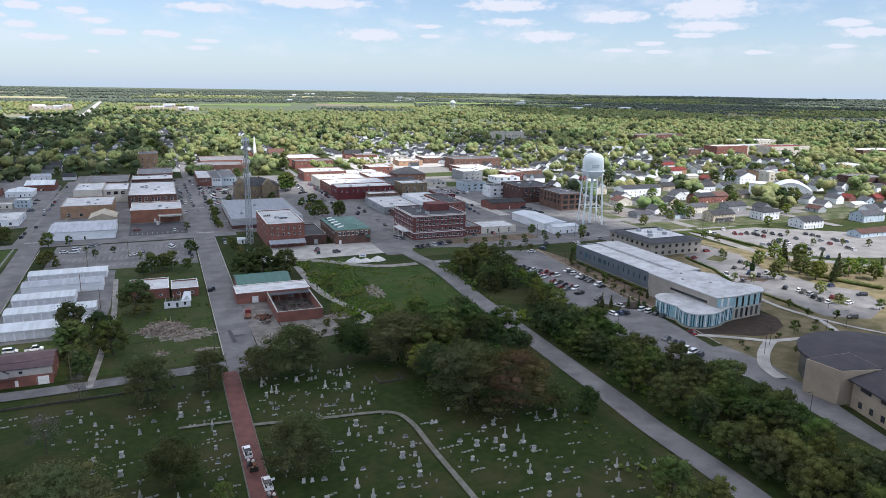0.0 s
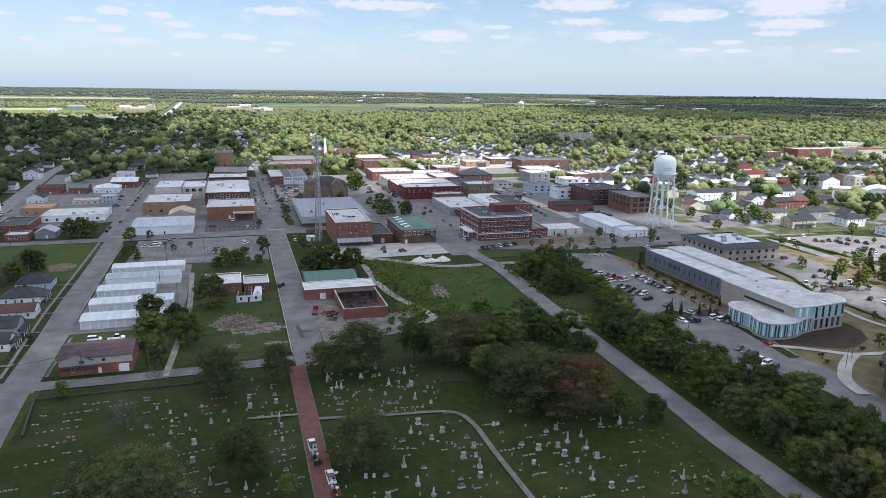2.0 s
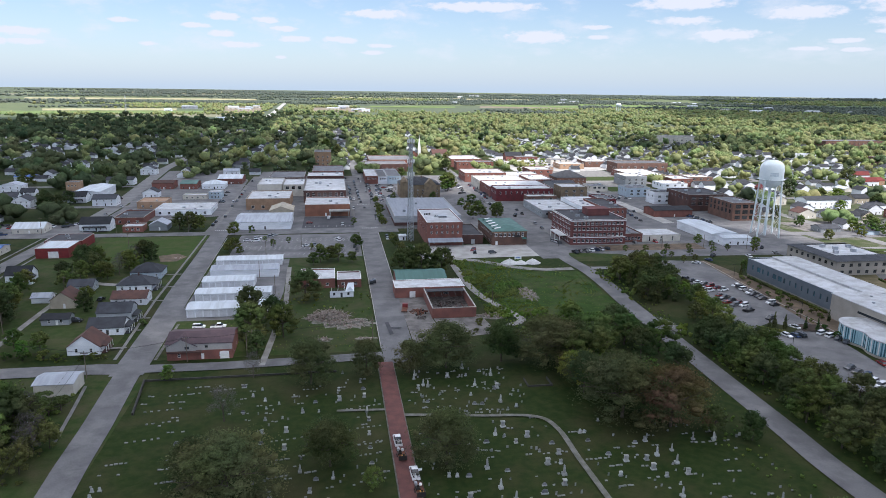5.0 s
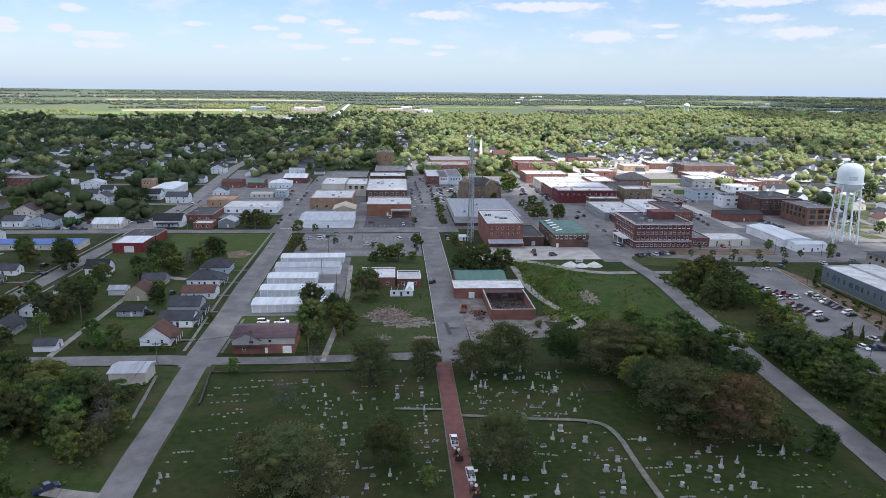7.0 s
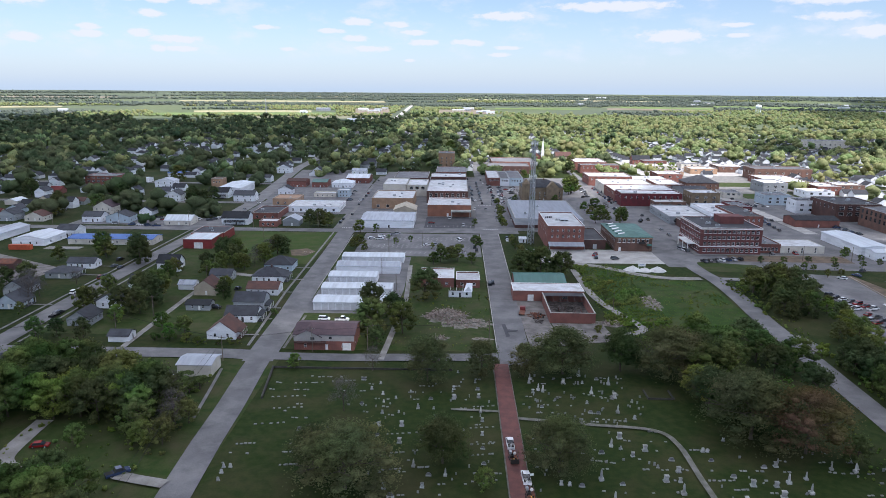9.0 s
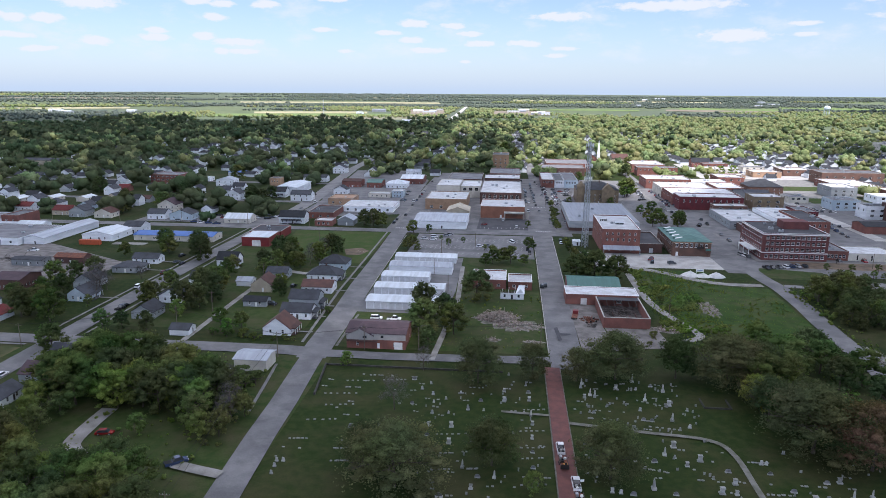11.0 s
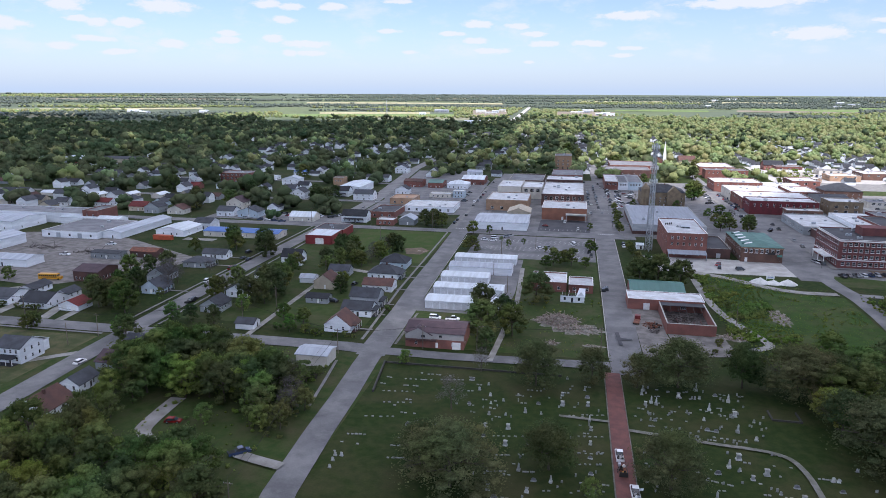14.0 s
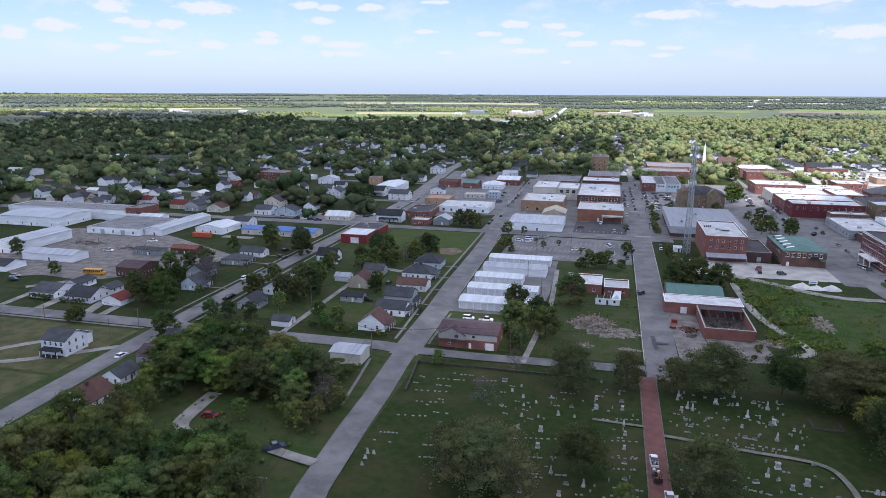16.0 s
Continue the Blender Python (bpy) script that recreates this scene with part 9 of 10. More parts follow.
for x, y, t, k, c in ((26.9, 603, 90, "sedan", 5), (30.8, 643, 90, "suv", 0), (13.6, 518, 90, "suv", 0), (15, 561, 90, "suv", 0), (28.5, 485, 90, "suv", 5), (31, 408, 90, "sedan", 0), (31, 414, 90, "suv", 3), (15.9, 311, 90, "suv", 3), (-38, 425, 20, "sedan", 5), (23.4, 690, 90, "suv", 2), (25, 670, 90, "sedan", 0), (13.5, 617, 90, "suv", 2), (13.1, 590, 90, "sedan", 4),
                      (36.4, 587, 30, "sedan", 0), (38.3, 580, 30, "suv", 0), (40, 573, 30, "suv", 5), (44.7, 628, 30, "sedan", 6), (46.7, 612, 30, "suv", 0), (49, 605, 30, "pickup", 0), (40.8, 645, 30, "sedan", 2), (109, 587, 60, "suv", 2), (114, 602, 60, "suv", 4), (126, 602, 90, "sedan", 2), (127, 570, 90, "suv", 7), (122.5, 528, 90, "suv", 3), (129, 475, 90, "suv", 2), (77, 366, 80, "suv", 2), (87, 365, 10, "suv", 4), (62.5, 373.5, 20, "sedan", 2), (46, 563, 90, "pickup", 0), (10, 698, 90, "suv", 2)):
    park(k, x, y, t, c)
for x, y, t, k, c in ((-164, 286, 80, "suv", 2), (-99, 471, 10, "suv", 2), (-76.7, 490, 90, "sedan", 2), (-88.8, 559, 0, "suv", 2), (-171, 577, 80, "suv", 2), (-159, 538, 90, "suv", 0), (-161, 506, 90, "sedan", 5), (-180, 464, 60, "suv", 0), (-181, 478, 60, "suv", 2), (-177, 476, 60, "sedan", 4), (-222, 467, 70, "pickup", 2), (-216, 468, 70, "suv", 4), (-213, 469, 70, "suv", 2), (-89.3, 198.6, 20, "sedan", 5), (2.4, 406, 70, "suv", 0)):
    park(k, x, y, t, c)
row(126.5, 556, 127, 640, 11, 75, 0.25)
row(30.5, 575, 31, 640, 9, 80, 0.25)
row(12.6, 560, 12.4, 640, 9, 90, 0.3)
row(205, 545, 205, 520, 5, 0, 0.2)
row(215, 822, 250, 824, 8, 90, 0.3)
row(262, 812, 296, 814, 8, 90, 0.3)
row(255, 500, 262, 440, 9, 10, 0.25)
row(-205, 462, -190, 466, 5, 80, 0.1)
row(-172, 462, -165, 478, 5, 20, 0.1)
row(-150, 486, -148, 520, 7, 10, 0.2)
row(-200, 440, -230, 446, 6, 20, 0.2)


def school_bus(x, y, turn):
    top = thing("school_bus", x, y, "yellow school bus with a black stripe", "bus", turn=turn)
    sh = Shape().box(-5.5, -1.2, 0.5, 3.9, 1.2, 2.9).box(3.9, -1.05, 0.5, 5.5, 1.05, 1.7)
    part("body", sh, BUSYELLOW, top)
    part("roof", Shape().box(-5.45, -1.1, 2.903, 3.8, 1.1, 3.1), BUSYELLOW, top)
    part("stripe", Shape().box(-5.5, -1.23, 1.3, 3.9, -1.203, 1.45).box(-5.5, 1.203, 1.3, 3.9, 1.23, 1.45), TYRE, top)
    for i in range(9):
        part("window", Shape().box(-5.2 + i, -1.225, 1.8, -4.35 + i, -1.203, 2.6), GLASS, top)
        part("window", Shape().box(-5.2 + i, 1.203, 1.8, -4.35 + i, 1.225, 2.6), GLASS, top)
    part("windscreen", Shape().box(3.902, -1.0, 1.8, 3.93, 1.0, 2.7), GLASS, top)
    for wx in (-3.4, 4.3):
        for wy in (-1.05, 1.05):
            part("wheel", Shape().tube((wx, wy - 0.15, 0.48), (wx, wy + 0.15, 0.48), 0.48, 0.48, 12), TYRE, top)


school_bus(-247, 277, 8)


def work_trailer(x, y, turn):
    """A railed utility trailer loaded with mowers and tools."""
    top = thing("equipment_trailer", x, y, "railed utility trailer loaded with mowers and tools", "trailer", turn=turn)
    part("deck", Shape().box(-3.0, -1.0, 0.6, 2.8, 1.0, 0.72), RUST, top)
    part("drawbar", Shape().tube((2.8, 0.7, 0.65), (4.2, 0, 0.6), 0.06, 0.06, 5).tube((2.8, -0.7, 0.65), (4.2, 0, 0.6), 0.06, 0.06, 5), BRONZE, top)
    rail = Shape()
    for wy in (-1.02, 1.02):
        rail.tube((-3.0, wy, 1.25), (2.8, wy, 1.25), 0.05, 0.05, 5)
        for k in range(6):
            rail.tube((-3.0 + k * 1.16, wy, 0.7), (-3.0 + k * 1.16, wy, 1.25), 0.04, 0.04, 5)
    part("side_rail", rail, BRONZE, top)
    part("ramp_gate", Shape().box(-3.08, -0.98, 0.7, -3.02, 0.98, 1.9), BRONZE, top)
    for mx, my, m, text in ((-1.9, -0.3, BUSYELLOW, "yellow ride-on mower"), (0.1, 0.35, BRONZE, "dark ride-on mower")):
        mower = part("mower", Shape().box(mx - 0.6, my - 0.35, 0.95, mx + 0.2, my + 0.35, 1.5).box(mx + 0.2, my - 0.45, 0.9, mx + 0.9, my + 0.45, 1.1), m, top, text)
        part("seat", Shape().box(mx - 0.35, my - 0.22, 1.502, mx + 0.1, my + 0.22, 1.62).box(mx - 0.45, my - 0.22, 1.502, mx - 0.352, my + 0.22, 1.95), TYRE, mower)
        for wx, r_ in ((mx - 0.5, 0.26), (mx + 0.75, 0.17)):
            for wy in (my - 0.42, my + 0.42):
                part("mower_wheel", Shape().tube((wx, wy - 0.08, 0.72 + r_), (wx, wy + 0.08, 0.72 + r_), r_, r_, 9), TYRE, mower)
    part("fuel_can", Shape().box(1.9, -0.7, 0.722, 2.3, -0.4, 1.15), RED, top)
    part("tool_box", Shape().box(1.6, 0.2, 0.722, 2.6, 0.8, 1.3), GALVANISED, top)
    part("cut_grass_bags", Shape().lathe([(0.32, 0.722), (0.42, 0.95), (0.3, 1.25), (0.1, 1.35)], 9, 1.6, -0.5), TRIM, top)
    for wx in (-0.6, 0.4):
        for wy in (-1.15, 1.15):
            part("wheel", Shape().tube((wx, wy - 0.1, 0.36), (wx, wy + 0.1, 0.36), 0.36, 0.36, 10), TYRE, top)


def bed_load(x, y, turn):
    """Tools and pale sacks heaped in a pickup's bed."""
    top = thing("tool_load", x, y, "pale tools and sacks heaped in a pickup bed", "tools", z=1.18, turn=turn)
    r = random.Random(int(y))
    for k in range(9):
        px, py, q = r.uniform(-0.8, 0.7), r.uniform(-0.6, 0.6), r.uniform(0.16, 0.32)
        part("sack" if k % 2 else "crate", Shape().lathe([(q, 0.0), (q * 1.1, q * 0.6), (q * 0.5, q * 1.2)], 7, px, py) if k % 2 else Shape().box(px - q, py - q * 0.7, 0.0, px + q, py + q * 0.7, q * 1.3), r.choice((TRIM, GALVANISED, BRONZE, CONCRETE)), top)
    part("shovel", Shape().tube((-0.9, 0.3, 0.4), (0.6, 0.45, 0.55), 0.04, 0.04, 5), WOODPOLE, top)
    part("rake", Shape().tube((-0.9, -0.2, 0.42), (0.7, -0.35, 0.5), 0.04, 0.04, 5), WOODPOLE, top)


park("pickup", 14.6, 161.2, 92, 0)
park("pickup", 17.2, 145.2, 92, 0)
part("open_door", Shape().poly((0.75, -0.98, 0.5), (1.0, -1.95, 0.5), (1.0, -1.95, 1.15), (0.75, -0.98, 1.15)).poly((0.78, -0.96, 1.15), (1.03, -1.93, 1.15), (1.03, -1.93, 0.5), (0.78, -0.96, 0.5)), CARPAINT, bpy.data.objects[[o.name for o in scene.objects if o.name.startswith("pickup_truck")][-1]])
bed_load(14.66, 159.3, 92)
bed_load(17.27, 143.3, 92)
work_trailer(14.9, 154.2, 92)
work_trailer(17.5, 138.2, 92)


def flat_truck(x, y, turn, cab, label):
    top = thing("flatbed_truck", x, y, label, "truck", turn=turn)
    part("cab", Shape().prism([(1.6, -1.1), (3.6, -1.1), (3.6, 1.1), (1.6, 1.1)], 0.7, 2.4), cab, top)
    part("bonnet", Shape().box(3.602, -0.95, 0.7, 4.7, 0.95, 1.6), cab, top)
    part("windscreen", Shape().poly((3.61, -0.95, 1.65), (3.61, 0.95, 1.65), (3.61, 0.9, 2.3), (3.61, -0.9, 2.3)), GLASS, top)
    part("bed", Shape().box(-3.6, -1.15, 0.9, 1.5, 1.15, 1.05), RUST, top)
    for wx in (-2.4, 3.2):
        for wy in (-1.0, 1.0):
            part("wheel", Shape().tube((wx, wy - 0.14, 0.45), (wx, wy + 0.14, 0.45), 0.45, 0.45, 10), TYRE, top)


flat_truck(27.5, 269, 80, RED, "old red flatbed truck in the yard")
for i in range(5):
    flat = thing("steel_frame", 32.5 + (i % 3) * 1.6, 262 + i * 1.5, "dark rusted machine frame in the yard", "machine", turn=i * 40.0)
    part("rail", Shape().box(-1.3, -0.1, 0.2, 1.3, 0.1, 0.5), RUST, flat)
    part("rail", Shape().box(-0.1, -0.9, 0.503, 0.1, 0.9, 1.2), RUST, flat)
    part("wheel", Shape().tube((-1.0, -0.3, 0.4), (-1.0, 0.3, 0.4), 0.4, 0.4, 10), TYRE, flat)

# ---- gravestones ----
GRAVES = {}


def grave_model(key, label, parts):
    top = thing("gravestone", 0, 0, label, "gravestone", "cemetery gravestones")
    for n, sh, m in parts:
        part(n, sh, m, top)
    GRAVES[key] = [top, False]


def slab(w, h, t, m):
    pts = [(-w / 2, 0.3), (w / 2, 0.3)] + [(w / 2 * math.cos(a), h - w * 0.3 + w * 0.3 * math.sin(a)) for a in (0, 0.5, 1.05, 1.57, 2.1, 2.64, 3.14)]
    sh = Shape()
    k, n = 0, len(pts)
    sh.v = [(x, -t / 2, z) for x, z in pts] + [(x, t / 2, z) for x, z in pts]
    sh.f = [tuple(range(n)), tuple(range(2 * n - 1, n - 1, -1))] + [(i, n + i, n + (i + 1) % n, (i + 1) % n) for i in range(n)]
    return sh


grave_model("upright", "pale upright gravestone with a rounded top", [("base", Shape().box(-0.55, -0.3, 0, 0.55, 0.3, 0.3), STONEPALE), ("slab", slab(0.8, 1.35, 0.2, None), STONEPALE)])
grave_model("wide", "wide granite gravestone on a base", [("base", Shape().box(-0.95, -0.35, 0, 0.95, 0.35, 0.32), STONEPALE), ("slab", slab(1.5, 1.25, 0.3, None), STONEDARK)])
grave_model("block", "pale block monument with a cap", [("base", Shape().box(-0.75, -0.6, 0, 0.75, 0.6, 0.35), STONEPALE), ("die", Shape().box(-0.5, -0.4, 0.352, 0.5, 0.4, 1.5), STONEPALE), ("cap", Shape().box(-0.62, -0.5, 1.502, 0.62, 0.5, 1.75), STONEPALE)])
grave_model("obelisk", "tall pale stone obelisk on a plinth", [("plinth", Shape().box(-0.6, -0.6, 0, 0.6, 0.6, 0.7), STONEPALE), ("shaft", Shape().lathe([(0.42, 0.702), (0.26, 2.7), (0.03, 3.1)], 4), STONEPALE)])
grave_model("marker", "low flat stone grave marker", [("stone", Shape().box(-0.4, -0.25, 0, 0.4, 0.25, 0.22), STONEPALE)])
gr_ = random.Random(41)


def grave(key, x, y):
    top, used = GRAVES[key]
    m = pose(x, y, 0.03, gr_.uniform(-2, 2), gr_.uniform(-2, 2), 180 * gr_.randrange(2) + gr_.uniform(-6, 6)) @ Matrix.Diagonal((*(gr_.uniform(0.62, 0.95),) * 3, 1))
    if used:
        clone(top, m)
    else:
        GRAVES[key][1] = True
        top.matrix_basis = m


low_markers = Shape()


def marker(x, y, s=None):
    s, d = s or gr_.uniform(0.25, 0.42), gr_.uniform(0.16, 0.24)
    low_markers.box(x - s, y - d, 0, x + s, y + d, gr_.uniform(0.14, 0.30))


for key, spots_ in (
        ("upright", [(-23.2, 197.9), (-21.7, 190.3), (-20.9, 185.1), (-20.6, 178), (-17.5, 187.5), (-15.9, 178.5), (-10.5, 181.3), (-13.4, 192), (-6, 181.2), (6.4, 199.8), (-25.5, 193.7), (1, 207.5), (23.4, 200.3), (40.2, 200.7), (52.6, 187.8), (39.1, 186.4), (50.8, 177.2), (43.1, 160.5)]),
        ("upright", [(50.1, 151.7), (27.2, 143.2), (78.8, 132.9), (71.2, 165.7), (99.1, 152.8), (63.8, 159.8), (65, 159.8), (27.8, 164.4), (101.2, 122.6), (99.3, 156.1), (106.3, 152.9), (108.4, 121.4), (-55.7, 145.6), (-55.4, 142.4), (-54.4, 148.3), (-56, 148.1)]),
        ("block", [(-20.6, 170.4), (-14.4, 170.7), (-14.3, 161.6), (-0.3, 194.8), (-0.2, 188), (7.2, 189.3), (7.8, 174.3), (7.5, 166.4), (7.6, 143), (-7.3, 141.3), (-16.2, 140.3), (23.9, 193.3), (34.2, 201), (48.1, 190.6), (44, 166.1), (49.1, 159.8), (45.3, 157), (32.4, 155.7)]),
        ("block", [(54.6, 150), (53.7, 145.6), (50.4, 145.8), (51.6, 136.5), (25.3, 143.5), (28.6, 134), (79.5, 153.3), (75.7, 144.4), (75.5, 140.1), (77.2, 136.5), (70.4, 144.6), (66.3, 138.4), (82.9, 136.9), (79.7, 124.3), (76.4, 118.4)]),
        ("wide", [(-20.4, 165), (-7.1, 187.4), (7.1, 194.6), (7.4, 159.2), (7.4, 151.7), (-6, 146.2), (-14.3, 137.2), (-28.9, 200.6), (-21.8, 157.3), (-27.2, 183.6), (-41.7, 167.3), (45.2, 203.6), (39, 180.4), (41.2, 180), (25.5, 183.5), (37.6, 158), (54.5, 155.2)]),
        ("wide", [(46.8, 136.8), (45.9, 133.6), (39.7, 143.9), (30, 142.8), (67.1, 148), (76.3, 152.6), (64.4, 155.3), (85.5, 125.4)]),
        ("obelisk", [(7.5, 179.6), (-9.9, 150.2), (-2, 146.4), (25.7, 195.1), (27, 194.1), (23.9, 203.1), (48.3, 200.2), (40, 206.6), (41.7, 193.4), (46.9, 181), (40.8, 161.7), (52.9, 140.6), (36.4, 137.1), (38.7, 132.1), (35.1, 145.8), (84.2, 147.8), (79.3, 146), (76.9, 128.3), (82.5, 141.8), (92.6, 152.4), (98.3, 123), (94.9, 117.8), (82.6, 115.8), (98, 151.5)])):
    for x, y in spots_:
        grave(key, x, y)
# rows of low markers beside the family stones: from, to
for x0_, y0_, x1_, y1_ in ((-52.3, 179.8, -44.3, 181), (-54.6, 170.3, -46.9, 171.4), (-56.3, 159.4, -52.3, 160), (-18, 166, -12.3, 166.8), (-17.5, 148.4, -13.1, 149.1), (-8.6, 149.7, -6.4, 150.1), (-15.7, 156.4, -13, 156.8), (5.4, 183.1, 11.1, 183.9), (5.1, 156, 10, 156.8), (4.6, 144.1, 10.3, 144.9), (4.8, 170.2, 10.6, 171.1), (4.8, 161.3, 10.2, 162.1)):
    for k_ in range(5):
        marker(x0_ + (x1_ - x0_) * k_ / 4 + gr_.uniform(-0.3, 0.3), y0_ + (y1_ - y0_) * k_ / 4)
for x0_, y0_, x1_, y1_ in ((-43.2, 155.7, -39.3, 156.3), (-42.4, 149.7, -38.6, 150.3), (-38.5, 199.1, -31.8, 200.1), (-50.1, 197.4, -41.4, 198.2), (-54.5, 187.5, -45.1, 188.5), (61.1, 146.4, 66.7, 146.7), (65.4, 142.7, 68.4, 142.9), (34.6, 154.7, 40, 153.5), (40.4, 176.9, 47.9, 175.6), (64.5, 134.1, 67.7, 134.2), (39.1, 193.1, 47.2, 189.9), (60.9, 160.6, 65.8, 160.6)):
    for k_ in range(6):
        marker(x0_ + (x1_ - x0_) * k_ / 5 + gr_.uniform(-0.3, 0.3), y0_ + (y1_ - y0_) * k_ / 5)
for gx, gx1, gy0, gy1, dens in ((-57, -24, 150, 206, 0.30), (-24, 11, 104, 204, 0.32), (20, 56, 104, 206, 0.34), (62, 106, 104, 165, 0.30)):
    y = gy0
    while y < gy1:
        x = gx + gr_.uniform(0, 2)
        while x < gx1:
            if gr_.random() < dens and not any((x - a) ** 2 + (y - b) ** 2 < 4 for a, b in TREES[:20]):
                marker(x, y + gr_.uniform(-0.3, 0.3))
                if gr_.random() < 0.5:
                    marker(x + gr_.uniform(0.9, 1.2), y)
            x += gr_.uniform(2.0, 4.6)
        y += gr_.uniform(4.2, 5.4)
for gx, gx1, gy0, gy1, many_ in ((21, 56, 172, 206, 60), (20, 56, 112, 172, 34), (62, 106, 108, 162, 44), (-24, 11, 120, 204, 40)):
    for k_ in range(many_):
        x, y, s_ = gr_.uniform(gx, gx1), gr_.uniform(gy0, gy1), gr_.uniform(0.16, 0.30)
        low_markers.box(x - s_, y - 0.08, 0, x + s_, y + 0.08, gr_.uniform(0.45, 0.95))
solo("grave_markers", low_markers, STONEPALE, "rows of low stone grave markers in grass", "gravestones", kind="stuff")
for k_ in list(GRAVES):
    if not GRAVES[k_][1]:
        grave(k_, -46 + len(k_), 170)

# ---- poles, wires, lamps, signs ----


def pole(x, y, h=9.0, arm=True, label="weathered wooden utility pole"):
    top = thing("utility_pole", x, y, label, "pole", "utility poles")
    part("shaft", Shape().tube((0, 0, 0), (0, 0, h), 0.16, 0.11, 8), WOODPOLE, top)
    if arm:
        part("crossarm", Shape().box(-1.1, -0.06, h - 0.9, 1.1, 0.06, h - 0.76), WOODPOLE, top)
        for i in (-1.0, -0.4, 0.4, 1.0) if math.hypot(x, y) < 260 else ():
            part("insulator", Shape().lathe([(0.05, h - 0.76), (0.05, h - 0.55)], 6, i, 0), GALVANISED, top)
    return top


def wire(a, b, sag, label="thin black overhead wire"):
    sh = Shape()
    pts = [Vector(a).lerp(Vector(b), t / 10) - Vector((0, 0, sag * 4 * (t / 10) * (1 - t / 10))) for t in range(11)]
    side = Vector((b[1] - a[1], a[0] - b[0], 0)).normalized() * 0.03
    for p in pts:
        sh.v += [tuple(p + side), tuple(p + Vector((0, 0, 0.03))), tuple(p - side), tuple(p - Vector((0, 0, 0.03)))]
    sh.f += [(4 * j + i, 4 * j + (i + 1) % 4, 4 * j + 4 + (i + 1) % 4, 4 * j + 4 + i) for j in range(10) for i in range(4)]
    sh.f += [(3, 2, 1, 0), (40, 41, 42, 43)]
    return solo("overhead_wire", sh, TYRE, label, "wire")


LINE = [(-330, 226), (-270, 226), (-215.8, 226), (-171.8, 212), (-126.8, 238), (-78.5, 214), (-50.2, 224), (-29.4, 228), (12.3, 234.6)]
for x, y in LINE:
    pole(x, y, 9.2)
for a, b in zip(LINE, LINE[1:]):
    wire((*a, 8.6), (*b, 8.6), 0.7)
    wire((a[0], a[1] + 0.4, 8.4), (b[0], b[1] + 0.4, 8.4), 0.8)
ALLEY = [(-126.8, 238), (-122, 259), (-117.5, 307), (-117, 350), (-116.5, 400)]
for x, y in ALLEY[1:]:
    pole(x, y, 9.0)
for a, b in zip(ALLEY, ALLEY[1:]):
    wire((*a, 8.5), (*b, 8.5), 0.7)
NORTH = [(-420, 441), (-370, 441), (-320, 441), (-270, 441), (-225, 441), (-178, 441), (-135, 441), (-92, 441)]
for x, y in NORTH:
    pole(x, y, 11)
for a, b in zip(NORTH, NORTH[1:]):
    wire((*a, 10.3), (*b, 10.3), 0.8)
for x, y in ((-31, 226), (-37, 327), (-27.5, 300), (-20, 392), (-38, 372), (66, 274), (190, 367), (-176.6, 202), (-215, 212), (216, 366), (240, 360)):
    pole(x, y, 8.5, False, "plain weathered wooden pole")


ROADSIDE = [(-57.5, 60), (-69.3, 119), (-76, 168), (-78.5, 214)]
for x, y in ROADSIDE[:3]:
    pole(x, y, 9.2)
for a, b in zip(ROADSIDE, ROADSIDE[1:]):
    for o_, z_ in ((-0.9, 8.5), (0.9, 8.5), (0.0, 7.2)):
        wire((a[0] + o_, a[1], z_), (b[0] + o_, b[1], z_), 0.7)


def street_lamp(x, y, h=7.5):
    top = thing("street_lamp", x, y, "dark steel street lamp with a short arm", "street lamp", "street lamps")
    part("shaft", Shape().tube((0, 0, 0), (0, 0, h), 0.1, 0.07, 7), BRONZE, top)
    part("arm", Shape().tube((0, 0, h - 0.1), (-1.2, 0, h), 0.05, 0.05, 5), BRONZE, top)
    part("lamp_head", Shape().box(-1.7, -0.15, h - 0.08, -1.1, 0.15, h + 0.06), BRONZE, top)


for x, y in ((167.5, 126), (193, 166), (202, 172), (228, 170), (247, 176), (166, 214), (188, 240), (158, 262), (195, 300), (262, 196), (300, 250), (330, 345), (352, 345), (372, 330), (27.5, 470), (27.5, 540), (27.5, 600), (130, 378), (176, 376)):
    street_lamp(x, y)

sign = thing("yard_sign", 97, 347, "white notice board with blue bars", "sign")
part("board", Shape().box(-1.9, -0.06, 1.0, 1.9, 0.06, 2.4), TRIM, sign)
part("post", Shape().box(-1.7, -0.05, 0, -1.55, 0.05, 0.998), TRIM, sign)
part("post", Shape().box(1.55, -0.05, 0, 1.7, 0.05, 0.998), TRIM, sign)
part("letter_bar", Shape().box(-1.3, -0.085, 1.6, 1.3, -0.062, 1.95), METALBLUE, sign)

# ---- heaps, rubble and debris ----


def heap(name, x, y, rx, ry, h, material, label, category, seed):
    """A mound with a lumpy face."""
    r = random.Random(seed)
    sh = Shape()
    n, k = 20, 6
    for j in range(k + 1):
        t = j / k
        for i in range(n):
            a = i * math.tau / n
            q = (1 - t) * (1 + 0.16 * noise.noise((math.cos(a) * 2 + seed, math.sin(a) * 2, t)))
            sh.v.append((x + rx * q * math.cos(a), y + ry * q * math.sin(a), 0.02 + h * (t ** 0.8) * (1 + 0.1 * r.uniform(-1, 1))))
    for j in range(k):
        for i in range(n):
            sh.f.append((j * n + i, j * n + (i + 1) % n, (j + 1) * n + (i + 1) % n, (j + 1) * n + i))
    return solo(name, sh, material, label, category, smooth=True)


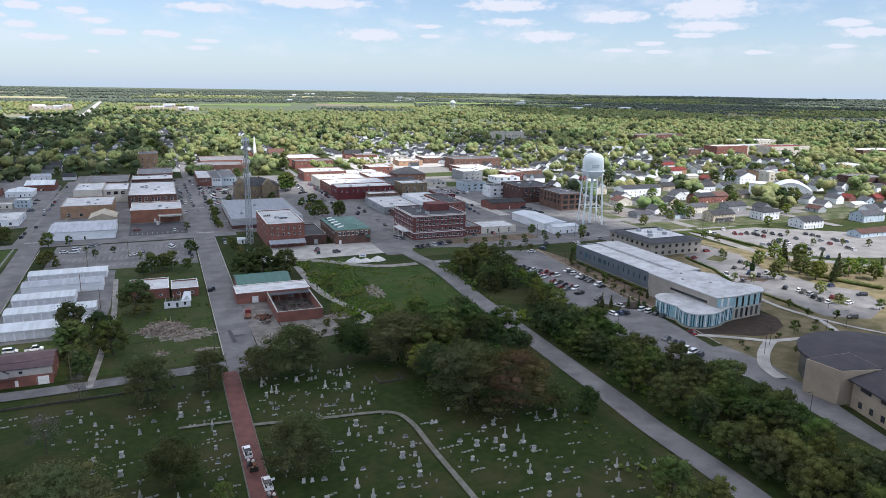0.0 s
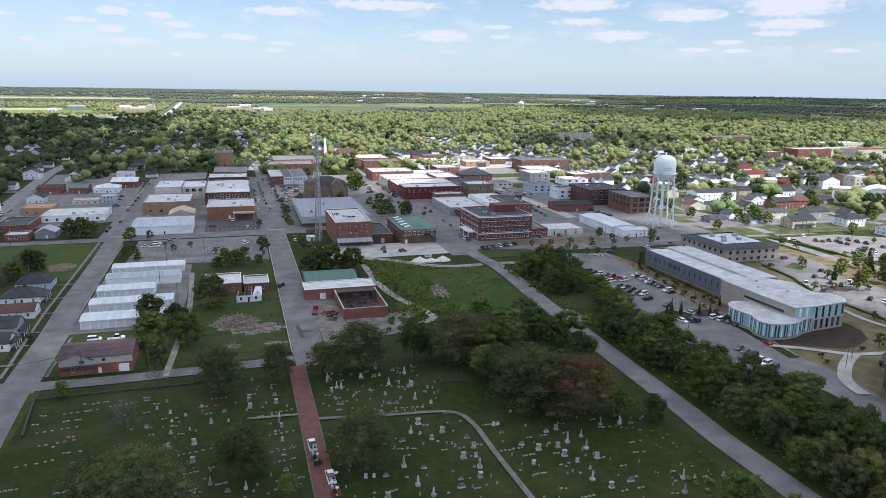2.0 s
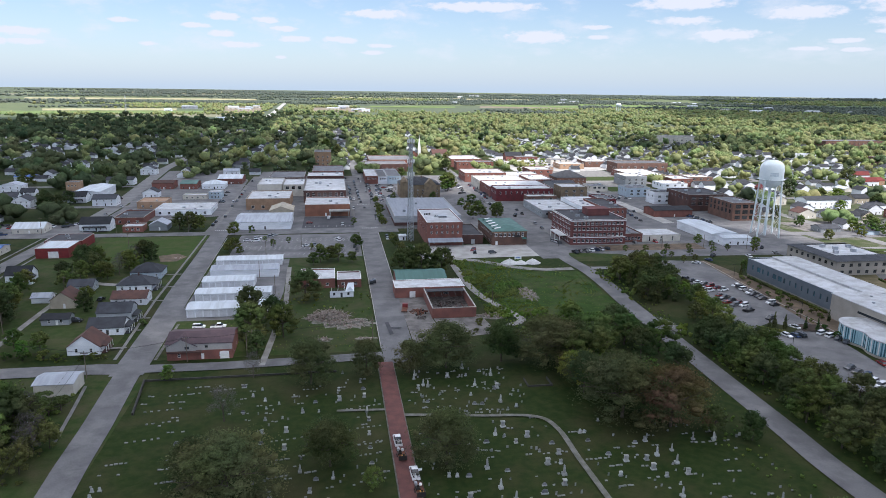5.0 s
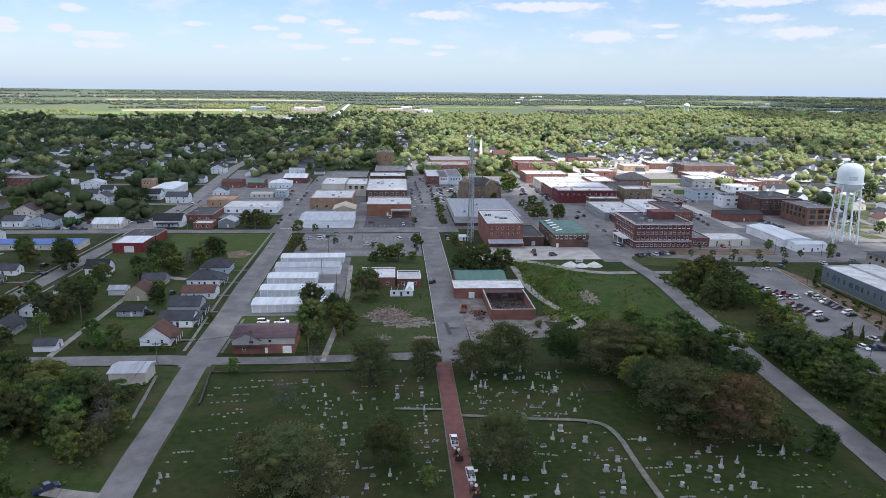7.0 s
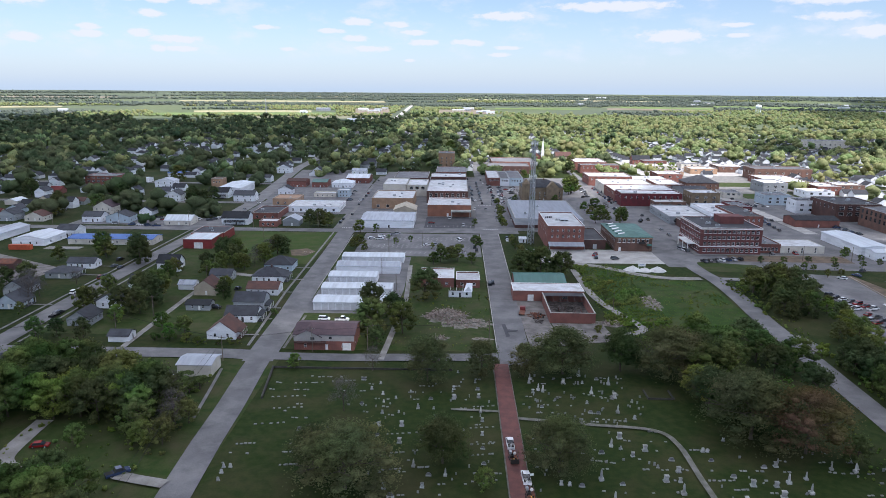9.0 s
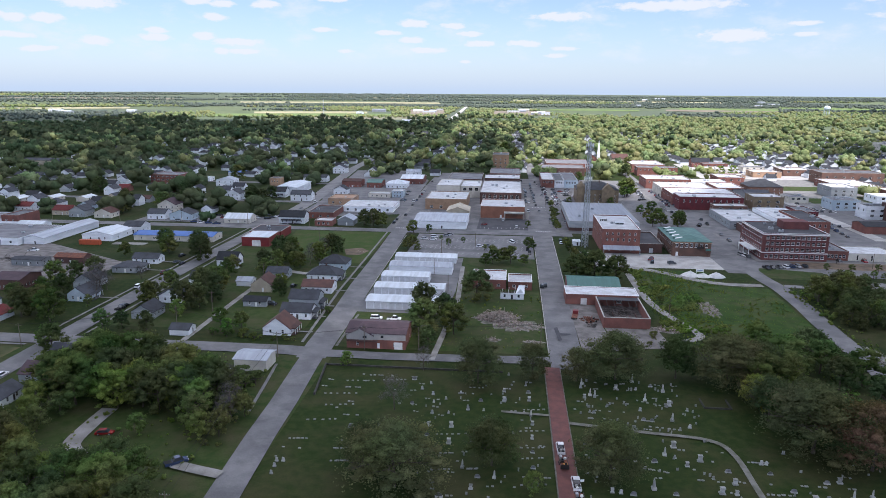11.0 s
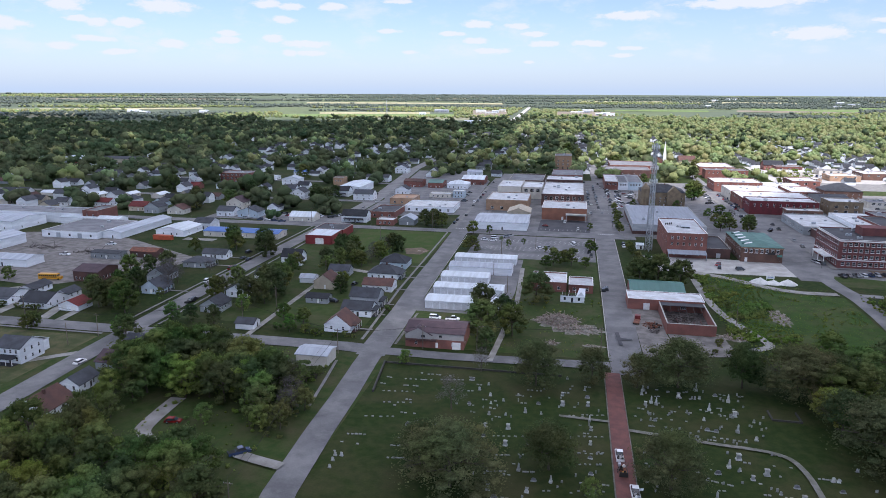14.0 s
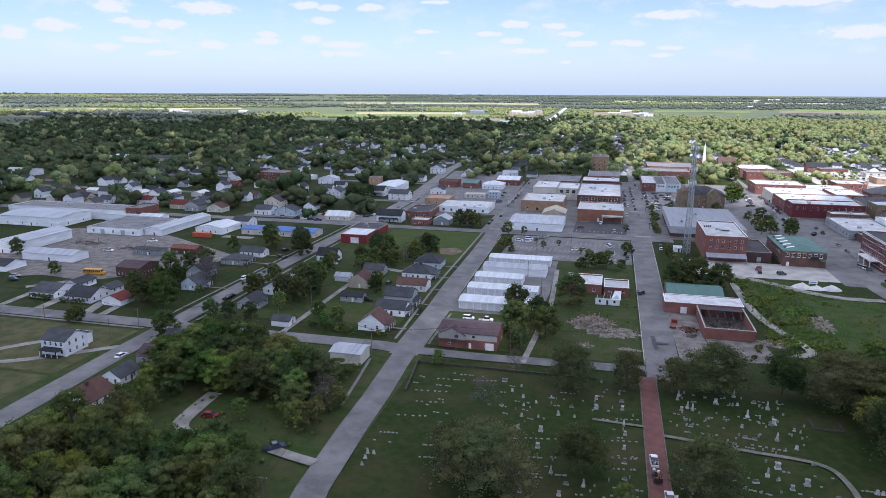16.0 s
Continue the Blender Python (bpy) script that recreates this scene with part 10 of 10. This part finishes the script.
PALE = mat("white crushed stone", (0.62, 0.61, 0.58), (0.50, 0.49, 0.47), rough=0.95, size=2, fine=0.3, bump=0.4)
heap("crushed_stone_mound", 90.8, 341.5, 4.8, 3.2, 2.7, PALE, "pile of white crushed stone", "gravel pile", 1)
heap("crushed_stone_mound", 97, 341.0, 3.9, 3.0, 1.9, PALE, "low pile of white crushed stone", "gravel pile", 2)
heap("crushed_stone_mound", 103.4, 341.0, 4.7, 3.2, 2.5, PALE, "pile of white crushed stone", "gravel pile", 3)


def debris(x, y, rx, ry, h, n, material, label, seed, long=2.2):
    r = random.Random(seed)
    top = thing("rubble_heap", x, y, label, "rubble")
    base = Shape()
    sh = Shape()
    for i in range(n):
        a, q = r.uniform(0, math.tau), math.sqrt(r.random())
        p = Vector((rx * q * math.cos(a), ry * q * math.sin(a), h * (1 - q) * r.uniform(0.4, 1) + 0.1))
        d = Vector((r.gauss(0, 1), r.gauss(0, 1), r.gauss(0, 0.35))).normalized() * r.uniform(0.3, long)
        sh.tube(p, p + d, r.uniform(0.06, 0.17), r.uniform(0.05, 0.15), 4)
    tagged(part("debris", sh, material, top), kind="stuff")
    rag = [1.05 + 0.35 * r.uniform(-1, 1) for i in range(26)]
    pts = [(rx * rag[i] * math.cos(i * math.tau / 26), ry * rag[i] * math.sin(i * math.tau / 26)) for i in range(26)]
    base.prism(pts, 0.0, 0.09)
    part("dust_bed", base, SPREAD, top)
    return top


debris(-4, 264, 8.5, 6.0, 4.2, 560, RUBBLE, "heap of broken boards and plaster", 1)
debris(4, 256, 9.5, 5.5, 0.8, 260, RUBBLE, "spread of pale building rubble", 2, 1.4)
debris(-5.5, 239, 3.4, 1.8, 1.0, 70, RUBBLE, "small heap of stones and boards", 3, 1.2)
debris(10, 238.5, 3.6, 1.4, 0.5, 40, RUBBLE, "scattered pale rubble in grass", 8, 1.2)
debris(62, 258, 6.5, 3.4, 1.5, 150, RUBBLE, "heap of burnt rubble and scrap", 4, 1.6)
debris(46, 266, 6.5, 5.0, 1.0, 170, RUBBLE, "pale plaster and boards on the burnt hall floor", 21, 1.8)
debris(47, 276, 6.0, 4.5, 1.3, 150, CHAR, "charred timber heaped in the burnt hall", 22, 2.6)
debris(32, 266, 2.2, 3.6, 1.7, 90, RUST, "rusted scrap machinery in the depot yard", 23, 1.6)
debris(33.5, 259, 1.6, 2.0, 1.2, 50, CHAR, "dark scrap iron in the depot yard", 24, 1.4)
debris(2, 296, 4.5, 2.2, 3.2, 60, CHAR, "collapsed rafters of the cottage", 5, 3.2)
debris(85.5, 287, 3.4, 9.5, 0.5, 110, RUBBLE, "broken concrete slabs in the weeds", 6, 1.8)
debris(-84, 371, 3.4, 2.6, 0.4, 26, RUBBLE, "few pale slabs on a cleared plot", 31, 1.2)
debris(-300, 336, 13, 5, 1.0, 120, CHAR, "long heap of scrap timber and pipes", 33, 4.0)
debris(-262, 330, 16, 5, 0.9, 130, CHAR, "scrap timber and steel in the yard", 7, 4.0)
debris(130.4, 238, 2.2, 8.5, 0.8, 170, STONEPALE, "pale riprap stones by the creek", 9, 0.9)

# cemetery wall and steps
solo("stone_wall", Shape().box(-60, 209.0, 0, -0.8, 209.35, 0.6), WALLDARK, "low dark brick cemetery wall", "wall")
solo("stone_wall", Shape().prism([(-60.4, 209.2), (-59.9, 209.2), (-57.2, 186), (-57.7, 186)], 0, 0.8), WALLDARK, "low dark cemetery wall along the street", "wall")
solo("memorial_kerb", Shape().box(58, 190, 0, 66, 190.4, 0.5).box(58, 190.4, 0, 58.4, 196, 0.5).box(65.6, 190.4, 0, 66, 196, 0.5), WALLDARK, "low stone kerb round a grave plot", "grave plot")
solo("pool_cover", Shape().box(-235, 372, 0.0, -215, 378, 0.25), GRAVEL, "pale gravel pad beside the blue roof", "pad")

# bushes in gardens and along walls
shr = random.Random(3)
for x, y in [(-228 + i * 2.6, 235.2) for i in range(5)] + [(-245 + i * 3, 236.4) for i in range(4)] + [(187 + i * 1.2, 217 + i * 9) for i in range(10)] + [(-98 + shr.uniform(0, 20), 229 + shr.uniform(0, 2.0)) for i in range(8)] + [(shr.uniform(62, 70), shr.uniform(262, 300)) for i in range(8)] + [(shr.uniform(50, 62), shr.uniform(236, 250)) for i in range(6)]:
    plant("shrub", x, y, shr.uniform(0.5, 0.95))

# ---- clouds behind the camera that shade the near land ----


def cloud(x0, y0, x1, y1, seed, high=2400.0):
    """A flat-bottomed cumulus whose shade falls on that stretch of land."""
    r = random.Random(seed)
    off = to_sun * (high / to_sun.z)
    sh = Shape()
    n = int((x1 - x0) * (y1 - y0) / 9000)
    for i in range(n):
        x, y, q = r.uniform(x0, x1), r.uniform(y0, y1), r.uniform(80, 130)
        sh.lathe([(q * 0.8, high), (q, high + q * 0.2), (q * 0.85, high + q * 0.6), (q * 0.45, high + q * 0.95), (q * 0.05, high + q * 1.05)], 10, x + off.x, y + off.y)
    return solo("cloud", sh, CLOUD, "white flat bottomed cumulus cloud", "cloud", kind="stuff", smooth=True)


cloud(-700, -250, 225, 480, 1)
cloud(-2200, 560, -230, 2000, 2)
cloud(-300, 700, -65, 1290, 4)
cloud(560, 900, 680, 1200, 5)
cloud(110, 480, 290, 530, 6)
cloud(-700, 420, 0, 700, 3)
cloud(1300, 1750, 2900, 3000, 7)
cloud(1900, 2900, 3800, 3700, 10)
